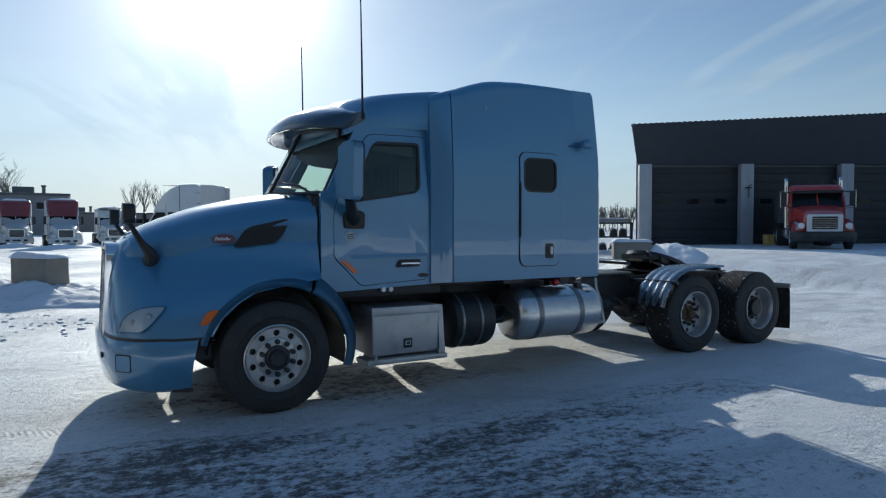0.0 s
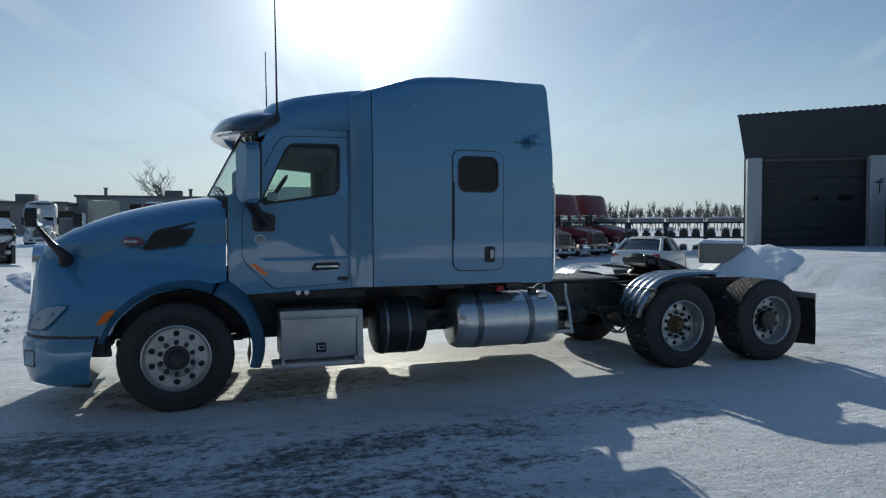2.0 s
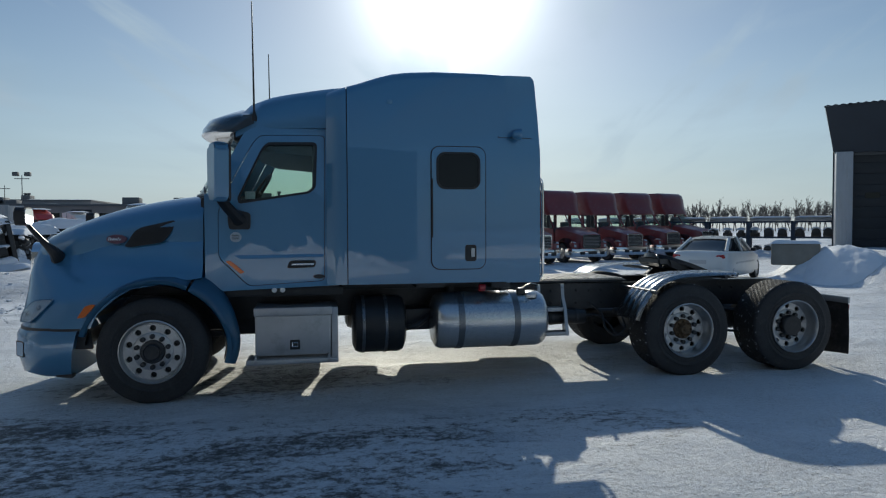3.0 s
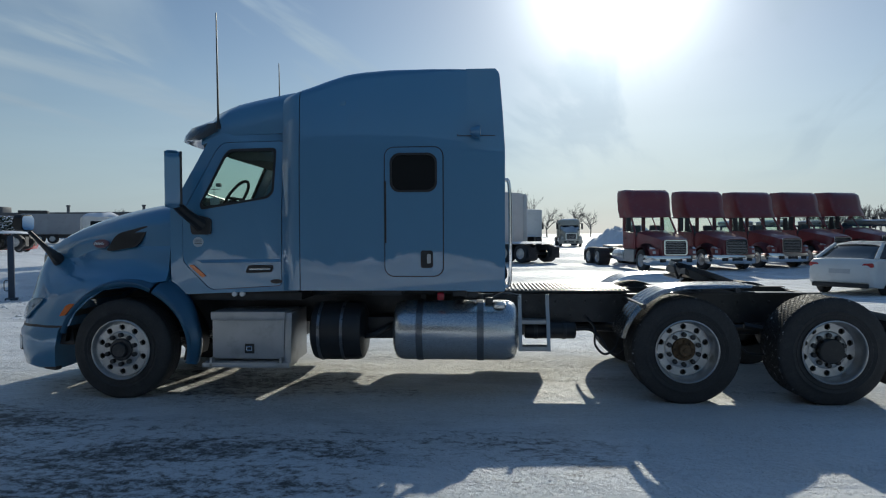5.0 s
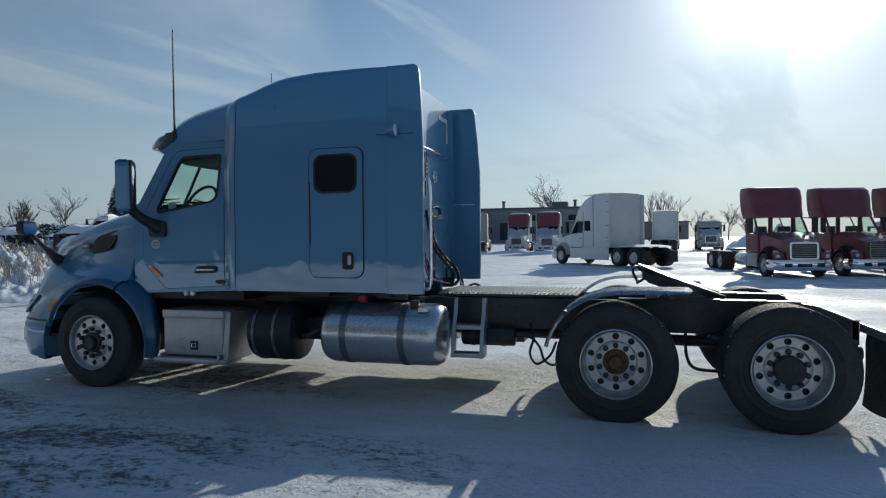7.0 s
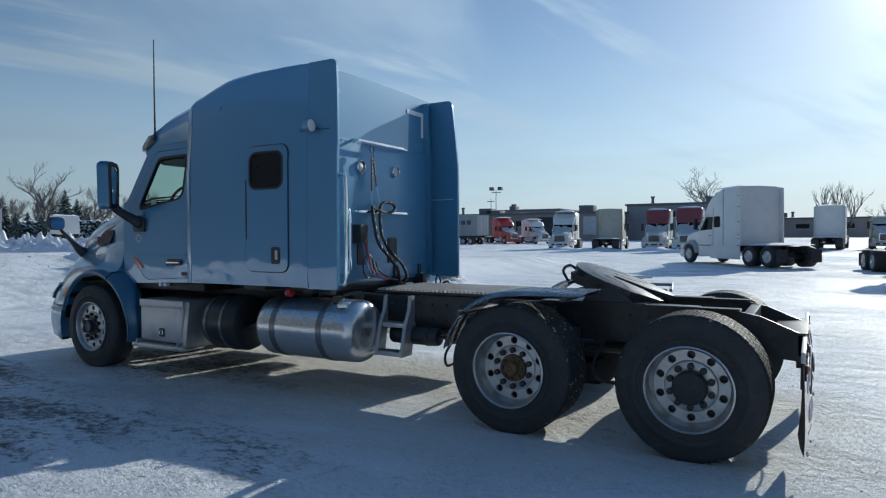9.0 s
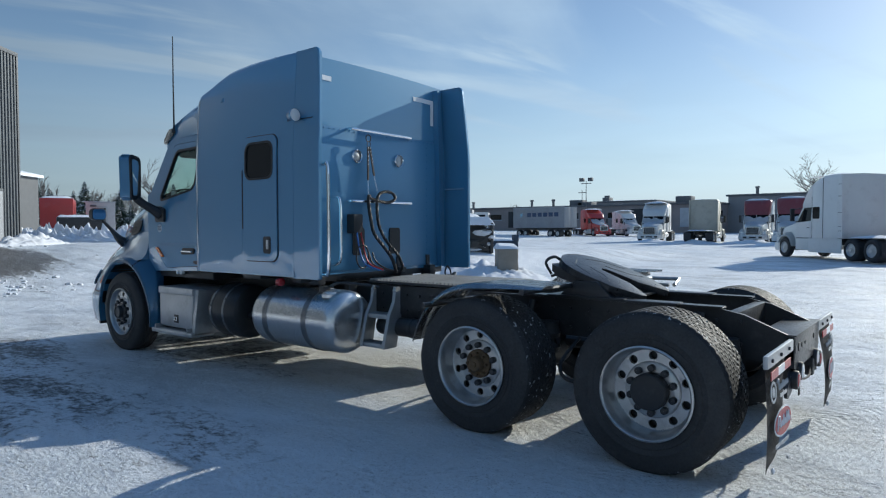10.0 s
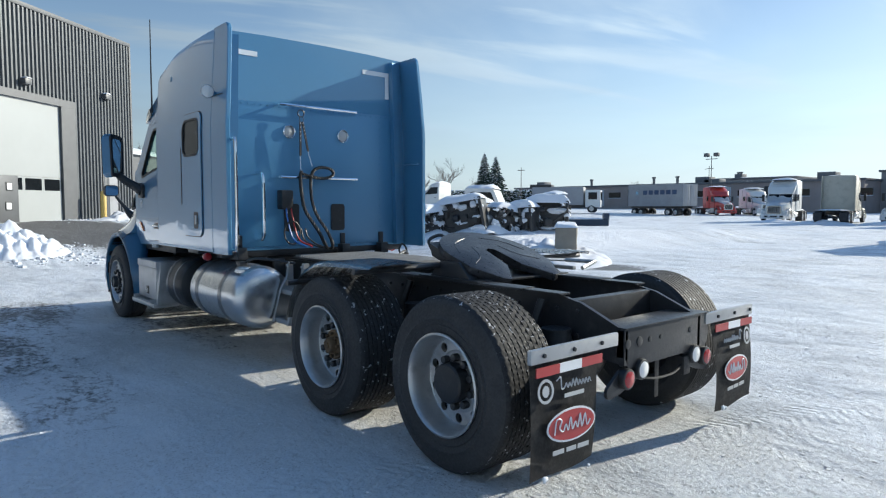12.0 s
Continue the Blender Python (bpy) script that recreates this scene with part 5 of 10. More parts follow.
        part("door_sticker", bm, M_STICKER, d)
        bm = bmesh.new()
        box(bm, 4.548, 4.562, side(s, HW + 0.012) - 0.006, side(s, HW + 0.012) + 0.006, 1.55, 2.15)
        part("hinge", bm, M_BLACK, d)
        # lower sill with rivets, fairing seam, lamp
        bm = bmesh.new()
        box(bm, 3.72, 5.36, side(s, HW + 0.003) - 0.003, side(s, HW + 0.003) + 0.003, 1.085, 1.125)
        part("sill", bm, M_BLUE, body)
        bm = bmesh.new()
        for k in range(27):
            x = 3.77 + k * 0.059
            drum(bm, (x, side(s, HW + 0.006), 1.105), 0.007, -0.004, 0.004, "y", 6, 0.002)
        for k in range(9):
            drum(bm, (4.52, side(s, HW + 0.002), 1.30 + k * 0.05), 0.005, -0.004, 0.004, "y", 6, 0.001)
        part("rivets", bm, M_BLUE, body)["kind"] = "stuff"
        bm = bmesh.new()
        box(bm, 5.255, 5.262, side(s, HW - 0.018) - 0.003, side(s, HW - 0.018) + 0.003, 2.58, 2.60)
        box(bm, 5.255, 5.62, side(s, HW - 0.017) - 0.003, side(s, HW - 0.017) + 0.003, 2.58, 2.587)
        part("panel_seam", bm, M_FRAME, body)
        bm = bmesh.new()
        drum(bm, (5.435, side(s, HW), 2.60), 0.022, -0.03, 0.035, "y", 10, 0.004)
        lathe(bm, [(0.001, -0.055), (0.035, -0.045), (0.052, -0.01), (0.060, 0.03), (0.060, 0.045)], (5.43, side(s, HW + 0.065), 2.61), "x", 20)
        lamp = part("side_lamp", bm, M_BLUE, truck, "round work lamp in a blue housing on the sleeper side")
        bm = bmesh.new()
        lathe(bm, [(0.001, 0.052), (0.03, 0.050), (0.058, 0.042)], (5.43, side(s, HW + 0.065), 2.61), "x", 20)
        part("lamp_lens", bm, M_WHITELENS, lamp)
    for s in (-1, 1):
        bm = box(bmesh.new(), 4.10, 4.16, side(s, HW - 0.055) - 0.02, side(s, HW - 0.055) + 0.02, 2.90, 2.95, 0.008)
        part("marker_lamp", bm, M_BLUE, truck, "small square lamp in a blue housing")
    # back wall fittings
    bx = 5.35
    bm = bmesh.new()
    box(bm, bx + 0.0, bx + 0.012, side(-1, 1.04), side(1, 1.04), 1.12, 2.585, 0.004)
    part("back_panel", bm, M_BLUEBACK, body, "riveted blue rear wall panel")
    bm = bmesh.new()
    for k in range(30):
        drum(bm, (bx + 0.014, side(-1, 1.02) + k * 0.07, 2.56), 0.008, -0.004, 0.004, "x", 6, 0.002)
    for k in range(16):
        drum(bm, (bx + 0.014, side(-1, 1.0), 1.3 + k * 0.08), 0.008, -0.004, 0.004, "x", 6, 0.002)
        drum(bm, (bx + 0.014, side(1, 0.78), 1.3 + k * 0.08), 0.008, -0.004, 0.004, "x", 6, 0.002)
    part("rear_rivets", bm, M_BLUE, body)["kind"] = "stuff"
    for z in (2.575, 1.835):
        bm = bmesh.new()
        y0, y1 = 6.20, 7.14
        tube(bm, curve_pts([(bx, y0, z), (bx + 0.07, y0 + 0.02, z), (bx + 0.085, y0 + 0.09, z), (bx + 0.085, y1 - 0.09, z), (bx + 0.07, y1 - 0.02, z), (bx, y1, z)], 5), 0.016, 8)
        part("hose_bar", bm, M_CHROME, truck, "bright cross bar on the rear wall")
    for y in (6.34, 6.99):
        bm = bmesh.new()
        lathe(bm, [(0.072, -0.01), (0.072, 0.02), (0.064, 0.028), (0.056, 0.02)], (bx + 0.012, y, 2.31), "x", 24)
        ring = part("rear_work_lamp", bm, M_CHROME, truck, "round recessed work lamp with a bright ring")
        bm = bmesh.new()
        lathe(bm, [(0.056, 0.012), (0.03, 0.020), (0.001, 0.022)], (bx + 0.012, y, 2.31), "x", 20)
        part("lamp_lens", bm, M_BOXMETAL, ring)
    for y in (6.92, 6.36):
        bm = bmesh.new()
        prism(bm, rounded(y - 0.085, y + 0.085, 1.27, 1.56, 0.03), lambda u, v, w: (bx + w, u, v), 0.0, 0.025)
        v = part("rear_vent", bm, M_BLACK, truck, "black slatted vent cover")
        for k in range(7):
            bm = bmesh.new()
            box(bm, bx + 0.024, bx + 0.03, y - 0.065, y + 0.065, 1.30 + k * 0.035, 1.312 + k * 0.035)
            part("vent_slat", bm, M_BLACK, v)
    for pts, nm in (([(5.66, 5.575, 2.15), (5.70, 5.59, 2.15), (5.755, 5.592, 2.11), (5.765, 5.592, 1.6), (5.76, 5.592, 1.17), (5.70, 5.59, 1.12), (5.66, 5.575, 1.12)], "grab_rail"), ([(bx, 5.98, 1.87), (bx + 0.07, 5.98, 1.87), (bx + 0.14, 5.985, 1.82), (bx + 0.15, 5.985, 1.5), (bx + 0.14, 5.985, 1.24), (bx + 0.05, 5.98, 1.19), (bx, 5.98, 1.19)], "grab_rail")):
        bm = bmesh.new()
        tube(bm, curve_pts(pts, 5), 0.017, 10)
        part(nm, bm, M_CHROME, truck, "bright bent grab rail")
    # reflective tape corners
    for y0, y1, z0, z1 in ((5.70, 6.01, 3.03, 3.08), (7.27, 7.63, 3.03, 3.08), (7.58, 7.63, 2.78, 3.03)):
        bm = bmesh.new()
        box(bm, bx + 0.002, bx + 0.006, y0, y1, z0, z1)
        part("reflective_tape", bm, M_TAPE, body, "white reflective tape")
    # air and power lines hung from the bars
    def twisted(pts, r, turns, name, label):
        """Three lines twisted round one another along a path."""
        path = [Vector(p) for p in curve_pts(pts, 10)]
        for k in range(3):
            bm = bmesh.new()
            out = []
            for i, p in enumerate(path):
                t = 2 * math.pi * (turns * i / len(path) + k / 3)
                d = (path[min(i + 1, len(path) - 1)] - path[max(i - 1, 0)]).normalized()
                a = d.cross(Vector((1, 0.2, 0.1))).normalized()
                out.append(p + r * (a * math.cos(t) + d.cross(a) * math.sin(t)))
            tube(bm, out, r * 0.85, 6)
            part(name, bm, M_CHARGE, truck, label)
    # ring, two rubber straps with hooks and short chains
    ry = 6.44
    bm = bmesh.new()
    tube(bm, [(bx + 0.095, ry + 0.036 * math.cos(t), 2.50 + 0.036 * math.sin(t)) for t in (2 * math.pi * k / 18 for k in range(19))], 0.006, 6)
    for dy in (-0.012, 0.014):
        tube(bm, curve_pts([(bx + 0.10, ry + dy, 2.465), (bx + 0.10, ry + dy * 1.8, 2.44), (bx + 0.10, ry + dy, 2.41)], 4), 0.004, 5)
    part("hanger_ring", bm, M_FRAME, truck)
    for y0, y1, z1, y2, z2 in ((ry - 0.012, ry - 0.014, 2.06, ry - 0.012, 1.90), (ry + 0.014, ry + 0.075, 2.11, ry + 0.125, 1.95)):
        bm = bmesh.new()
        prism(bm, [(y0 - 0.011, 2.41), (y0 + 0.011, 2.41), (y1 + 0.010, z1), (y1 - 0.010, z1)], lambda u, v, w: (bx + 0.095 + w, u, v), 0.0, 0.012)
        st = part("rubber_strap", bm, M_CHARGE, truck, "black rubber hanger strap")
        bm = bmesh.new()
        for k in range(5):
            f = k / 8 + 0.06
            y, z = y0 + (y1 - y0) * f, 2.41 + (z1 - 2.41) * f
            prism(bm, [(y - 0.007, z), (y + 0.006, z + 0.012), (y + 0.006, z + 0.018), (y - 0.007, z + 0.006)], lambda u, v, w: (bx + 0.107 + w, u, v), 0.0, 0.002)
        part("strap_mark", bm, M_TAPE, st, "pale slanted marks on the strap")
        bm = bmesh.new()
        for k in range(7):
            f = (k + 0.5) / 7
            c = Vector((bx + 0.10, y1 + (y2 - y1) * f, z1 + (z2 - z1) * f))
            h = 0.55 * math.hypot(y2 - y1, z2 - z1) / 7
            o = (0.004, 0) if k % 2 else (0, 0.004)
            tube(bm, [c + Vector((o[0] * math.cos(t), o[1] * math.cos(t), h * math.sin(t))) for t in (2 * math.pi * j / 8 for j in range(9))], 0.002, 4)
        part("chain", bm, M_CHROME, st, "short bright chain")
    # bundles of supply lines: one hangs straight, one is looped over the lower bar
    twisted([(bx + 0.11, ry - 0.010, 1.90), (bx + 0.12, ry - 0.03, 1.83), (bx + 0.15, ry - 0.035, 1.68), (bx + 0.19, ry - 0.02, 1.50), (bx + 0.29, ry + 0.02, 1.36), (bx + 0.36, ry + 0.06, 1.25), (bx + 0.36, ry + 0.11, 1.15), (bx + 0.33, ry + 0.16, 1.09)], 0.011, 9, "air_line", "black twisted supply line")
    twisted([(bx + 0.12, ry - 0.005, 1.87), (bx + 0.13, ry + 0.10, 1.845), (bx + 0.14, ry + 0.24, 1.83), (bx + 0.15, ry + 0.345, 1.87), (bx + 0.14, ry + 0.32, 1.93), (bx + 0.12, ry + 0.21, 1.945), (bx + 0.12, ry + 0.12, 1.90), (bx + 0.13, ry + 0.085, 1.78), (bx + 0.16, ry + 0.085, 1.58), (bx + 0.25, ry + 0.10, 1.42), (bx + 0.38, ry + 0.13, 1.28), (bx + 0.41, ry + 0.17, 1.16), (bx + 0.35, ry + 0.20, 1.09)], 0.010, 14, "looped_cable", "looped black cable bundle")
    for dy, dz in ((0.0, 0.0), (0.05, 0.02)):
        bm = bmesh.new()
        tube(bm, curve_pts([(bx + 0.12, ry - 0.03 + dy, 1.30), (bx + 0.16, ry - 0.01 + dy, 1.18 + dz), (bx + 0.24, ry + 0.08 + dy, 1.12), (bx + 0.36, ry + 0.22 + dy, 1.085)], 6), 0.008, 6)
        part("loose_line", bm, M_CHARGE, truck)
    bm = bmesh.new()
    tube(bm, curve_pts([(bx + 0.10, 6.30, 1.62), (bx + 0.12, 6.31, 1.45), (bx + 0.16, 6.36, 1.2), (bx + 0.3, 6.44, 1.12)], 6), 0.008, 6)
    part("red_air_line", bm, M_REDHOSE, truck, "red air line")
    bm = bmesh.new()
    tube(bm, curve_pts([(bx + 0.10, 6.26, 1.66), (bx + 0.12, 6.25, 1.45), (bx + 0.16, 6.30, 1.2), (bx + 0.3, 6.38, 1.12)], 6), 0.008, 6)
    part("blue_air_line", bm, M_STICKER, truck, "blue air line")
    bm = bmesh.new()
    tube(bm, [(bx + 0.14, 6.30 + 0.09 * math.cos(t), 1.26 + 0.12 * math.sin(t)) for t in (2 * math.pi * k / 20 for k in range(21))], 0.008, 6)
    part("spare_loop", bm, M_CHARGE, truck)
    bm = bmesh.new()
    box(bm, bx + 0.0, bx + 0.12, 6.20, 6.33, 1.50, 1.70, 0.015)
    part("connector_box", bm, M_BLACK, truck, "black connector box")
    for y in (5.78, 6.98, 7.5):
        bm = bmesh.new()
        box(bm, bx - 0.05, bx + 0.10, y - 0.05, y + 0.05, 1.0, 1.12, 0.01)
        box(bm, bx + 0.0, bx + 0.03, y - 0.03, y + 0.03, 1.10, 1.24, 0.01)
        part("mount_bracket", bm, M_FRAME, truck)


def side_gear(truck, s):
    """Tool box with step, canisters, fuel tank and the rear step, on one flank."""
    d0, d1 = 0.62, 1.17
    y0, y1 = sorted((side(s, d0), side(s, d1)))
    bm = bmesh.new()
    prism(bm, [(2.80, 0.40), (3.53, 0.40), (3.53, 0.86), (2.80, 0.86)], lambda u, v, w: (u, w, v), y0, y1, 0.012)
    bx = part("battery_box", bm, M_BOXMETAL, truck, "dull aluminium battery box")
    yo = side(s, d1)
    bm = bmesh.new()
    box(bm, 2.815, 3.515, yo - 0.006, yo + 0.006, 0.42, 0.785, 0.004)
    part("front_panel", bm, M_BOXMETAL, bx)
    bm = bmesh.new()
    box(bm, 2.79, 3.54, min(yo - s * 0.5, yo + s * 0.012), max(yo - s * 0.5, yo + s * 0.012), 0.79, 0.872, 0.008)
    part("lid", bm, M_BOXMETAL, bx)
    bm = bmesh.new()
    box(bm, 3.13, 3.23, yo - 0.012, yo + 0.012, 0.455, 0.555, 0.01)
    part("latch", bm, M_BLACK, bx, "black latch")
    bm = bmesh.new()
    tube(bm, [(3.155, yo + s * 0.018, 0.49), (3.205, yo + s * 0.018, 0.49), (3.205, yo + s * 0.018, 0.525), (3.155, yo + s * 0.018, 0.525), (3.155, yo + s * 0.018, 0.49)], 0.006, 5)
    part("latch_ring", bm, M_CHROME, bx)
    bm = bmesh.new()
    ya, yb = sorted((side(s, 0.95), side(s, 1.24)))
    box(bm, 2.72, 3.60, ya, yb, 0.325, 0.375, 0.012)
    stp = part("boarding_step", bm, M_BOXMETAL, truck, "ribbed metal boarding step")
    for k in range(22):
        bm = bmesh.new()
        box(bm, 2.745 + k * 0.039, 2.763 + k * 0.039, ya + 0.03, yb - 0.02, 0.374, 0.382)
        part("step_rib", bm, M_BOXMETAL, stp)
    for x in (2.80, 3.50):
        bm = bmesh.new()
        prism(bm, [(x, 0.33), (x + 0.02, 0.33), (x + 0.02, 0.42), (x, 0.42)], lambda u, v, w: (u, w, v), ya, yb)
        part("step_bracket", bm, M_BOXMETAL, stp)
    # side wall between the box and the canister
    bm = bmesh.new()
    prism(bm, [(side(s, 0.6), 0.36), (side(s, 1.2), 0.34), (side(s, 1.14), 0.86), (side(s, 0.6), 0.86)], lambda u, v, w: (w, u, v), 3.535, 3.60, 0.006)
    part("box_skirt", bm, M_BOXMETAL, truck)
    # lamps under the door
    for x in (2.98, 3.06):
        bm = bmesh.new()
        drum(bm, (x, side(s, 1.03), 1.035), 0.026, -0.02, 0.03, "y", 14, 0.006)
        part("step_lamp", bm, M_WHITELENS, truck, "small clear lamp")
    bm = bmesh.new()
    box(bm, 2.36, 3.66, *sorted((side(s, 0.45), side(s, 0.99))), 0.97, 1.055, 0.01)
    part("under_cab_rail", bm, M_BLACK, truck)
    # upright black canister with bands
    bm = bmesh.new()
    c = (4.03, side(s, 0.86), 0.645)
    lathe(bm, [(0.001, -0.27), (0.22, -0.27), (0.278, -0.245), (0.296, -0.2), (0.296, 0.2), (0.278, 0.245), (0.22, 0.27), (0.001, 0.27)], c, "x", 40)
    can = part("air_canister", bm, M_BLACK, truck, "black ribbed canister with dull metal bands")
    for x in (3.86, 4.09):
        bm = bmesh.new()
        lathe(bm, [(0.296, x - 4.03 - 0.016), (0.303, x - 4.03 - 0.014), (0.303, x - 4.03 + 0.014), (0.296, x - 4.03 + 0.016)], c, "x", 40)
        part("band", bm, M_STRAP, can)
    bm = bmesh.new()
    box(bm, 4.28, 4.62, *sorted((side(s, 0.45), side(s, 0.8))), 0.55, 0.78, 0.02)
    tube(bm, curve_pts([(4.30, side(s, 0.95), 0.60), (4.42, side(s, 1.0), 0.63), (4.55, side(s, 0.9), 0.70), (4.66, side(s, 0.7), 0.74)], 5), 0.03, 8)
    part("canister_pipe", bm, M_FRAME, truck)
    # fuel tank
    bm = bmesh.new()
    c = (5.22, side(s, 0.885), 0.66)
    L = 0.635
    lathe(bm, [(0.001, -L), (0.12, -L + 0.006), (0.22, -L + 0.018), (0.275, -L + 0.045), (0.297, -L + 0.09), (0.302, -L + 0.13), (0.302, L - 0.13), (0.297, L - 0.09), (0.275, L - 0.045), (0.22, L - 0.018), (0.12, L - 0.006), (0.001, L)], c, "x", 56)
    tank = part("fuel_tank", bm, M_TANK, truck, "brushed aluminium fuel tank", 50)
    for x in (4.87, 5.47):
        bm = bmesh.new()
        lathe(bm, [(0.301, x - 5.22 - 0.034), (0.308, x - 5.22 - 0.032), (0.308, x - 5.22 + 0.032), (0.301, x - 5.22 + 0.034)], c, "x", 56)
        part("strap", bm, M_STRAP, tank, "dark tank strap")
        bm = bmesh.new()
        box(bm, x - 0.03, x + 0.03, *sorted((side(s, 0.5), side(s, 0.62))), 0.66, 1.0, 0.01)
        part("tank_bracket", bm, M_FRAME, tank)
    bm = bmesh.new()
    lathe(bm, [(0.075, -0.03), (0.075, 0.002), (0.066, 0.008), (0.062, 0.022), (0.05, 0.028), (0.001, 0.028)], (5.66, side(s, 1.02), 0.93), "z", 24)
    part("filler_cap", bm, M_TANK, tank, "dull metal filler cap")
    bm = bmesh.new()
    box(bm, 5.52, 5.60, *sorted((side(s, 0.95), side(s, 1.03))), 0.93, 1.0, 0.01)
    tube(bm, curve_pts([(5.55, side(s, 0.98), 0.97), (5.70, side(s, 0.9), 1.03), (5.9, side(s, 0.6), 0.98)], 5), 0.014, 6)
    part("fuel_sender", bm, M_FRAME, tank)
    # red lamp under the sleeper
    bm = bmesh.new()
    drum(bm, (5.08, side(s, 1.15), 1.025), 0.040, -0.03, 0.04, "x", 18, 0.012)
    part("rear_marker", bm, M_REDLENS, truck, "red round marker lamp")
    if s > 0:
        # closed box behind the tank on the far side
        bm = bmesh.new()
        box(bm, 5.60, 6.36, side(s, 0.60), side(s, 1.17), 0.37, 0.93, 0.02)
        bx = part("tool_box", bm, M_FRAME, truck, "black steel box behind the fuel tank")
        bm = bmesh.new()
        box(bm, 5.63, 6.33, side(s, 1.171), side(s, 1.185), 0.42, 0.90, 0.006)
        part("box_lid", bm, M_FRAME, bx)
        return
    # step frame behind the tank: two splayed legs, two treads
    yo = side(s, 0.66)
    bm = bmesh.new()
    for x, out in ((5.868, 1), (6.182, -1)):
        gusset = soften([(0.605, 1.0), (0.655, 1.0), (0.675, 0.86), (0.745, 0.735), (0.825, 0.43), (0.66, 0.43), (0.605, 0.70)], 0.015)
        prism(bm, gusset, lambda u, v, w: (x + w, side(s, u), v), -0.005, 0.005)
        prism(bm, [(0.655, 1.0), (0.661, 1.0), (0.681, 0.86), (0.751, 0.735), (0.831, 0.43), (0.825, 0.43), (0.745, 0.735), (0.675, 0.86)], lambda u, v, w: (x + out * w, side(s, u), v), -0.005, 0.032)
        for z in (0.965, 0.875):
            drum(bm, (x + out * 0.014, side(s, 0.672), z), 0.011, min(0.0, s * 0.012), max(0.0, s * 0.012), "y", 8, 0.002)
    st = part("rear_step", bm, M_BOXMETAL, truck, "bare metal step frame behind the tank")
    for z in (0.45, 0.715):
        bm = bmesh.new()
        of = s * 0.16 * (1.0 - z) / 0.57
        box(bm, 5.862, 6.188, *sorted((yo + of - s * 0.0, yo + of - s * 0.15)), z - 0.02, z + 0.02, 0.004)
        for k in range(9):
            x = 5.875 + k * 0.036
            box(bm, x, x + 0.02, *sorted((yo + of - s * 0.01, yo + of - s * 0.14)), z + 0.02, z + 0.025)
        part("tread", bm, M_BOXMETAL, st)


def mirrors(truck, s):
    """Large door mirror on its arm, and the small one on the hood."""
    bm = bmesh.new()
    pts = soften([(-0.085, 1.92), (0.085, 1.90), (0.098, 2.40), (0.077, 2.44), (-0.064, 2.42), (-0.094, 2.36)], 0.04)
    cx, d = 2.52, 1.36
    # the head: glass faces backwards; u runs across the truck
    def put(u, v, w):
        t = radians(28)
        a, b = w * math.cos(t) + u * math.sin(t), -w * math.sin(t) + u * math.cos(t)
        return (cx + a, side(s, d + b), v)
    prism(bm, pts, put, -0.085, 0.05, 0.03)
    head = part("mirror_head", bm, M_BLUE, truck, "tall blue door mirror housing", 50)
    bm = bmesh.new()
    ring_panel(bm, [(u * 1.02, (v - 2.17) * 1.01 + 2.17) for u, v in pts], [(u * 0.72, (v - 2.17) * 0.82 + 2.17) for u, v in pts], lambda u, v, w: put(u, v, 0.05 + w), 0.022, 30)
    part("mirror_surround", bm, M_BLACK, head)
    bm = bmesh.new()
    prism(bm, [(u * 0.74, (v - 2.17) * 0.84 + 2.17) for u, v in pts], lambda u, v, w: put(u, v, w + 0.03 * (v - 2.17)), 0.056, 0.062)
    part("mirror_glass", bm, M_MIRROR, head)
    bm = bmesh.new()
    tube(bm, curve_pts([(2.52, side(s, 1.30), 1.93), (2.56, side(s, 1.23), 1.86), (2.62, side(s, 1.12), 1.78), (2.66, side(s, 1.06), 1.73)], 4), [0.05, 0.05, 0.05, 0.05, 0.05, 0.052, 0.054, 0.056, 0.06, 0.064, 0.068, 0.07, 0.07], 10)
    prism(bm, soften([(2.56, 1.64), (2.76, 1.64), (2.765, 1.80), (2.62, 1.84), (2.545, 1.78)], 0.03), lambda u, v, w: (u, side(s, 1.05 + w), v), -0.01, 0.04, 0.008)
    part("mirror_arm", bm, M_BLACK, truck, "black mirror arm and foot")
    # hood mirror
    bm = bmesh.new()
    base = Vector((0.90, side(s, 0.705), 1.375))
    tip = Vector((0.72, side(s, 0.90), 1.685))
    tube(bm, curve_pts([base + Vector((0, -s * 0.05, -0.03)), base + Vector((-0.01, s * 0.05, 0.05)), base.lerp(tip, 0.5), tip], 4), [0.07, 0.07, 0.066, 0.06, 0.052, 0.046, 0.04, 0.034, 0.03, 0.026, 0.024, 0.022, 0.02], 10)
    part("hood_mirror_arm", bm, M_BLACK, truck, "black curved hood mirror arm")
    bm = bmesh.new()
    prism(bm, rounded(-0.10, 0.10, -0.085, 0.085, 0.05), lambda u, v, w: (tip.x + 0.01 + w, tip.y + s * 0.06 + u, tip.z + 0.085 + v), -0.07, 0.02, 0.012)
    hm = part("hood_mirror", bm, M_BLACK, truck, "small black hood mirror", 50)
    bm = bmesh.new()
    prism(bm, rounded(-0.088, 0.088, -0.073, 0.073, 0.04), lambda u, v, w: (tip.x + 0.01 + w, tip.y + s * 0.06 + u, tip.z + 0.085 + v), 0.021, 0.026)
    part("mirror_glass", bm, M_MIRROR, hm)


FLAP = {-1: 0.66, 1: 0.60}  # inner edge of each mud flap


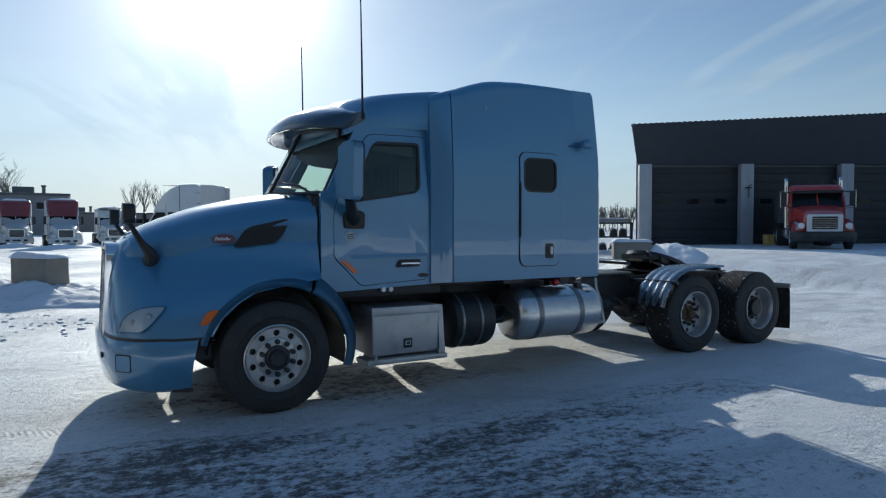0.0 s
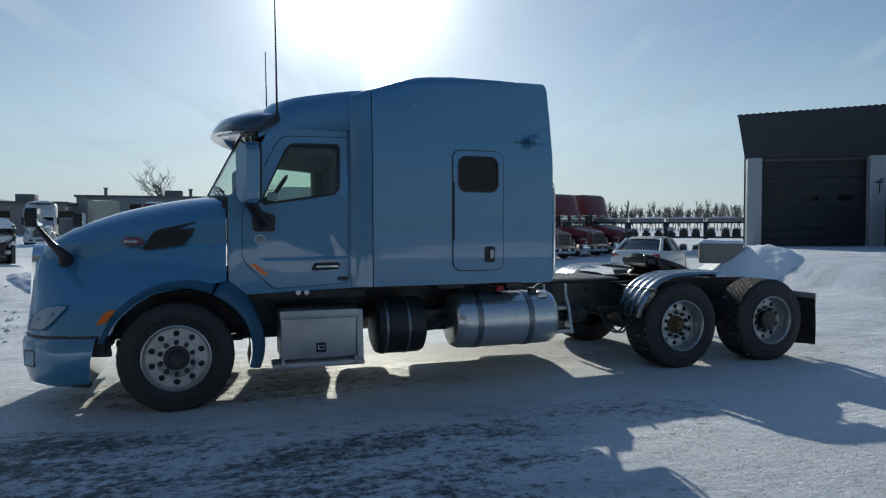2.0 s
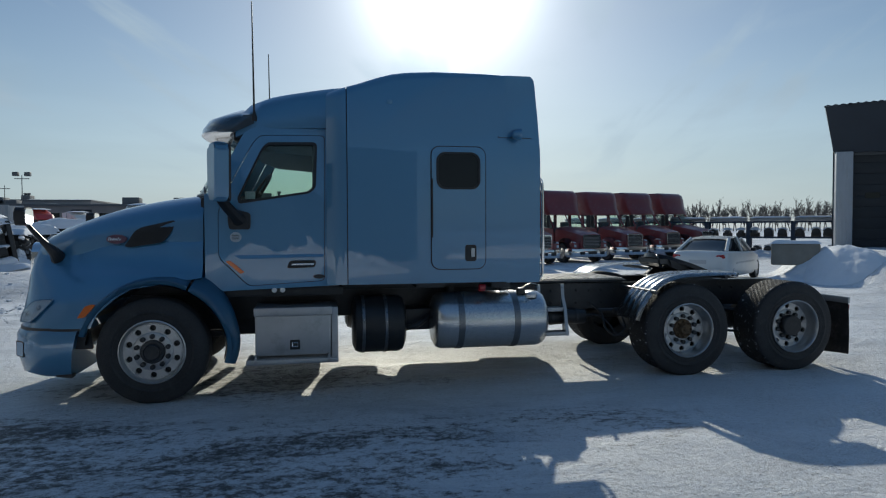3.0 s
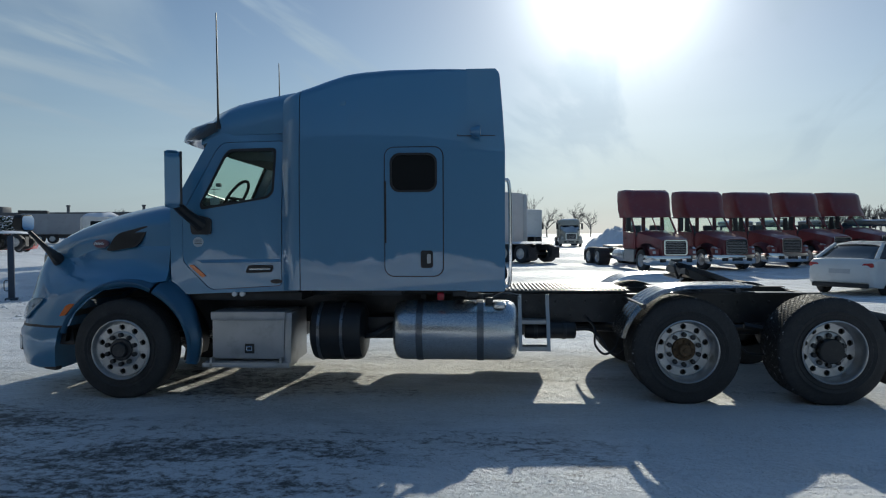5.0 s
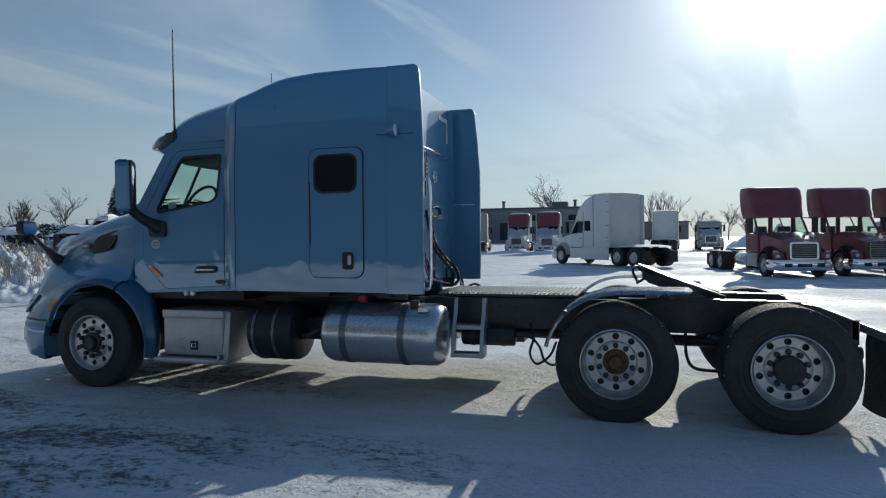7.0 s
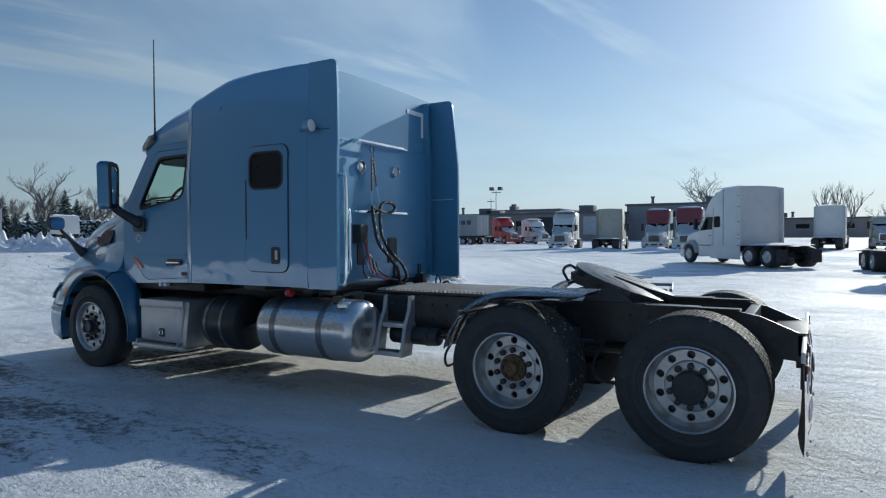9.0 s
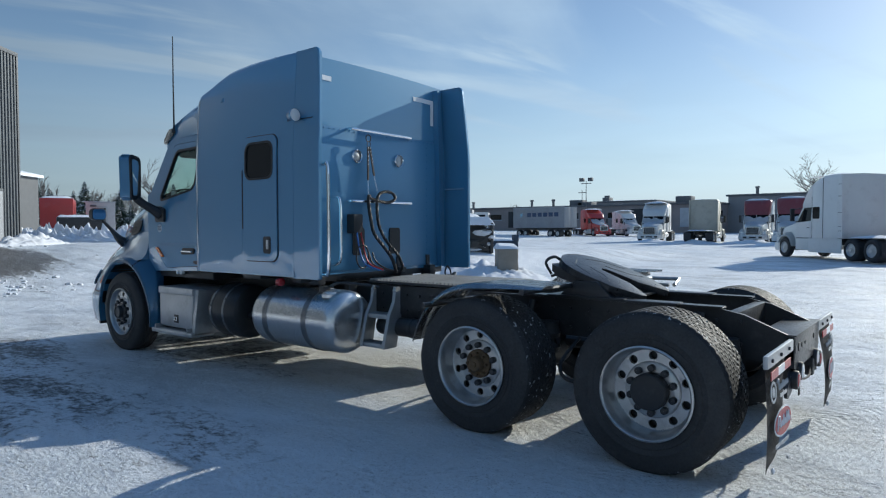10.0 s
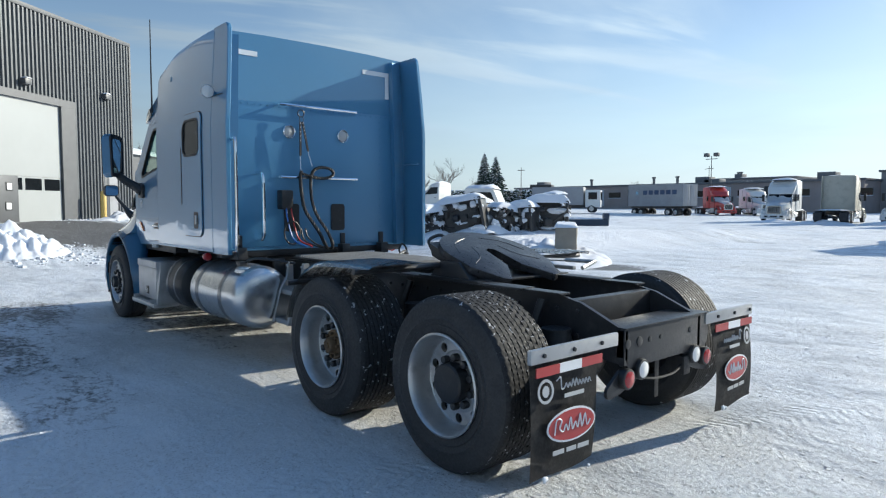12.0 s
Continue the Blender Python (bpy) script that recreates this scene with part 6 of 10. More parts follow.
def chassis(truck):
    for s in (-1, 1):
        bm = bmesh.new()
        prism(bm, [(0.75, 0.55), (0.75, 0.80), (1.3, 0.95), (5.5, 0.985), (9.0, 0.985), (9.18, 0.95), (9.49, 0.82), (9.49, 0.62), (8.95, 0.68), (2.0, 0.68)], lambda u, v, w: (u, side(s, 0.40 + w), v), 0.0, 0.03)
        rail = part("frame_rail", bm, M_FRAME, truck, "black steel frame rail")
        bm = bmesh.new()
        for x in np.arange(5.8, 9.3, 0.16):
            for z in (0.75, 0.9):
                drum(bm, (x, side(s, 0.435), z), 0.014, -0.012, 0.012, "y", 6, 0.003)
        part("frame_bolts", bm, M_FRAME, rail)["kind"] = "stuff"
        bm = bmesh.new()
        box(bm, 8.35, 9.05, *sorted((side(s, 0.37), side(s, 0.47))), 0.986, 0.998)
        part("rail_top_plate", bm, M_FRAME, rail)
    for x in (5.75, 6.9, 8.1, 9.1):
        bm = bmesh.new()
        box(bm, x - 0.04, x + 0.04, side(-1, 0.40), side(1, 0.40), 0.70, 0.96, 0.008)
        part("cross_member", bm, M_FRAME, truck)
    # closing cross member with its lamps
    bm = bmesh.new()
    prism(bm, [(-0.43, 0.66), (-0.39, 0.60), (0.50, 0.60), (0.54, 0.66), (0.54, 0.83), (-0.43, 0.83)], lambda u, v, w: (w, CY + u, v), 9.43, 9.49, 0.008)
    end = part("rear_cross_member", bm, M_FRAME, truck, "black rear cross member with bolt holes")
    for u, r in ((-0.40, 0.028), (-0.28, 0.03), (-0.17, 0.018), (-0.05, 0.014), (0.3, 0.02)):
        bm = bmesh.new()
        drum(bm, (9.49, CY + u, 0.745), r, -0.004, 0.004, "x", 14, 0.001)
        part("bolt_hole", bm, M_BLACK, end)
    bm = bmesh.new()
    box(bm, 9.27, 9.50, side(-1, 0.43), side(1, 0.53), 0.831, 0.839, 0.002)
    part("top_flange", bm, M_FRAME, end)
    for s in (-1, 1):
        for d, m, nm, z in ((0.49 if s > 0 else 0.41, M_REDLENS, "red tail lamp", 0.545), (0.345 if s > 0 else 0.265, M_WHITELENS, "clear reversing lamp", 0.58)):
            bm = bmesh.new()
            drum(bm, (9.50, side(s, d), z), 0.062, -0.04, 0.015, "x", 24, 0.01)
            body = part("tail_lamp", bm, M_BLACK, truck, nm)
            bm = bmesh.new()
            lathe(bm, [(0.050, 0.014), (0.040, 0.019), (0.001, 0.022)], (9.50, side(s, d), z), "x", 24)
            part("lens", bm, m, body)
        bm = bmesh.new()
        prism(bm, soften([(0.24, 0.62), (0.44, 0.60), (0.58, 0.50), (0.56, 0.44), (0.44, 0.46), (0.28, 0.52)], 0.03), lambda u, v, w: (w, side(s, u), v), 9.455, 9.475)
        part("lamp_bracket", bm, M_FRAME, truck)
        # mud flap and hanger
        bm = bmesh.new()
        box(bm, 9.468, 9.496, *sorted((side(s, 0.50), side(s, 1.235 if s < 0 else 1.19))), 0.752, 0.827, 0.008)
        hanger = part("flap_hanger", bm, M_BOXMETAL, truck, "bare metal mud flap hanger")
        bm = bmesh.new()
        n = 8
        rings = []
        for k in range(n + 1):
            v = k / n
            z = 0.752 - 0.605 * v
            bend = 0.03 * math.sin(v * 2.2) * (1 if s < 0 else 1.4)
            rings.append([(9.475 + bend - (0.07 * (1 - u) * v ** 0.6 if s < 0 else 0) + 0.012 * math.sin(3 * u + v * 2), side(s, FLAP[s] + 0.57 * u), z - 0.012 * math.sin(u * 5) * v) for u in [j / 6 for j in range(7)]])
        loft(bm, rings, False, False)
        bmesh.ops.solidify(bm, geom=bm.faces[:], thickness=0.010)
        flap = part("mud_flap", bm, M_FLAP, truck, "black rubber mud flap with pale print", 60)
        for k in range(3):
            bm = bmesh.new()
            dd0, dd1 = FLAP[s] + 0.01 + 0.18 * k, FLAP[s] + 0.19 + 0.18 * k
            box(bm, 9.504, 9.510, *sorted((side(s, dd0), side(s, dd1))), 0.688, 0.737)
            part("reflective_band", bm, M_TAPE if k == 1 else M_TAPERED, flap)
        for dd in (0.66, 0.9, 1.14):
            bm = bmesh.new()
            drum(bm, (9.497, side(s, dd), 0.79), 0.012, -0.004, 0.01, "x", 8, 0.003)
            part("hanger_bolt", bm, M_FRAME, hanger)

        def print_at(u, v, w):
            v2 = (0.752 - v) / 0.605
            bend = 0.03 * math.sin(v2 * 2.2) * (1 if s < 0 else 1.4)
            uu = (u - 0.60) / 0.625
            return (9.475 + bend + 0.012 * math.sin(3 * uu + v2 * 2) + 0.012 + w, side(s, FLAP[s] + 0.57 * uu), v)
        bm = bmesh.new()
        prism(bm, [(0.91 + 0.205 * math.cos(t), 0.41 + 0.088 * math.sin(t)) for t in (2 * math.pi * k / 36 for k in range(36))], print_at, 0.0, 0.003)
        part("oval_print", bm, M_TAPE, flap, "white oval outline")
        bm = bmesh.new()
        prism(bm, [(0.91 + 0.192 * math.cos(t), 0.41 + 0.077 * math.sin(t)) for t in (2 * math.pi * k / 36 for k in range(36))], print_at, 0.003, 0.005)
        part("oval_fill", bm, M_TAPERED, flap, "red oval")
        bm = bmesh.new()
        wave = curve_pts([(1.055, 0.375, 0), (1.04, 0.45, 0), (1.00, 0.445, 0), (1.015, 0.405, 0), (0.985, 0.385, 0), (0.965, 0.42, 0), (0.945, 0.385, 0), (0.925, 0.45, 0), (0.91, 0.385, 0), (0.885, 0.42, 0), (0.865, 0.385, 0), (0.845, 0.455, 0), (0.83, 0.385, 0), (0.80, 0.45, 0), (0.785, 0.385, 0), (0.755, 0.41, 0)], 4)
        tube(bm, [print_at(p.x, p.y, 0.005) for p in wave], 0.0045, 4)
        part("oval_mark", bm, M_TAPE, flap)
        # printed lines too small to read: short bars for words, a scribble for the script
        for a, b, z, h in ((0.97, 1.06, 0.268, 0.024), (0.87, 0.95, 0.268, 0.024), (0.76, 0.855, 0.268, 0.024), (0.80, 0.97, 0.556, 0.020)):
            bm = bmesh.new()
            prism(bm, [(a, z), (b, z), (b, z + h), (a, z + h)], print_at, 0.0, 0.003)
            part("print_bar", bm, M_PRINT, flap, "pale printed line")
        bm = bmesh.new()
        scrawl = [(1.03, 0.65, 0), (0.995, 0.665, 0), (0.99, 0.605, 0), (0.965, 0.61, 0)]
        for k in range(8):
            scrawl += [(0.95 - 0.03 * k, 0.64 if k in (2, 3) else 0.628, 0), (0.938 - 0.03 * k, 0.604, 0)]
        tube(bm, [print_at(p.x, p.y, 0.001) for p in curve_pts(scrawl, 3)], 0.0045, 4)
        part("script_print", bm, M_PRINT, flap, "pale script line")
        bm = bmesh.new()
        snow_lump(bm, print_at(1.12 if s < 0 else 0.70, 0.160, 0.006), (0.010, 0.022, 0.017), s + 3)
        snow_lump(bm, print_at(0.75, 0.152, 0.006), (0.008, 0.014, 0.011), s + 8)
        part("clinging_snow", bm, M_SNOW, flap, "bits of snow at the flap's foot", 60)
        bm = bmesh.new()
        ring_panel(bm, [(1.12 + 0.062 * math.cos(t), 0.61 + 0.062 * math.sin(t)) for t in (2 * math.pi * k / 24 for k in range(24))], [(1.12 + 0.048 * math.cos(t), 0.61 + 0.048 * math.sin(t)) for t in (2 * math.pi * k / 24 for k in range(24))], print_at, 0.004, 24)
        prism(bm, [(1.12 + 0.026 * math.cos(t), 0.61 + 0.03 * math.sin(t)) for t in (2 * math.pi * k / 12 for k in range(12))], print_at, 0.0, 0.004)
        part("round_mark", bm, M_PRINT, flap)
    # axles, springs, drive line
    for x in DRIVE_X:
        bm = bmesh.new()
        drum(bm, (x, CY, 0.51), 0.075, -0.95, 0.95, "y", 16, 0.01)
        lathe(bm, [(0.02, -0.24), (0.15, -0.2), (0.21, -0.06), (0.21, 0.06), (0.15, 0.2), (0.02, 0.24)], (x, CY + 0.02, 0.52), "y", 20)
        part("drive_axle", bm, M_FRAME, truck, "grimy drive axle with differential")
        for s in (-1, 1):
            bm = bmesh.new()
            lathe(bm, [(0.001, -0.13), (0.09, -0.13), (0.105, -0.09), (0.09, -0.04), (0.105, 0.02), (0.09, 0.07), (0.09, 0.11), (0.001, 0.11)], (x + 0.30, side(s, 0.55), 0.69), "z", 20)
            part("air_spring", bm, M_CHARGE, truck)
            bm = bmesh.new()
            tube(bm, curve_pts([(x - 0.55, side(s, 0.50), 0.66), (x - 0.2, side(s, 0.52), 0.60), (x + 0.15, side(s, 0.54), 0.58), (x + 0.40, side(s, 0.56), 0.66)], 4), 0.035, 6)
            part("spring_beam", bm, M_FRAME, truck)
            bm = bmesh.new()
            drum(bm, (x - 0.26, side(s, 0.66), 0.60), 0.085, -0.1, 0.1, "x", 16, 0.02)
            part("brake_chamber", bm, M_FRAME, truck)
            bm = bmesh.new()
            tube(bm, [(x + 0.12, side(s, 0.47), 0.95), (x + 0.05, side(s, 0.62), 0.46)], 0.03, 8)
            part("shock_absorber", bm, M_BLACK, truck)
    bm = bmesh.new()
    tube(bm, [(3.4, CY, 0.72), (5.4, CY, 0.62), (7.2, CY, 0.56), (8.6, CY, 0.54)], 0.055, 12)
    part("drive_shaft", bm, M_FRAME, truck)
    for pts, r in (([(8.04, 0.6, 0.70), (8.03, 0.88, 0.55), (8.09, 0.92, 0.45), (8.28, 0.88, 0.42)], 0.014),):
        bm = bmesh.new()
        tube(bm, curve_pts([(x, side(-1, d), z) for x, d, z in pts], 6), r, 6)
        part("brake_hose", bm, M_CHARGE, truck, "looping black brake hose")
    bm = bmesh.new()
    tube(bm, curve_pts([(9.43, side(-1, 0.30), 0.60), (9.50, side(-1, 0.22), 0.52), (9.50, side(1, 0.1), 0.50), (9.44, side(1, 0.35), 0.56)], 6), 0.008, 5)
    box(bm, 9.41, 9.50, side(1, 0.22), side(1, 0.30), 0.46, 0.58, 0.008)
    box(bm, 9.455, 9.45, side(-1, 0.05), side(1, 0.0), 0.36, 0.60, 0.006)
    part("rear_wiring", bm, M_CHARGE, truck)
    # engine, steering axle and sump mass under the hood
    bm = bmesh.new()
    box(bm, 0.9, 2.5, side(-1, 0.36), side(1, 0.36), 0.55, 1.2, 0.06)
    box(bm, 2.4, 3.5, side(-1, 0.30), side(1, 0.30), 0.48, 1.0, 0.06)
    part("engine", bm, M_FRAME, truck, "dark engine and gearbox under the cab")
    bm = bmesh.new()
    drum(bm, (STEER_X, CY, 0.44), 0.06, -0.85, 0.85, "y", 12, 0.01)
    box(bm, STEER_X - 0.6, STEER_X + 0.6, side(-1, 0.46), side(-1, 0.38), 0.50, 0.56, 0.01)
    box(bm, STEER_X - 0.6, STEER_X + 0.6, side(1, 0.38), side(1, 0.46), 0.50, 0.56, 0.01)
    tube(bm, [(STEER_X + 0.25, side(-1, 0.8), 0.42), (STEER_X + 0.25, side(1, 0.8), 0.42)], 0.025, 6)
    part("steer_axle", bm, M_FRAME, truck)
    for x0, x1, d, z in ((3.60, 5.30, 0.60, 0.985), (4.4, 4.7, 1.1, 1.03), (5.2, 5.34, 1.1, 1.02)):
        part("sleeper_mount", new_box(x0, x1, side(-1, d), side(1, d), z, 1.085, bevel=0.01), M_FRAME, truck)
    # air reservoir behind the step, with its lines
    bm = drum(bmesh.new(), (0, side(-1, 0.60), 0.615), 0.088, 5.93, 6.47, "x", 20, 0.025)
    tank = part("air_reservoir", bm, M_BLACK, truck, "black air reservoir under the frame rail")
    for x in (6.05, 6.35):
        bm = bmesh.new()
        lathe(bm, [(0.087, x - 0.02), (0.094, x - 0.018), (0.094, x + 0.018), (0.087, x + 0.02)], (0, side(-1, 0.60), 0.615), "x", 20)
        part("reservoir_strap", bm, M_FRAME, tank)
    for pts in ([(6.47, 0.60, 0.62), (6.62, 0.62, 0.62), (6.72, 0.70, 0.54), (6.77, 0.78, 0.44), (6.86, 0.82, 0.40), (6.95, 0.80, 0.46)], [(6.60, 0.52, 0.74), (6.66, 0.66, 0.64), (6.64, 0.80, 0.50), (6.72, 0.90, 0.42), (6.84, 0.88, 0.50), (6.88, 0.74, 0.60)]):
        bm = bmesh.new()
        tube(bm, curve_pts([(x, side(-1, d), z) for x, d, z in pts], 6), 0.012, 6)
        part("air_line", bm, M_CHARGE, truck, "looping black air line")
    # tow hook hanging from the far wing
    bm = bmesh.new()
    tube(bm, curve_pts([(5.50, side(1, 1.00), 1.10), (5.50, side(1, 0.96), 1.03), (5.50, side(1, 1.00), 0.96), (5.50, side(1, 1.07), 0.97), (5.50, side(1, 1.06), 1.05), (5.50, side(1, 1.00), 1.10)], 5), 0.011, 6)
    part("hanging_hook", bm, M_BLACK, truck, "black steel hook ring")
    # deck plates between the rails
    bm = bmesh.new()
    box(bm, 5.62, 7.06, side(-1, 0.47), side(1, 0.47), 1.0, 1.025, 0.004)
    deck = part("deck_plate", bm, M_FRAME, truck, "worn ribbed deck plate behind the sleeper")
    for k in range(31):
        x = 5.64 + k * 0.0455
        bm = bmesh.new()
        box(bm, x, x + 0.016, side(-1, 0.455), side(1, 0.455), 1.025, 1.042)
        part("deck_rib", bm, M_DECK, deck)
    # quarter fenders over the front drive axle
    for s in (-1, 1):
        bm = bmesh.new()
        rings = []
        cx, cz, r = DRIVE_X[0], 0.50, 0.62
        path = [(cx + r * math.cos(radians(a)), cz + r * math.sin(radians(a))) for a in range(168, 91, -7)] + [(cx + 0.02, cz + r + 0.005), (cx + 0.3, cz + r + 0.012), (cx + 0.62, cz + r + 0.012)]
        for x, z in path:
            ring = []
            for j in range(25):
                u = j / 24
                bulge = (0.009 if j % 6 in (2, 3, 4) and 2 <= j < 23 else 0.0) - (0.03 if j == 24 else 0.0)
                nx, nz = x - cx, z - cz
                ln = math.hypot(nx, nz)
                k = bulge / ln
                ring.append((x + nx * k, side(s, 0.70 + 0.49 * u), z + nz * k))
            rings.append(ring)
        loft(bm, rings, False, False)
        bmesh.ops.solidify(bm, geom=bm.faces[:], thickness=0.006)
        qf = part("quarter_fender", bm, M_FENDER, truck, "polished quarter fender with pressed ribs", 40)
        for bx, bz, reach in ((cx - 0.42, 0.94, 1.26), (cx + 0.46, 1.09, 1.22)):
            bm = bmesh.new()
            tube(bm, [(bx, side(s, 0.45), bz), (bx, side(s, reach), bz)], 0.023, 8)
            part("fender_bracket", bm, M_FRAME, qf)


def fifth_wheel(truck):
    """Tilted coupling plate on its pedestals."""
    tilt = radians(20.5)
    cx, cz = 8.02, 1.155

    def put(u, v, w):
        return (cx + u * math.cos(tilt) + w * math.sin(tilt), CY + v, cz - u * math.sin(tilt) + w * math.cos(tilt))
    outline = []
    for k in range(19):
        t = radians(90 + 180 * k / 18)
        outline.append((-0.02 + 0.40 * math.cos(t), 0.455 * math.sin(t)))
    outline += [(0.20, -0.44), (0.42, -0.30), (0.44, -0.24), (0.22, -0.075), (-0.06, -0.055), (-0.09, 0.0), (-0.06, 0.055), (0.22, 0.075), (0.44, 0.24), (0.42, 0.30), (0.20, 0.44)]
    bm = bmesh.new()
    prism(bm, outline, put, -0.035, 0.02, 0.006)
    plate = part("fifth_wheel_plate", bm, M_GREASE, truck, "greasy tilted coupling plate with a throat", 40)
    bm = bmesh.new()
    for a in (-0.36, 0.36):
        prism(bm, [(-0.28, -0.11), (0.30, -0.09), (0.34, -0.03), (-0.34, -0.03)], lambda u, v, w: put(u, a + w, v), -0.025, 0.025)
    prism(bm, [(-0.34, -0.09), (-0.26, -0.11), (-0.26, -0.03), (-0.36, -0.03)], lambda u, v, w: put(u, w, v), -0.36, 0.36)
    part("plate_skirt", bm, M_FRAME, plate)
    for a in (-0.16, 0.16):
        for way in ([put(-0.02, a * 2.2, 0.019), put(-0.20, a * 1.6, 0.019), put(-0.29, a * 0.5, 0.019)], [put(0.16, a * 2.2, 0.019), put(0.05, a * 1.3, 0.019), put(-0.12, a * 0.9, 0.019)]):
            part("grease_groove", tube(bmesh.new(), curve_pts(way, 5), 0.004, 5), M_GREASE, plate)
    for s in (-1, 1):
        bm = bmesh.new()
        prism(bm, [(7.78, 0.99), (8.26, 0.99), (8.12, 1.13), (7.92, 1.13)], lambda u, v, w: (u, side(s, 0.42) + w, v), -0.05, 0.05, 0.01)
        part("pedestal", bm, M_FRAME, truck)
    bm = bmesh.new()
    box(bm, 7.45, 8.75, side(-1, 0.50), side(-1, 0.36), 0.985, 1.004, 0.003)
    box(bm, 7.45, 8.75, side(1, 0.36), side(1, 0.50), 0.985, 1.004, 0.003)
    box(bm, 7.70, 8.35, side(-1, 0.5), side(1, 0.5), 0.995, 1.012, 0.003)
    part("slider_plate", bm, M_FRAME, truck)
    bm = bmesh.new()
    tube(bm, [put(-0.05, 0.2, -0.06), (8.1, CY + 0.78, 1.08)], 0.014, 6)
    tube(bm, [(8.1, CY + 0.78, 1.08), (8.3, CY + 0.92, 1.07), (8.32, CY + 0.72, 1.03)], 0.018, 6)
    box(bm, 8.02, 8.30, CY + 0.62, CY + 0.66, 1.02, 1.05, 0.004)
    part("release_handle", bm, M_BOXMETAL, truck, "steel release handle")
    bm = bmesh.new()
    tube(bm, curve_pts([(7.62, side(-1, 0.28), 1.16), (7.58, side(-1, 0.30), 1.26), (7.62, side(-1, 0.20), 1.30), (7.70, side(-1, 0.16), 1.20), (7.62, side(-1, 0.28), 1.14)], 5), 0.013, 6)
    part("lock_loop", bm, M_FRAME, truck)


def blue_truck():
    truck = thing("semi_truck", "blue sleeper tractor unit parked on packed snow, no trailer", "truck", (-0.28, 0.17, 0))
    nose(truck)
    for s in (-1, 1):
        front_fender(truck, s)
        wheel(truck, "steer_wheel", STEER_X, 0.490, s, 1.195, 0.505, 0.29, False)
        wheel(truck, "drive_wheel", DRIVE_X[0], 0.505, s, 1.205, 0.515, 0.44, True, True)
        wheel(truck, "drive_wheel", DRIVE_X[1], 0.505, s, 1.205, 0.515, 0.44, True, False)
        side_gear(truck, s)
        mirrors(truck, s)
    cab(truck)
    sleeper(truck)
    chassis(truck)
    fifth_wheel(truck)
    # whips and horn
    for s, foot, top in ((-1, (2.80, side(-1, 0.955), 2.74), 3.90), (1, (2.83, side(1, 1.0), 2.72), 3.90)):
        bm = bmesh.new()
        tube(bm, [foot, (foot[0] - 0.005, foot[1], (foot[2] + top) / 2), (foot[0] - 0.012, foot[1] + 0.005, top)], [0.012, 0.009, 0.006], 6)
        whip = part("antenna", bm, M_BLACK, truck, "thin black whip aerial")
        bm = bmesh.new()
        lathe(bm, [(0.001, -0.02), (0.026, -0.02), (0.028, 0.02), (0.016, 0.05), (0.010, 0.09), (0.001, 0.10)], foot, "z", 14)
        part("antenna_foot", bm, M_BLACK, whip)
    bm = bmesh.new()
    tube(bm, [(3.52, CY - 0.2, 3.03), (3.46, CY - 0.2, 3.12)], 0.008, 5)
    part("roof_stub", bm, M_BLACK, truck)


M_WINDOW = material("dark_window", (0.010, 0.012, 0.014), 0.06, 0.0, 0.1, bump=0.0)
M_WINDOW.node_tree.nodes["Principled BSDF"].inputs["Specular IOR Level"].default_value = 0.3
M_LAMPBOWL = material("pale_lamp_bowl", (0.70, 0.72, 0.73), 0.35, 0.0, 0.1, bump=0.0, coat=0.5)
M_FENDER = material("scuffed_polished_metal", (0.62, 0.63, 0.64), 0.2, 1.0, 0.1, 4, 50, 0.02, dirt=(0.12, 0.12, 0.12), dirt_amount=0.3)
M_VISOR = material("smoked_visor", (0.022, 0.045, 0.07), 0.12, 0.0, 0.05, bump=0.0, coat=1.0)
M_DECAL = material("faded_sticker", (0.42, 0.50, 0.56), 0.4, bump=0.0)
M_STICKER = material("blue_plastic", (0.03, 0.14, 0.45), 0.4)
M_REDHOSE = material("red_rubber", (0.45, 0.03, 0.03), 0.5)
M_PRINT = material("pale_print", (0.50, 0.51, 0.52), 0.5, bump=0.01)
blue_truck()

# ---------- the yard round it ----------
M_DARKWALL = material("dark_blue_grey_cladding", (0.035, 0.042, 0.055), 0.55, 0.1, 0.12, 1.2, 30, 0.05)
M_PALEPOST = material("pale_metal_trim", (0.42, 0.44, 0.47), 0.5, 0.2, 0.1, 1.5, 30, 0.03)
M_DOORDARK = material("dark_roller_door", (0.028, 0.030, 0.034), 0.6, 0.1, 0.15, 1.2, 30, 0.05)
M_GREYCLAD = material("grey_ribbed_cladding", (0.095, 0.105, 0.115), 0.5, 0.3, 0.08, 0.7, 25, 0.03)
M_GREYTRIM = material("dark_grey_trim", (0.115, 0.12, 0.128), 0.5, 0.3, 0.1)
M_WHITEDOOR = material("white_sectional_door", (0.38, 0.40, 0.40), 0.5, 0.0, 0.05, 0.8, 20, 0.03)
M_YELLOW = material("yellow_paint", (0.72, 0.50, 0.15), 0.5, 0.0, 0.15, 3, 30, 0.05, dirt=(0.2, 0.15, 0.08), dirt_amount=0.2)
M_CONCRETE = material("rough_concrete", (0.29, 0.262, 0.22), 0.85, 0.0, 0.2, 2, 25, 0.25)
M_REDPAINT = material("dark_red_truck_paint", (0.22, 0.046, 0.052), 0.4, 0.1, 0.1, 1, 40, 0.01, coat=0.4, dirt=(0.20, 0.17, 0.16), dirt_amount=0.35)
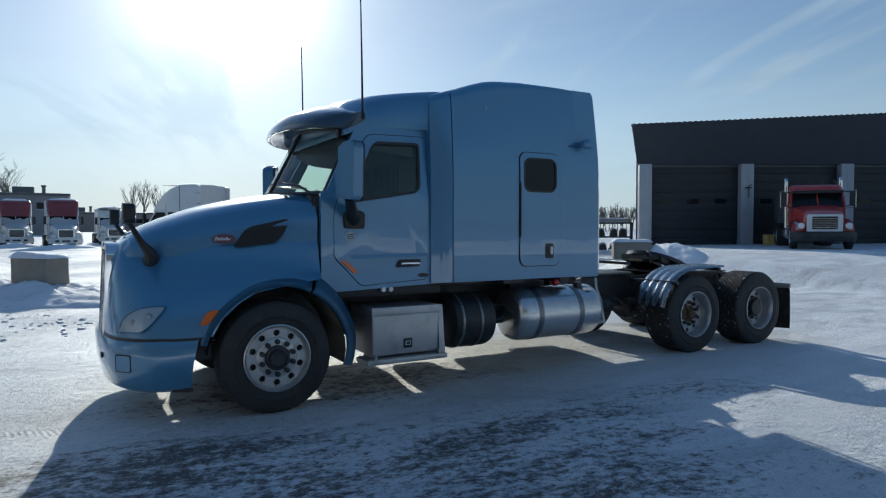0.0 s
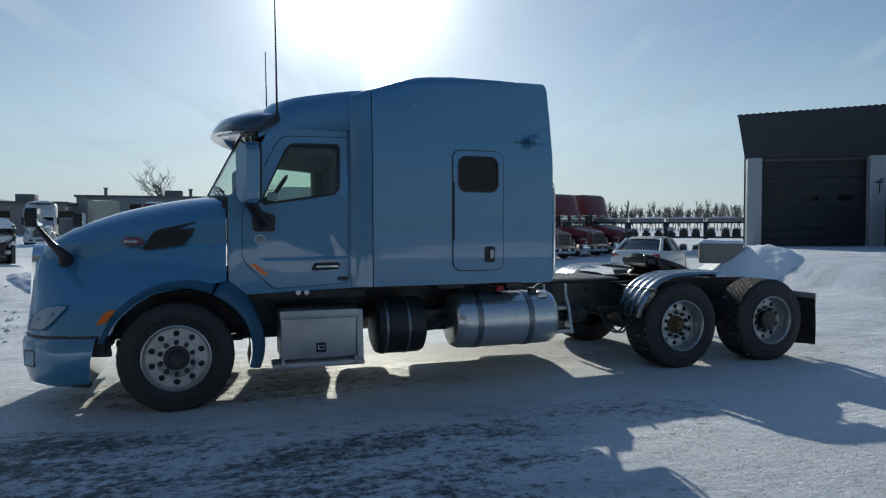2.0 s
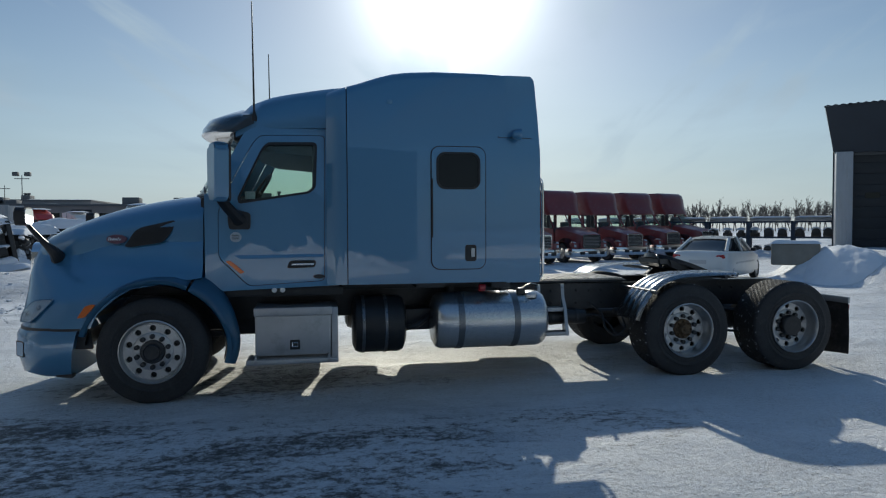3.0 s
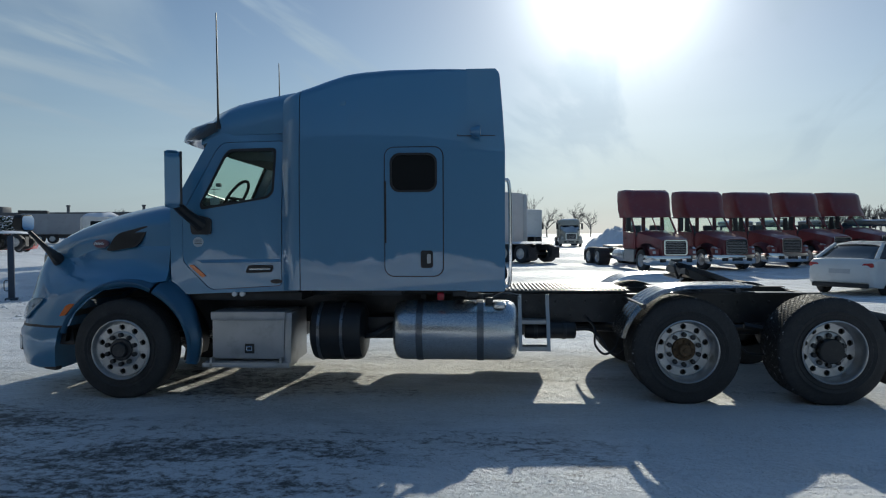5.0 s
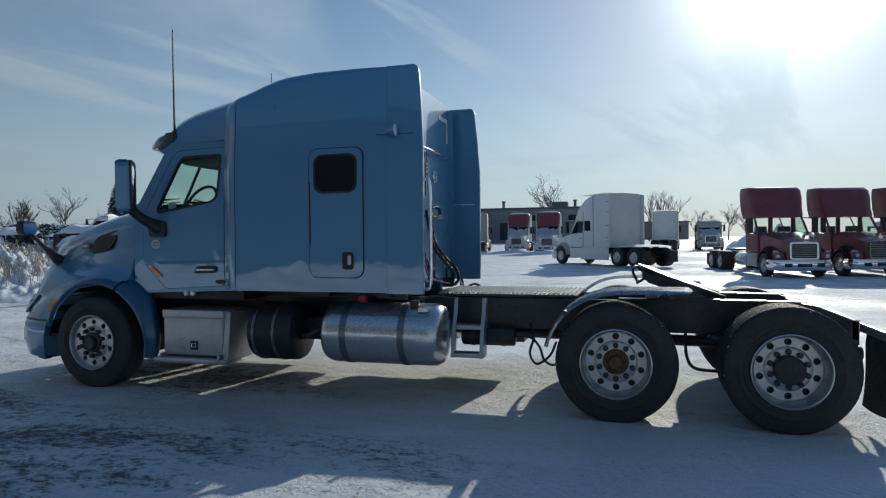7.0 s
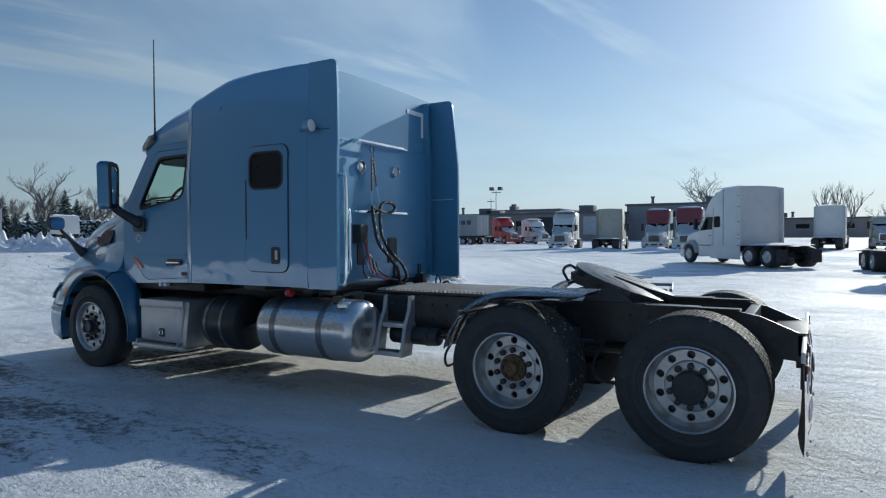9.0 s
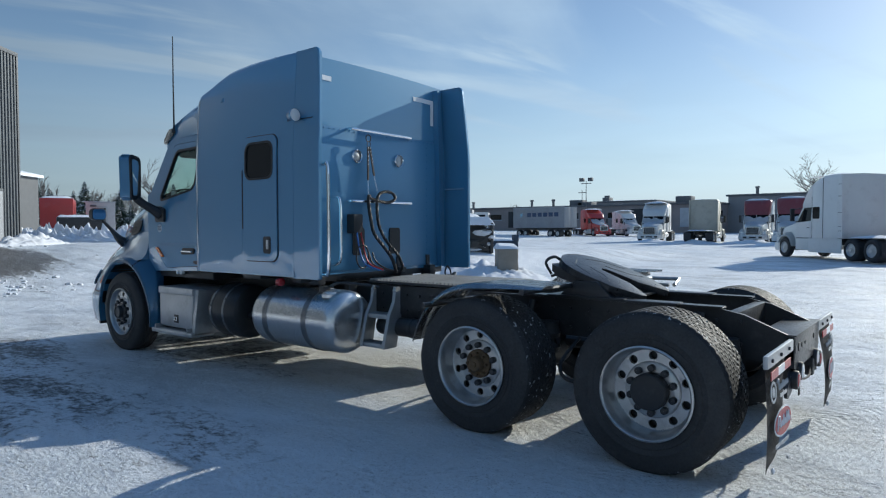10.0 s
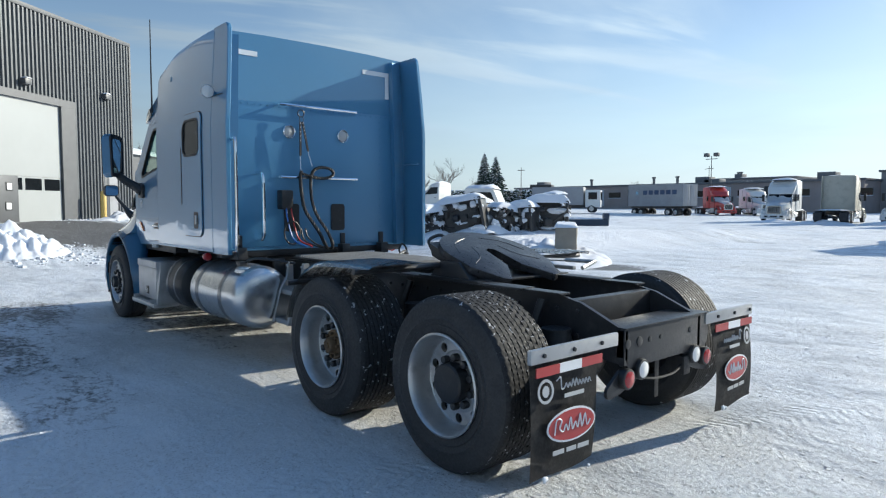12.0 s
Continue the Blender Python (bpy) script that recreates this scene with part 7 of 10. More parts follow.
M_BRIGHTRED = material("red_truck_paint", (0.48, 0.045, 0.04), 0.35, 0.0, 0.1, 1, 40, 0.01, coat=0.4, dirt=(0.3, 0.25, 0.22), dirt_amount=0.2)
M_WHITEPAINT = material("white_truck_paint", (0.72, 0.72, 0.70), 0.4, 0.0, 0.06, 1, 40, 0.01, coat=0.3, dirt=(0.42, 0.40, 0.37), dirt_amount=0.25)
M_BEIGE = material("beige_truck_paint", (0.46, 0.44, 0.37), 0.5, 0.0, 0.1, 1, 40, 0.02, dirt=(0.25, 0.22, 0.18), dirt_amount=0.4)
M_CONTAINER = material("grey_container_steel", (0.33, 0.34, 0.36), 0.55, 0.1, 0.1, 0.8, 25, 0.05, dirt=(0.22, 0.18, 0.15), dirt_amount=0.3)
M_NAVY = material("navy_lettering", (0.05, 0.08, 0.15), 0.6)
M_SKYMARK = material("pale_blue_mark", (0.35, 0.58, 0.70), 0.6)
M_BARK = material("grey_bark", (0.15, 0.138, 0.128), 0.9, 0.0, 0.3, 6, 40, 0.3)
M_NEEDLE = material("spruce_needles", (0.028, 0.05, 0.035), 0.8, 0.0, 0.4, 2, 20, 0.1)
M_BUILDING = material("brown_brick_wall", (0.27, 0.235, 0.225), 0.8, 0.0, 0.15, 0.4, 12, 0.1)
M_BUILDING2 = material("dark_panel_wall", (0.25, 0.25, 0.26), 0.7, 0.0, 0.15, 0.4, 12, 0.1)
M_STEELBLUE = material("blue_rack_steel", (0.035, 0.055, 0.09), 0.55, 0.3, 0.15, 3, 30, 0.05)
M_SCRAP = material("oily_engine_metal", (0.07, 0.068, 0.066), 0.6, 0.4, 0.4, 4, 30, 0.2)
M_BOOTH = material("grey_booth_panel", (0.48, 0.48, 0.48), 0.6, 0.0, 0.08)
M_WEED = material("dry_weed_stalks", (0.30, 0.25, 0.18), 0.9, 0.0, 0.3, 6, 30, 0.1)
M_OLIVE = material("olive_bin_paint", (0.16, 0.15, 0.05), 0.6, 0.1, 0.15)


def lumpy(bm, x0, x1, y0, y1, z, h, n=10, m=8, seed=0.0, edge=0.35):
    """A pillow of snow over a flat place: level underside, uneven swollen top."""
    top, low = [], []
    for j in range(m + 1):
        rt, rl = [], []
        for i in range(n + 1):
            u, v = i / n, j / m
            x, y = x0 + (x1 - x0) * u, y0 + (y1 - y0) * v
            e = min(1.0, min(u, 1 - u, v, 1 - v) / edge * 1.2)
            k = math.sin(min(1.0, e) * math.pi / 2) ** 0.7
            rt.append(bm.verts.new((x + 0.03 * noise.noise((x * 2, y * 2, seed)), y + 0.03 * noise.noise((y * 2, x * 2, seed + 5)), z + 0.008 + h * k * (0.8 + 0.5 * noise.noise((x * 1.3, y * 1.3, seed + 9))))))
            rl.append(bm.verts.new((x, y, z)))
        top.append(rt), low.append(rl)
    for j in range(m):
        for i in range(n):
            bm.faces.new((top[j][i], top[j][i + 1], top[j + 1][i + 1], top[j + 1][i]))
    rim = [(0, i) for i in range(n)] + [(j, n) for j in range(m)] + [(m, n - i) for i in range(n)] + [(m - j, 0) for j in range(m)]
    for a, b in zip(rim, rim[1:] + rim[:1]):
        bm.faces.new((top[a[0]][a[1]], low[a[0]][a[1]], low[b[0]][b[1]], top[b[0]][b[1]]))
    return bm


def far_wheel(parent, x, y, z, s, width=0.28, rim_mat=None):
    def tyre():
        bm = bmesh.new()
        w = 0.28
        lathe(bm, [(0.29, 0.02), (0.33, 0.0), (0.42, -0.005), (0.48, 0.01), (0.505, 0.04), (0.505, w - 0.04), (0.48, w - 0.01), (0.33, w), (0.29, w)], (0, 0, 0), "y", 28)
        return bm

    def rim():
        bm = bmesh.new()
        lathe(bm, [(0.295, 0.01), (0.285, 0.0), (0.27, 0.03), (0.25, 0.06), (0.15, 0.05), (0.14, 0.02), (0.10, 0.01), (0.09, -0.03), (0.001, -0.03)], (0, 0, 0), "y", 24)
        return bm
    e = new("wheel")
    e.parent = parent
    flip = pose(x, y, z, 0, 0, 0 if s < 0 else 180)
    stretch = Matrix.Diagonal((1, width / 0.28, 1, 1))
    piece("tyre", shared_mesh("far_tyre", tyre, M_RUBBER), e, flip @ stretch)
    piece("rim", shared_mesh("far_rim_" + (rim_mat or M_RIM).name, rim, rim_mat or M_RIM), e, flip)


def dense_profile(prof):
    """Extra steps along a roof profile."""
    return [tuple(p) for p in curve_pts(prof, 3)]


def tractor(name, label, at, heading, paint, cab_z=2.55, roof_z=3.9, sleeper_len=0.0, snow=0.0, group="", nose_snow=0.0, skirts=False, bumper_mat=None, see_through=False, fairing_mat=None):
    """A parked road tractor; its nose points along the heading, and the origin is under the front bumper."""
    hx, hy = heading
    t = thing(name, label, "truck", (at[0], at[1], ground_z(at[0], at[1])), math.degrees(math.atan2(hy, hx)), group)
    bmat = bumper_mat or paint
    fmat = fairing_mat or paint
    # bumper
    bm = bmesh.new()
    rings = []
    for z, o in ((0.32, 0.05), (0.40, 0.0), (0.66, 0.0), (0.74, 0.03)):
        pts = curve_pts([(-0.75, -1.2 + o, 0), (-0.35, -1.2 + o, 0), (-0.10 - o, -0.95, 0), (-o, -0.4, 0), (-o, 0.4, 0), (-0.10 - o, 0.95, 0), (-0.35, 1.2 - o, 0), (-0.75, 1.2 - o, 0)], 3)
        rings.append([(p.x, p.y, z) for p in pts])
    loft(bm, rings, True, True)
    b = part("bumper", bm, bmat, t, "", 50)
    for y in (-0.62, 0.0, 0.62):
        bm = bmesh.new()
        box(bm, -0.02, 0.012, y - (0.28 if y == 0 else 0.14), y + (0.28 if y == 0 else 0.14), 0.45, 0.60, 0.02)
        part("air_slot", bm, M_BLACK, b)
    # hood
    bm = bmesh.new()
    st = [(-0.12, [(0.62, 0.74), (0.66, 1.2), (0.6, 1.42), (0.35, 1.47), (0, 1.48)]), (-0.35, [(0.74, 0.8), (0.76, 1.25), (0.70, 1.5), (0.40, 1.57), (0, 1.58)]), (-1.2, [(0.84, 0.8), (0.88, 1.4), (0.82, 1.66), (0.5, 1.76), (0, 1.78)]), (-1.95, [(1.0, 0.8), (1.0, 1.5), (0.95, 1.78), (0.6, 1.88), (0, 1.9)])]
    rings = []
    for x, sec in dense(st, 3):
        rings.append([(x, -d, z) for d, z in sec] + [(x, d, z) for d, z in sec[::-1] if d > 1e-4])
    loft(bm, rings, True, True)
    part("hood", bm, paint, t, "", 50)
    # grille
    bm = bmesh.new()
    prism(bm, rounded(-0.50, 0.50, 0.80, 1.40, 0.08), lambda u, v, w: (w - 0.05 * (v - 0.8), u, v), -0.12, -0.07)
    g = part("grille", bm, M_BLACK, t)
    bm = bmesh.new()
    ring_panel(bm, rounded(-0.56, 0.56, 0.76, 1.45, 0.10), rounded(-0.49, 0.49, 0.81, 1.39, 0.07), lambda u, v, w: (w - 0.075 - 0.05 * (v - 0.8), u, v), 0.035, 24)
    part("grille_frame", bm, M_CHROME, g)
    for k in range(7):
        bm = bmesh.new()
        z = 0.87 + 0.075 * k
        box(bm, -0.10, -0.062 - 0.05 * (z - 0.8) + 0.004, -0.48, 0.48, z, z + 0.014)
        part("grille_bar", bm, M_BOXMETAL, g)
    for s in (-1, 1):
        # fender arch
        bm = bmesh.new()
        rings = []
        for k in range(15):
            a = radians(-8 + 182 * k / 14)
            c, q = math.cos(a), math.sin(a)
            rings.append([(-1.12 + r * c, s * d, 0.5 + r * q) for r, d in ((0.58, 0.72), (0.575, 1.14), (0.60, 1.17), (0.68, 1.15), (0.78, 1.0), (0.80, 0.8))])
        loft(bm, rings, False, False)
        bmesh.ops.solidify(bm, geom=bm.faces[:], thickness=0.015)
        part("fender", bm, paint, t, "", 60)
        bm = bmesh.new()
        prism(bm, soften([(-0.30, 0.82), (-0.42, 0.82), (-0.62, 1.02), (-0.56, 1.14), (-0.34, 1.08)], 0.04), lambda u, v, w: (u + 0.12, s * (1.02 - 0.35 * (u + 0.42) ** 2 - 0.3 * max(0, u + 0.40) + w), v), -0.10, 0.03)
        part("headlight", bm, M_LENSFAR, t)
        bm = bmesh.new()
        box(bm, -0.62, -0.2, *sorted((s * 0.70, s * 1.06)), 0.74, 1.05, 0.05)
        part("headlight_panel", bm, paint, t)
        far_wheel(t, -1.12, s * 1.17, 0.505, s)
        # cab lower side with door
        bm = bmesh.new()
        prism(bm, [(-1.92, 1.02), (-3.3, 1.02), (-3.3, 1.86), (-1.98, 1.78)], lambda u, v, w: (u, s * (1.06 + w), v), -0.05, 0.0, 0.01)
        part("cab_side", bm, paint, t)
        bm = bmesh.new()
        prism(bm, [(-2.08, 1.06), (-3.18, 1.06), (-3.18, 1.84), (-2.08, 1.77)], lambda u, v, w: (u, s * (1.062 + w), v), 0.0, 0.008)
        d = part("door", bm, paint, t)
        bm = bmesh.new()
        box(bm, -3.1, -2.92, s * 1.085 - 0.012, s * 1.085 + 0.012, 1.5, 1.54)
        part("door_handle", bm, M_BLACK, d)
        for pts in (((-1.98, 1.80), (-2.52, cab_z)), ((-3.23, 1.84), (-3.23, cab_z))):
            bm = bmesh.new()
            tube(bm, [(pts[0][0], s * 1.03, pts[0][1]), (pts[1][0], s * 0.98, pts[1][1])], 0.05, 6)
            part("window_post", bm, paint, t)
        bm = bmesh.new()
        prism(bm, [(-2.06, 1.80), (-3.2, 1.85), (-3.2, cab_z), (-2.55, cab_z)], lambda u, v, w: (u, s * (1.05 - 0.06 * (v - 1.8) / 0.75 + w), v), -0.02, -0.012)
        w = part("side_window", bm, M_GLASS if see_through else M_WINDOW, t)
        # mirror
        bm = bmesh.new()
        box(bm, -2.12, -2.0, *sorted((s * 1.22, s * 1.42)), 1.85, 2.5, 0.03)
        tube(bm, [(-2.15, s * 1.0, 1.8), (-2.06, s * 1.3, 1.9)], 0.02, 5)
        tube(bm, [(-2.35, s * 1.0, 2.5), (-2.06, s * 1.3, 2.45)], 0.02, 5)
        part("mirror", bm, M_BLACK, t)
        # tank and steps
        bm = bmesh.new()
        drum(bm, (0, s * 0.85, 0.68), 0.30, -4.5, -3.2, "x", 24, 0.04)
        part("fuel_tank", bm, M_TANK, t)
        bm = bmesh.new()
        box(bm, -3.1, -2.0, *sorted((s * 0.7, s * 1.1)), 0.40, 0.98, 0.03)
        part("step_box", bm, paint if skirts else M_BOXMETAL, t)
        bm = bmesh.new()
        box(bm, -8.0, -0.5, *sorted((s * 0.38, s * 0.44)), 0.68, 0.98)
        part("frame_rail", bm, M_FRAME, t)
        for x in (-6.3, -7.6):
            far_wheel(t, x, s * 1.22, 0.505, s, 0.6)
        bm = bmesh.new()
        box(bm, -8.25, -8.23, *sorted((s * 0.62, s * 1.22)), 0.25, 0.85)
        part("mud_flap", bm, M_FLAP, t)
        if skirts:
            bm = bmesh.new()
            prism(bm, [(-3.15, 0.32), (-5.6, 0.32), (-5.6, 1.0), (-3.15, 1.0)], lambda u, v, w: (u, s * (1.16 + w), v), -0.03, 0.0, 0.01)
            part("side_skirt", bm, paint, t)
    # cab floor, back, roof cap
    bm = bmesh.new()
    box(bm, -3.3, -1.9, -1.02, 1.02, 0.95, 1.10)
    part("cab_floor", bm, M_BLACK, t)
    bm = bmesh.new()
    box(bm, -2.35, -1.9, -0.98, 0.98, 1.1, 1.80, 0.04)
    part("dashboard", bm, M_SEAT, t)
    if see_through:
        for y in (-0.5, 0.5):
            bm = bmesh.new()
            box(bm, -3.2, -3.0, y - 0.25, y + 0.25, 1.4, 2.15, 0.06)
            part("seat", bm, M_SEAT, t)
        bm = bmesh.new()
        box(bm, -3.32, -3.26, -1.04, 1.04, 1.05, 1.85, 0.01)
        for y in (-0.98, 0.0, 0.98):
            box(bm, -3.32, -3.26, y - 0.09, y + 0.09, 1.84, cab_z)
        part("back_wall", bm, paint, t)
    else:
        bm = bmesh.new()
        box(bm, -3.32, -3.26, -1.04, 1.04, 1.05, cab_z, 0.01)
        part("back_wall", bm, paint, t)
    bm = bmesh.new()
    n = 9
    lo, hi = [], []
    for i in range(n):
        u = -1 + 2 * i / (n - 1)
        lo.append(bm.verts.new((-1.98 + 0.14 * (1 - u * u), u * 1.0, 1.80 + 0.06 * (1 - u * u))))
        hi.append(bm.verts.new((-2.50 + 0.12 * (1 - u * u), u * 0.95, cab_z + 0.02)))
    for i in range(n - 1):
        bm.faces.new((lo[i], lo[i + 1], hi[i + 1], hi[i]))
    part("windscreen", bm, M_GLASS if see_through else M_WINDOW, t, "", 80)
    bm = bmesh.new()
    tube(bm, [(-1.84, 0, 1.86), (-2.38, 0, cab_z)], 0.03, 6)
    part("windscreen_bar", bm, paint, t)
    # roof and tall fairing
    bm = bmesh.new()
    if sleeper_len > 1.0:
        prof = [(-2.32, cab_z - 0.03, 1.0), (-2.36, cab_z + 0.12, 1.03), (-2.55, cab_z + 0.34, 1.08), (-2.80, cab_z + 0.64, 1.12), (-3.10, roof_z - 0.56, 1.14), (-3.50, roof_z - 0.28, 1.12), (-3.95, roof_z - 0.10, 1.06), (-4.3, roof_z - 0.03, 1.02)]
    elif roof_z > cab_z + 0.5:
        prof = [(-2.32, cab_z - 0.03, 1.0), (-2.34, cab_z + 0.10, 1.02), (-2.55, cab_z + 0.35, 1.08), (-2.66, roof_z - 0.5, 1.12), (-2.78, roof_z - 0.18, 1.12), (-3.0, roof_z - 0.03, 1.08)]
    else:
        prof = [(-2.32, cab_z - 0.03, 1.0), (-2.40, cab_z + 0.12, 1.0), (-2.7, roof_z - 0.03, 0.95), (-3.0, roof_z, 0.92)]
    back = -3.35 - sleeper_len
    tail = back - (0.5 if not sleeper_len and roof_z > cab_z + 0.5 else 0.0)
    rings = []
    for x, z, w in (dense_profile(prof) if sleeper_len > 1.0 else prof):
        rings.append([(x + 0.06, -w * 0.6, z), (x, -w * 0.9, z), (x - 0.12, -w, z), (tail, -w, z), (tail, w, z), (x - 0.12, w, z), (x, w * 0.9, z), (x + 0.06, w * 0.6, z)])
    loft(bm, rings, True, True)
    part("roof_fairing", bm, fmat, t, "", 50)
    if sleeper_len:
        bm = bmesh.new()
        rings = [[(x, -w, 1.0), (x, -w, roof_x - 0.22), (x, -w + 0.12, roof_x - 0.04), (x, 0, roof_x), (x, w - 0.12, roof_x - 0.04), (x, w, roof_x - 0.22), (x, w, 1.0)] for x, w, roof_x in ((-3.3, 1.08, roof_z - 0.50), (-3.5, 1.17, roof_z - 0.33), (-3.75, 1.20, roof_z - 0.20), (-4.05, 1.22, roof_z - 0.07), (-4.35, 1.22, roof_z), (back - 0.1, 1.24, roof_z))]
        loft(bm, rings, True, True)
        sb = part("sleeper", bm, paint, t, "", 40)
        for s in (-1, 1):
            bm = bmesh.new()
            prism(bm, rounded(-4.10, -3.58, 1.95, 2.52, 0.05), lambda u, v, w: (u, s * (1.225 + w), v), -0.04, 0.008)
            part("sleeper_window", bm, M_WINDOW, sb)
            for x in (-4.36, -3.33):
                bm = bmesh.new()
                box(bm, x - 0.012, x + 0.012, *sorted((s * 1.08, s * (1.234 if x < -4 else 1.10))), 1.02, roof_z - (0.16 if x < -4 else 0.75))
                part("seam", bm, M_BLACK, sb)
            bm = bmesh.new()
            prism(bm, [(back - 0.1, 1.05), (back - 0.40, 1.05), (back - 0.38, roof_z - 0.12), (back - 0.1, roof_z - 0.06)], lambda u, v, w: (u, s * (1.22 + w), v), -0.03, 0.02, 0.008)
            ex = part("side_extender", bm, paint, t)
            for z in (1.35, 1.55, 2.2, 2.95, 3.5):
                bm = bmesh.new()
                box(bm, back - 0.36, back - 0.14, s * 1.245 - 0.006, s * 1.245 + 0.006, z, z + 0.02)
                part("extender_clip", bm, M_BLACK, ex)
    # coupling and deck
    bm = bmesh.new()
    box(bm, -7.4, -6.4, -0.45, 0.45, 1.02, 1.12, 0.03)
    part("coupling_plate", bm, M_GREASE, t)
    for x in (-6.3, -7.6, -1.12):
        bm = bmesh.new()
        drum(bm, (x, 0, 0.48), 0.08, -1.0, 1.0, "y", 10, 0.01)
        part("axle", bm, M_FRAME, t)
    part("engine", new_box(-2.6, -0.6, -0.4, 0.4, 0.5, 1.3, bevel=0.05), M_FRAME, t)
    if snow:
        bm = bmesh.new()
        lumpy(bm, back + 0.05, -3.0, -1.02, 1.02, roof_z if not sleeper_len else roof_z - 0.03, snow, 10, 8, at[0])
        part("roof_snow", bm, M_SNOW, t, "snow lying on the roof")
        bm = bmesh.new()
        lumpy(bm, -8.0, -6.0, -1.1, 1.1, 1.05, snow, 10, 8, at[1])
        part("deck_snow", bm, M_SNOW, t, "snow lying on the rear frame")
    if nose_snow:
        bm = bmesh.new()
        rings = []
        for x, z in ((-0.16, 1.42), (-0.22, 1.50), (-0.5, 1.60), (-1.0, 1.73), (-1.6, 1.83), (-1.95, 1.89)):
            wd = 0.62 + 0.30 * min(1, -x / 1.9)
            rings.append([(x, wd * u, z - 0.16 * abs(u) ** 3 + nose_snow * (1 - abs(u) ** 4) * (0.8 + 0.5 * noise.noise((x * 3, u * 3, at[0])))) for u in [k / 6 - 1 for k in range(13)]])
        loft(bm, rings, False, False)
        bmesh.ops.solidify(bm, geom=bm.faces[:], thickness=0.02)
        part("hood_snow", bm, M_SNOW, t, "snow lying on the hood", 60)
        bm = bmesh.new()
        rings = []
        for k in range(5):
            v = k / 4
            rings.append([(-1.93 - 0.50 * v + 0.14 * (1 - u * u) + 0.03 + nose_snow * 0.3, u * 0.95, 1.84 + (cab_z - 1.84) * v * (0.75 + 0.2 * noise.noise((u * 2, at[0], 1)))) for u in [k2 / 6 - 1 for k2 in range(13)]])
        loft(bm, rings, False, False)
        bmesh.ops.solidify(bm, geom=bm.faces[:], thickness=0.02)
        part("windscreen_snow", bm, M_SNOW, t, "snow stuck to the windscreen", 60)
    return t


M_LENSFAR = material("far_headlight", (0.62, 0.64, 0.66), 0.15, 0.3, 0.1, bump=0.0, coat=0.5)

# row of red day cabs
RED_AT = [(13.88, 28.7), (17.08, 30.1), (20.28, 31.6), (23.48, 33.1), (26.68, 34.6)]
first = tractor("parked_truck", "dark red day cab tractor with bright bumper, parked in a row", RED_AT[0], (0.20, -0.98), M_REDPAINT, 2.55, 3.9, 0.0, 0.0, "row of red tractors", 0.0, False, M_CHROME, True)
for x, y in RED_AT[1:]:
    copy_thing(first, pose(x, y, ground_z(x, y), 0, 0, math.degrees(math.atan2(-0.98, 0.20 + (x - 13) * 0.012))))
# white sleeper tractor standing alone
tractor("parked_truck", "white high-roof sleeper tractor, snow on its rear frame", (3.2, 41.2), (-0.66, 0.75), M_WHITEPAINT, 2.55, 4.02, 2.0, 0.10, "", 0.0, True)
tractor("parked_truck", "white conventional truck cab half buried in snow", (-31.5, 36.5), (-0.93, -0.36), M_WHITEPAINT, 2.4, 2.7, 0.0, 0.18, "", 0.14)
# snowed-in row across the yard
tractor("parked_truck", "white tractor with hood and roof under snow", (-12.8, 62.5), (0.18, -0.98), M_WHITEPAINT, 2.55, 3.85, 1.6, 0.22, "snowed-in tractors", 0.10)
tractor("parked_truck", "beige high-roof tractor seen from behind, dirty", (-8.6, 68.6), (-0.12, 0.99), M_BEIGE, 2.55, 3.95, 2.0, 0.08, "snowed-in tractors")
for x, y in ((-3.7, 62.8), (-0.2, 58.8)):
    tractor("parked_truck", "tractor with red roof fairing, white hood buried in snow", (x, y), (0.08, -1.0), M_WHITEPAINT, 2.55, 3.9, 0.6, 0.15, "snowed-in tractors", 0.12, False, None, False, M_REDPAINT)
tractor("parked_truck", "white snow-covered tractor in the far row", (3.6, 66.0), (0.05, -1.0), M_WHITEPAINT, 2.5, 3.4, 1.2, 0.15, "snowed-in tractors", 0.12)
tractor("parked_truck", "white box-backed sleeper tractor seen from behind", (11.0, 74.5), (0.1, 1.0), M_WHITEPAINT, 2.55, 3.95, 2.2, 0.1)
tractor("parked_truck", "small pale truck with snow on hood and roof", (14.6, 67.5), (-0.05, -1.0), M_BEIGE, 2.3, 2.9, 0.5, 0.15, "", 0.12)
tractor("parked_truck", "bright red tractor with snowy hood", (-27.3, 84.6), (0.75, -0.66), M_BRIGHTRED, 2.55, 3.8, 1.6, 0.15, "", 0.12)
tractor("parked_truck", "white tractor beside a red one, snowy", (-24.2, 88.5), (0.75, -0.66), M_WHITEPAINT, 2.55, 3.6, 1.6, 0.2, "", 0.14)
tipper = tractor("parked_truck", "old red tipper cab with white grille surround before the shed", (26.95, 15.1), (-0.79, -0.61), M_BRIGHTRED, 2.55, 2.85, 0.0, 0.0, "", 0.0, False, M_FRAME)
for s in (-1, 1):
    bm = bmesh.new()
    tube(bm, [(-3.42, s * 1.1, 0.9), (-3.42, s * 1.1, 3.05), (-3.52, s * 1.1, 3.15)], 0.075, 12)
    part("exhaust_stack", bm, M_CHROME, tipper, "bright upright exhaust stack")
part("hood_nose", new_box(-0.10, -0.02, -0.66, 0.66, 0.74, 1.46, bevel=0.05), M_WHITEPAINT, tipper, "white grille surround")
part("radiator_grille", new_box(-0.03, -0.005, -0.46, 0.46, 0.84, 1.36, bevel=0.03), M_BLACK, tipper)
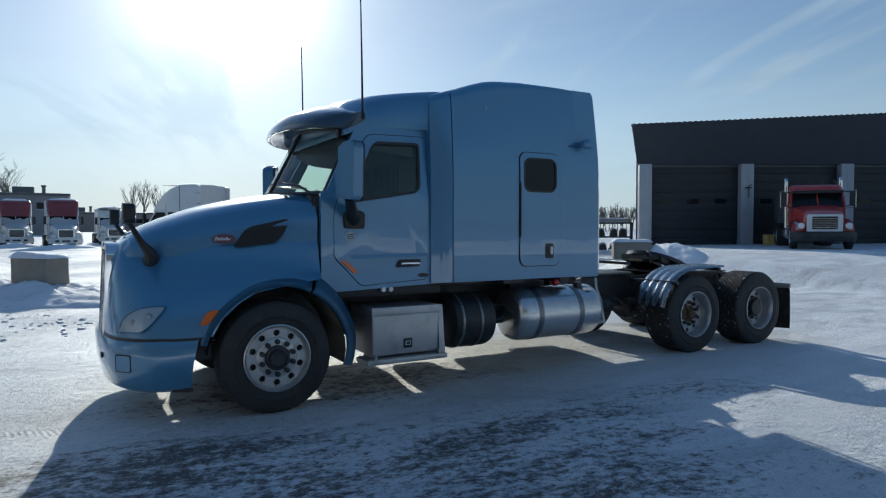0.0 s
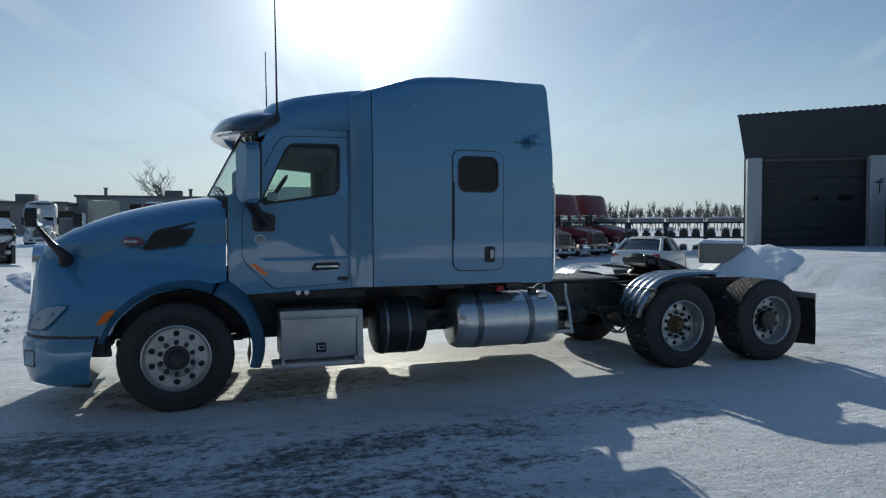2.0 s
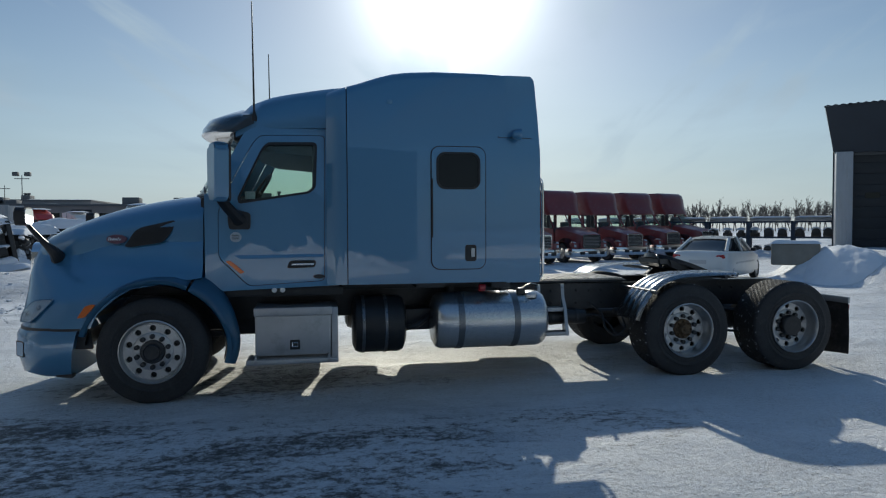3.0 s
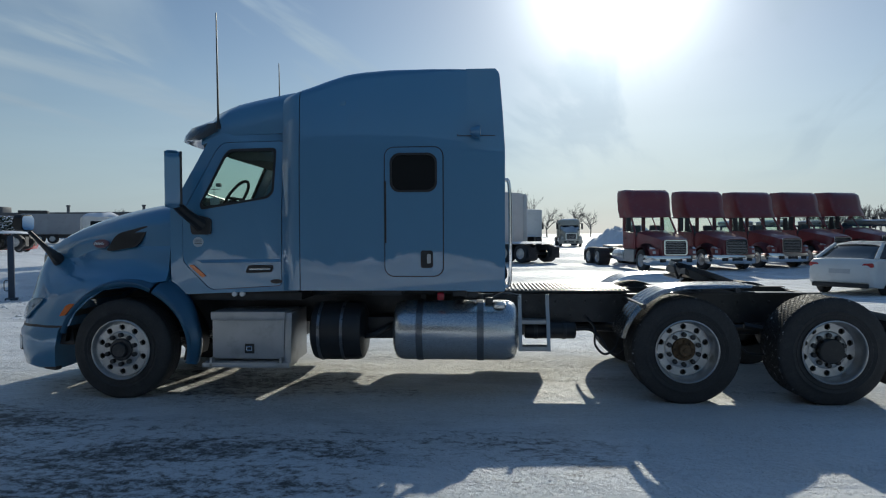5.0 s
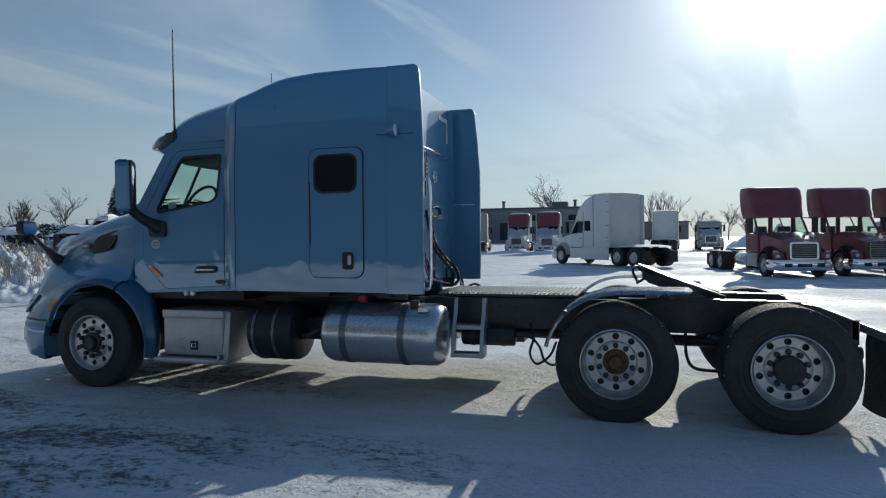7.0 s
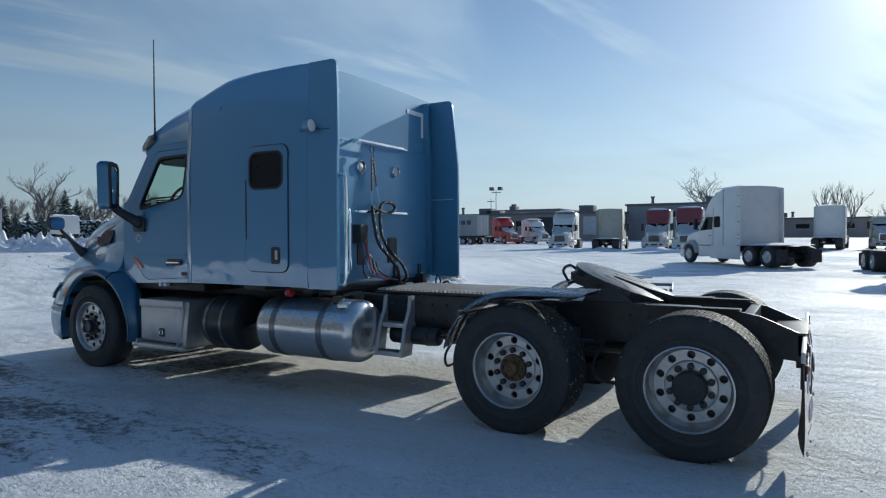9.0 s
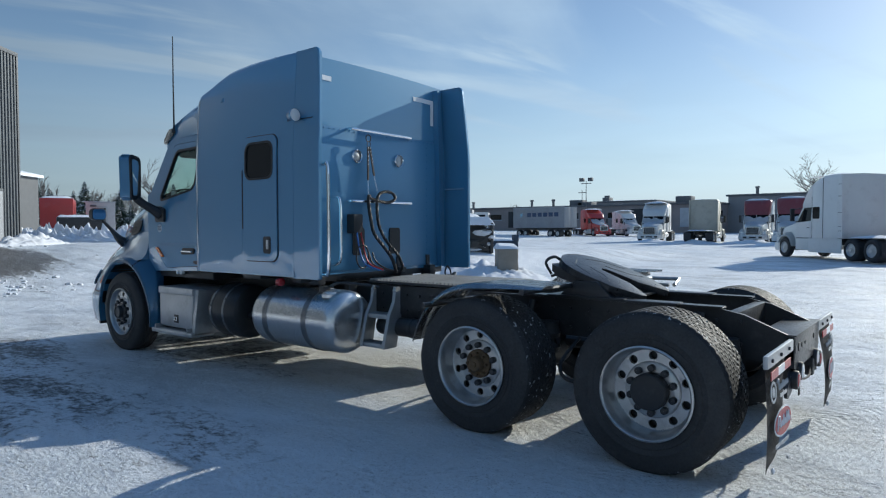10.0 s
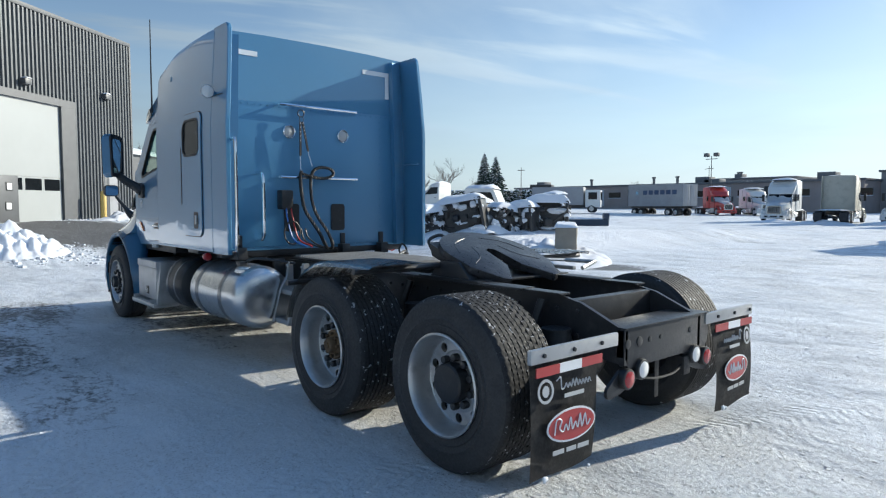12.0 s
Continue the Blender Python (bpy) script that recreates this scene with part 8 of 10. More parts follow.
for k in range(6):
    part("grille_bar", new_box(-0.01, 0.006, -0.45, 0.45, 0.90 + 0.075 * k, 0.915 + 0.075 * k), M_CHROME, tipper)
part("roof_visor", new_box(-2.42, -2.02, -1.0, 1.0, 2.42, 2.56, bevel=0.05), M_BLACK, tipper, "dark visor over the windscreen")
for s in (-1, 1):
    part("round_headlight", drum(bmesh.new(), (0, s * 0.86, 0.98), 0.13, -0.16, 0.03, "x", 20, 0.03), M_WHITELENS, tipper, "round headlight")
    part("mirror_frame", tube(bmesh.new(), [(-2.2, s * 1.05, 1.75), (-2.05, s * 1.45, 1.80), (-2.05, s * 1.45, 2.55), (-2.3, s * 1.02, 2.5)], 0.018, 6), M_CHROME, tipper)
for y in (-0.7, -0.25, 0.25, 0.7):
    part("roof_lamp", drum(bmesh.new(), (0, y, 2.93), 0.085, -2.55, -2.42, "x", 14, 0.02), M_BLACK, tipper, "small roof lamp")
part("tipper_body", new_box(-7.9, -3.7, -1.2, 1.2, 1.15, 2.7, bevel=0.05), M_GREYTRIM, tipper, "dark steel tipper body")



def container_trailer():
    """Grey corrugated box on a skeletal chassis; pale star and dark word drawn as plain shapes."""
    a, b = Vector((-38.3, 80.6)), Vector((-29.3, 78.53))
    ang = math.degrees(math.atan2(b.y - a.y, b.x - a.x))
    z = ground_z(-28, 76)
    t = thing("container_trailer", "grey corrugated shipping container on a trailer chassis", "trailer", (a.x, a.y, z), ang)
    L = (b - a).length
    bm = bmesh.new()
    for s in (-1, 1):
        n = 60
        rings = []
        for k in range(n * 4 + 1):
            x = L * k / (n * 4)
            o = 0.0 if k % 4 in (0, 1) else 0.035
            rings.append([(x, s * (1.20 - o), 1.35), (x, s * (1.20 - o), 3.95)])
        loft(bm, rings, False, False)
    box(bm, 0, L, -1.16, 1.16, 1.3, 3.98)
    body = part("container_box", bm, M_CONTAINER, t, "", 20)
    bm = bmesh.new()
    for y in (-1.2, 1.2):
        for z0 in (1.25, 3.93):
            box(bm, -0.02, L + 0.02, y - 0.04, y + 0.04, z0, z0 + 0.12)
    for x in (0, L):
        for y in (-1.2, 1.2):
            box(bm, x - 0.06, x + 0.06, y - 0.05, y + 0.05, 1.25, 4.05)
    part("corner_frame", bm, M_CONTAINER, body)
    for y in (-0.6, 0.6):
        bm = bmesh.new()
        box(bm, L, L + 0.03, y - 0.57, y + 0.57, 1.38, 3.9, 0.01)
        d = part("rear_door", bm, M_CONTAINER, t)
        for o in (-0.3, 0.3):
            bm = bmesh.new()
            tube(bm, [(L + 0.05, y + o, 1.4), (L + 0.05, y + o, 3.9)], 0.02, 6)
            part("lock_rod", bm, M_BOXMETAL, d)
    bm = bmesh.new()
    for k in range(8):
        q = math.pi * k / 4
        prism(bm, [(1.5 + 0.08 * math.cos(q + 1.57), 3.0 + 0.08 * math.sin(q + 1.57)), (1.5 + 0.42 * math.cos(q), 3.0 + 0.42 * math.sin(q)), (1.5 - 0.08 * math.cos(q + 1.57), 3.0 - 0.08 * math.sin(q + 1.57))], lambda u, v, w: (u, -1.212 + w, v), -0.006, 0.0)
    part("star_mark", bm, M_SKYMARK, body)
    for k in range(6):
        bm = bmesh.new()
        x = 2.6 + k * 0.98
        box(bm, x, x + 0.72, -1.222, -1.208, 2.75, 3.30)
        part("lettering_block", bm, M_NAVY, body)
    bm = bmesh.new()
    box(bm, -0.2, L, -0.5, -0.4, 1.0, 1.25)
    box(bm, -0.2, L, 0.4, 0.5, 1.0, 1.25)
    part("chassis", bm, M_FRAME, t)
    for s in (-1, 1):
        for x in (L - 1.2, L - 2.5, 2.2, 1.0):
            far_wheel(t, x, s * 1.2, 0.505, s, 0.5)


def sedan(x, y, turn, label, paint, snow=0.0, group=""):
    t = thing("parked_car", label, "car", (x, y, ground_z(x, y)), turn, group)
    # body as stations along its length: x forward
    st = []
    for x, lo, belt, w in ((2.28, 0.40, 0.62, 0.62), (2.15, 0.24, 0.72, 0.78), (1.5, 0.20, 0.86, 0.88), (0.9, 0.20, 0.93, 0.90), (0.0, 0.20, 0.95, 0.90), (-1.0, 0.20, 0.98, 0.90), (-1.7, 0.22, 1.0, 0.88), (-2.15, 0.28, 0.98, 0.82), (-2.28, 0.40, 0.82, 0.72)):
        st.append((x, [(w - 0.06, lo), (w, lo + 0.12), (w + 0.005, (lo + belt) / 2), (w - 0.03, belt - 0.04), (w - 0.10, belt), (w * 0.5, belt + 0.02), (0, belt + 0.025)]))
    bm = bmesh.new()
    rings = [[(x, -d, z) for d, z in sec] + [(x, d, z) for d, z in sec[::-1] if d > 1e-4] for x, sec in dense(st, 3)]
    loft(bm, rings, True, True)
    part("body", bm, paint, t, "", 50)
    bm = bmesh.new()
    st = [(1.0, [(0.80, 0.90), (0.78, 0.93), (0.6, 0.95), (0, 0.96)]), (0.25, [(0.80, 0.93), (0.63, 1.34), (0.5, 1.39), (0, 1.41)]), (-0.35, [(0.80, 0.95), (0.62, 1.40), (0.5, 1.445), (0, 1.46)]), (-0.95, [(0.79, 0.97), (0.61, 1.34), (0.50, 1.39), (0, 1.41)]), (-1.98, [(0.74, 0.98), (0.70, 1.0), (0.5, 1.01), (0, 1.02)])]
    rings = [[(x, -d, z) for d, z in sec] + [(x, d, z) for d, z in sec[::-1] if d > 1e-4] for x, sec in dense(st, 4)]
    loft(bm, rings, True, True)
    part("cabin", bm, M_WINDOW, t, "dark glazed cabin", 50)
    bm = bmesh.new()
    rings = []
    for x, w, z in ((0.30, 0.60, 1.40), (0.0, 0.63, 1.45), (-0.45, 0.63, 1.475), (-0.90, 0.61, 1.44), (-1.12, 0.59, 1.385)):
        rings.append([(x, w * u, z - 0.05 * u ** 4) for u in [k / 4 - 1 for k in range(9)]])
    loft(bm, rings, False, False)
    bmesh.ops.solidify(bm, geom=bm.faces[:], thickness=0.03)
    part("roof", bm, paint, t, "", 60)
    for s in (-1, 1):
        for pts in (((1.0, 0.80, 0.93), (0.36, 0.60, 1.40)), ((-0.35, 0.82, 0.95), (-0.30, 0.62, 1.44)), ((-1.92, 0.75, 0.99), (-1.06, 0.60, 1.39))):
            bm = bmesh.new()
            tube(bm, [(p[0], s * p[1], p[2]) for p in pts], [0.06, 0.05] if pts[0][0] < -1 else 0.035, 6)
            part("roof_pillar", bm, paint, t)
        for x in (1.38, -1.32):
            bm = bmesh.new()
            lathe(bm, [(0.18, 0.0), (0.30, -0.01), (0.325, 0.03), (0.325, 0.17), (0.30, 0.2)], (x, s * 0.88 if s < 0 else s * 0.88 - 0.2, 0.325), "y", 24)
            wh = part("tyre", bm, M_RUBBER, t)
            bm = bmesh.new()
            lathe(bm, [(0.20, 0.0), (0.18, 0.03), (0.001, 0.02)] if s < 0 else [(0.20, 0.0), (0.18, -0.03), (0.001, -0.02)], (x, s * 0.885, 0.325), "y", 20)
            part("wheel_cover", bm, M_RIM, wh)
        bm = bmesh.new()
        prism(bm, soften([(0.52, 0.80), (0.80, 0.79), (0.78, 0.91), (0.56, 0.89)], 0.04), lambda u, v, w: (-2.26 + w + 0.12 * (u - 0.42), s * u, v), -0.02, 0.03)
        part("tail_light", bm, M_REDLENS, t)
        bm = bmesh.new()
        box(bm, 0.55, 0.72, *sorted((s * 0.86, s * 1.02)), 0.95, 1.07, 0.03)
        part("door_mirror", bm, M_BLACK, t)
        bm = bmesh.new()
        box(bm, -1.3, 0.9, *sorted((s * 0.898, s * 0.906)), 0.60, 0.66)
        part("side_lettering_bar", bm, M_PRINT, t)
    bm = bmesh.new()
    box(bm, -2.30, -2.27, -0.26, 0.26, 0.62, 0.74)
    part("number_plate_bar", bm, M_PRINT, t)
    bm = bmesh.new()
    box(bm, -2.30, -2.2, -0.7, 0.7, 0.24, 0.36, 0.03)
    part("rear_valance", bm, M_BLACK, t)
    if snow:
        for nm, x0, x1, w, z, h in (("roof_snow", -1.15, 0.42, 0.60, 1.42, 1.0), ("hood_snow", 0.75, 2.15, 0.80, 0.86, 0.9), ("boot_snow", -2.2, -1.3, 0.76, 0.97, 0.9), ("windscreen_snow", 0.35, 0.95, 0.62, 1.0, 1.6)):
            part(nm, lumpy(bmesh.new(), x0, x1, -w, w, z, snow * h, 12, 10, x + z, 0.35), M_SNOW, t, "snow lying thick on the car")


def block_with_snow(x, y, turn, size, lift=0.0, snow=0.14):
    """Concrete block half buried in ploughed snow, with a snow cap."""
    L, W, H = size
    t = thing("concrete_block", "tan concrete barrier block capped with snow", "block", (x, y, ground_z(x, y) + lift), turn, "concrete blocks")
    bm = new_box(-L / 2, L / 2, -W / 2, W / 2, 0, H, bevel=min(L, W, H) * 0.09, seg=3)
    bmesh.ops.subdivide_edges(bm, edges=bm.edges[:], cuts=2, use_grid_fill=True)
    for v in bm.verts:
        v.co += 0.05 * H * Vector((noise.noise(v.co * 2.1 + Vector((x, 0, 0))), noise.noise(v.co * 2.3 + Vector((0, y, 0))), 0.4 * noise.noise(v.co * 1.9)))
    part("block", bm, M_CONCRETE, t)
    bm = bmesh.new()
    lumpy(bm, -L / 2 - 0.03, L / 2 + 0.03, -W / 2 - 0.03, W / 2 + 0.03, H - 0.01, snow, 12, 8, x, 0.2)
    part("snow_cap", bm, M_SNOW, t, "smooth cap of snow")


def snow_heap(name, label, cx, cy, rx, ry, h, turn=0.0, rough=0.25, seed=0, n=44, mat=None):
    """A ploughed bank: lumpy swollen mesh that fades into the ground."""
    verts, faces = [], []
    c, s = math.cos(radians(turn)), math.sin(radians(turn))
    for j in range(n + 1):
        for i in range(n + 1):
            u, v = 2 * i / n - 1, 2 * j / n - 1
            lx, ly = u * rx, v * ry
            x, y = cx + lx * c - ly * s, cy + lx * s + ly * c
            d = 1 - min(1.0, math.hypot(u, v) if rx < 3 * ry else max(abs(u) ** 6, abs(v)))
            f = d ** 0.55 if d > 0 else 0
            q = noise.fractal((x * 0.9, y * 0.9, seed), 0.8, 2.1, 5)
            b = abs(noise.noise((x * 3.1, y * 3.1, seed + 3))) + 0.22 * abs(noise.noise((x * 7.3, y * 7.3, seed + 5)))
            z = ground_z(x, y) - 0.06 + (h * f * (1 + 0.45 * q)) + (rough * f * b * h * 1.2)
            verts.append((x, y, z))
    for j in range(n):
        for i in range(n):
            k = j * (n + 1) + i
            faces.append((k, k + 1, k + n + 2, k + n + 1))
    me = bpy.data.meshes.new(name)
    me.from_pydata(verts, [], faces)
    me.polygons.foreach_set("use_smooth", [True] * len(me.polygons))
    me.materials.append(mat or M_SNOW_DIRTY)
    tagged(new(name, me), label, "snow", kind="stuff")


def engine_on_ground(x, y, turn, seed, size=1.0):
    """A salvaged engine and gearbox tipped on the ground, thick snow lying on it."""
    rnd = random.Random(seed)
    t = thing("scrap_engine", "salvaged truck engine on the ground, heaped with snow", "engine", (x, y, ground_z(x, y) + 0.02), turn, "scrap engines")
    t.matrix_basis = t.matrix_basis @ pose(0, 0, 0, 0, rnd.uniform(-13, 13), 0)
    k = size
    part("engine_block", new_box(-0.75 * k, 0.75 * k, -0.36 * k, 0.36 * k, 0.12, 0.95 * k, bevel=0.05), M_SCRAP, t)
    part("valve_cover", new_box(-0.65 * k, 0.6 * k, -0.24 * k, 0.24 * k, 0.95 * k, 1.22 * k, bevel=0.06), M_SCRAP, t)
    part("radiator", new_box(0.80 * k, 0.92 * k, -0.5 * k, 0.5 * k, 0.05, 1.25 * k, bevel=0.03), M_FRAME, t)
    part("gearbox", new_box(-1.35 * k, -0.75 * k, -0.25 * k, 0.25 * k, 0.15, 0.75 * k, bevel=0.09), M_BOXMETAL, t)
    for i in range(10):
        bm = bmesh.new()
        ax = rnd.choice("xyz")
        c = (rnd.uniform(-0.9, 0.95) * k, rnd.choice((-1, 1)) * rnd.uniform(0.34, 0.55) * k, rnd.uniform(0.2, 1.1) * k)
        if i % 2:
            drum(bm, c, rnd.uniform(0.08, 0.19) * k, -0.10, 0.12, ax, 14, 0.03)
        else:
            a, b, d = (rnd.uniform(0.06, 0.22) * k for _ in range(3))
            box(bm, c[0] - a, c[0] + a, c[1] - b, c[1] + b, c[2] - d, c[2] + d, 0.03)
        part("accessory", bm, rnd.choice((M_SCRAP, M_FRAME, M_BLACK)), t)
    for i in range(8):
        bm = bmesh.new()
        p = [Vector((rnd.uniform(-0.95, 0.95) * k, rnd.choice((-0.5, 0.5)) * k, rnd.uniform(0.1, 1.2) * k)) for _ in range(3)]
        tube(bm, curve_pts(p, 4), rnd.uniform(0.015, 0.04), 6)
        part("pipe", bm, rnd.choice((M_SCRAP, M_FRAME, M_TANK)), t)
    # snow: a thick quilt on top, shelves on the sides, a drift round the foot
    bm = bmesh.new()
    lumpy(bm, -0.85 * k, 0.98 * k, -0.52 * k, 0.52 * k, 1.16 * k, 0.34, 16, 12, seed, 0.3)
    part("snow_quilt", bm, M_SNOW, t, "thick quilt of snow")
    for i in range(20):
        s_ = -1 if i % 2 else 1
        c = (rnd.uniform(-1.2, 0.95) * k, s_ * rnd.uniform(0.34, 0.50) * k, rnd.uniform(0.1, 1.1) * k)
        bm = snow_lump(bmesh.new(), c, (rnd.uniform(0.10, 0.34) * k, rnd.uniform(0.06, 0.14) * k, rnd.uniform(0.06, 0.17) * k), seed + i)
        part("snow_lump", bm, M_SNOW, t, "lump of clinging snow", 60)
    bm = bmesh.new()
    lumpy(bm, -1.5 * k, 1.2 * k, -0.85 * k, 0.8 * k, -0.12, 0.32, 14, 10, seed + 7, 0.4)
    part("snow_skirt", bm, M_SNOW, t, "snow drifted round its foot")


container_trailer()
sedan(16.6, 18.9, 40.0, "white four-door saloon car parked on snow", M_WHITEPAINT)
for x, y, turn, mat in ((-42.0, 45.0, 150, M_GREYTRIM), (-47.0, 50.5, 160, M_WHITEPAINT), (-32.0, 47.5, 20, M_BRIGHTRED), (-36.5, 50.0, 20, M_WHITEPAINT)):
    sedan(x, y, turn, "parked car buried under thick snow", mat, 0.24, "snowed-in cars")
block_with_snow(-0.62, 18.3, -52, (1.25, 0.62, 0.64), 0.32)
block_with_snow(18.5, 17.6, -40, (1.4, 0.8, 0.70), 0.22, 0.14)
block_with_snow(-11.6, 19.0, 25, (2.0, 1.4, 0.95), 0.0, 0.42)
for i, (x, y, a, k) in enumerate(((-13.6, 20.6, 15, 1.0), (-15.5, 19.2, 70, 0.8), (-6.7, 18.2, 100, 0.72), (-6.1, 19.3, 35, 1.0), (-5.6, 20.7, 80, 0.75), (-5.5, 21.5, 20, 0.82), (-5.2, 22.7, 40, 1.0), (-7.4, 21.0, 10, 0.9), (-8.6, 26.6, 60, 0.9))):
    engine_on_ground(x, y, a, 11 + i, k)
snow_heap("snow_bank", "ploughed snow bank with clods along the yard edge", -1.0, 18.2, 3.6, 1.7, 0.40, 130, 0.6, 1)
snow_heap("snow_bank", "rough snowy bank overgrown with dry weeds", -11.2, 15.6, 4.6, 2.2, 0.62, 140, 0.9, 51, 80, M_SNOW)
snow_heap("snow_bank", "snow drifted over buried scrap", -14.5, 17.4, 3.4, 2.0, 0.5, 120, 0.8, 52, 60, M_SNOW)
snow_heap("snow_bank", "low snow bank under the scrap engines", -6.6, 21.5, 3.6, 2.2, 0.26, 70, 0.5, 2)
snow_heap("snow_bank", "ploughed snow ridge before the workshop", -20.5, 16.0, 8.5, 1.4, 0.34, 35, 2.2, 3, 130, M_SNOW)
snow_heap("snow_bank", "snow heap by the workshop door", -9.9, 5.4, 1.9, 1.3, 0.55, 70, 0.9, 4, 110, M_SNOW)
# next two banks lie out of view, added for the pale band reflected in the truck
snow_heap("snow_bank", "snow shovelled along the workshop wall", -11.9, 1.6, 3.6, 1.0, 0.6, -50, 0.7, 53, 60, M_SNOW)
snow_heap("snow_bank", "ploughed snow ridge beyond the drive", -0.6, -6.6, 9.5, 1.5, 0.75, -48, 0.5, 54, 90, M_SNOW)
snow_heap("snow_bank", "snow clods along the workshop wall", -17.6, 11.2, 2.6, 0.9, 0.30, -50, 0.9, 5)
snow_heap("snow_bank", "snow bank along the edge of the ramp", 19.0, 16.4, 2.1, 1.1, 0.44, 68, 0.2, 6, 44, M_SNOW)
snow_heap("snow_bank", "snow bank round a barrier block", 18.3, 17.2, 1.3, 0.9, 0.26, -40, 0.25, 7, 44, M_SNOW)
snow_heap("snow_bank", "rounded white snow pile in the yard", 19.0, 60.0, 4.2, 3.0, 2.2, 0, 0.15, 8, 40, M_SNOW)
# out of view behind the drive, added to reflect in the truck's paint
snow_heap("snow_bank", "long ploughed snow bank along the far side of the drive", 40.0, -23.0, 30.0, 2.2, 0.8, 4, 0.16, 40, 90, M_SNOW)
for k, (x, y) in enumerate(((-12.2, 61.6), (-8.2, 61.0), (-3.7, 61.8), (-0.2, 57.9))):
    snow_heap("snow_drift", "snow drifted round parked wheels", x, y, 2.4, 1.2, 0.35, 0, 0.3, 20 + k, 20, M_SNOW)


def shed():
    """Dark open-fronted shed with pale posts on the raised ground."""
    base = 0.76
    t = thing("storage_shed", "dark metal-clad shed with tall dark doors and pale posts", "building", (0, 0, 0))
    yaw = math.degrees(math.atan2(SHED_U.y, SHED_U.x))
    t.matrix_basis = pose(*shed_point(0, 35.0), 0, 0, 0, yaw)
    # local: x along the front, y into the building, z up
    bm = new_box(10.56, 42.0, 0.004, 0.3, 5.10, 7.05)
    # the far side wall runs in behind the front
    prism(bm, [(10.55, 0.3), (10.85, 0.3), (15.3, 14.0), (15.0, 14.0)], lambda u, v, w: (u, v, w), base, 7.0)
    box(bm, 41.7, 42.0, 0.3, 14.0, base, 7.0)
    box(bm, 15.3, 41.7, 13.7, 14.0, base, 7.0)
    part("wall", bm, M_DARKWALL, t, "", 0)
    bm = bmesh.new()
    n = 110
    rings = []
    for k in range(n * 2 + 1):
        f = k / (n * 2)
        x, xb = 9.95 + 32.6 * f, 14.9 + 27.65 * f
        z = 7.14 + 0.042 * (x - 10)
        o = 0.05 if k % 2 else 0.0
        rings.append([(x, -0.75, z + o), (xb, 14.4, z + 0.5 + o), (xb, 14.4, z + 0.42 + o), (x, -0.75, z - 0.06 + o)])
    loft(bm, rings, True, True)
    part("roof", bm, M_DARKWALL, t, "corrugated roof edge", 0)
    bm = bmesh.new()
    loft(bm, [[(x, -0.72, 7.10 + 0.042 * (x - 10)), (x, -0.62, 7.10 + 0.042 * (x - 10)), (x + 0.5, 0.0, 5.36), (x + 0.5, 0.0, 5.12)] for x in (10.0, 25.0, 41.5)])
    part("eave", bm, M_DARKWALL, t)
    for u0 in (10.6, 16.1, 21.5, 27.0, 32.5):
        bm = new_box(u0, u0 + 0.68, -0.12, 0.32, base - 0.3, 5.12, bevel=0.01)
        for k in range(5):
            box(bm, u0 + 0.06 + k * 0.13, u0 + 0.11 + k * 0.13, -0.145, -0.118, base, 5.1)
        part("door_post", bm, M_PALEPOST, t, "pale ribbed metal post")
    for u0, u1 in ((11.28, 16.1), (16.78, 21.5), (22.18, 27.0), (27.68, 32.5), (33.2, 41.7)):
        d = new("big_door")
        d.parent = t
        for k in range(9):
            z0 = base - 0.2 + k * 0.51
            part("door_panel", new_box(u0, u1, 0.36, 0.42, z0, z0 + 0.50, bevel=0.01), M_DOORDARK, d)
        bm = new_box(u0, u1, 0.30, 0.36, 4.98, 5.10)
        part("door_head", bm, M_GREYTRIM, d)
        for k in range(3):
            bm = new_box(u0 + 0.6 + k * 1.5, u0 + 1.2 + k * 1.5, 0.34, 0.358, 3.0, 3.25)
            part("door_pane", bm, M_WINDOW, d)
    bm = new_box(17.0, 17.65, -1.2, -0.7, base - 0.05, base + 0.55, bevel=0.03)
    tagged(finish("yellow_bin", bm, M_YELLOW), "yellow box standing beside a shed post", "bin").matrix_basis = t.matrix_basis
    bm = new_box(25.5, 30.0, -2.8, -1.0, base - 0.1, base + 1.7, bevel=0.05)
    b = tagged(finish("waste_skip", bm, M_OLIVE), "olive steel waste skip before the shed", "skip")
    b.matrix_basis = t.matrix_basis
    bm = bmesh.new()
    tube(bm, [(16.45, -0.25, 3.3), (16.45, -0.25, 3.9), (16.6, -0.25, 4.0)], 0.03, 6)
    box(bm, 16.3, 16.6, -0.3, -0.15, 3.8, 3.86)
    part("wall_bracket", bm, M_BLACK, t)


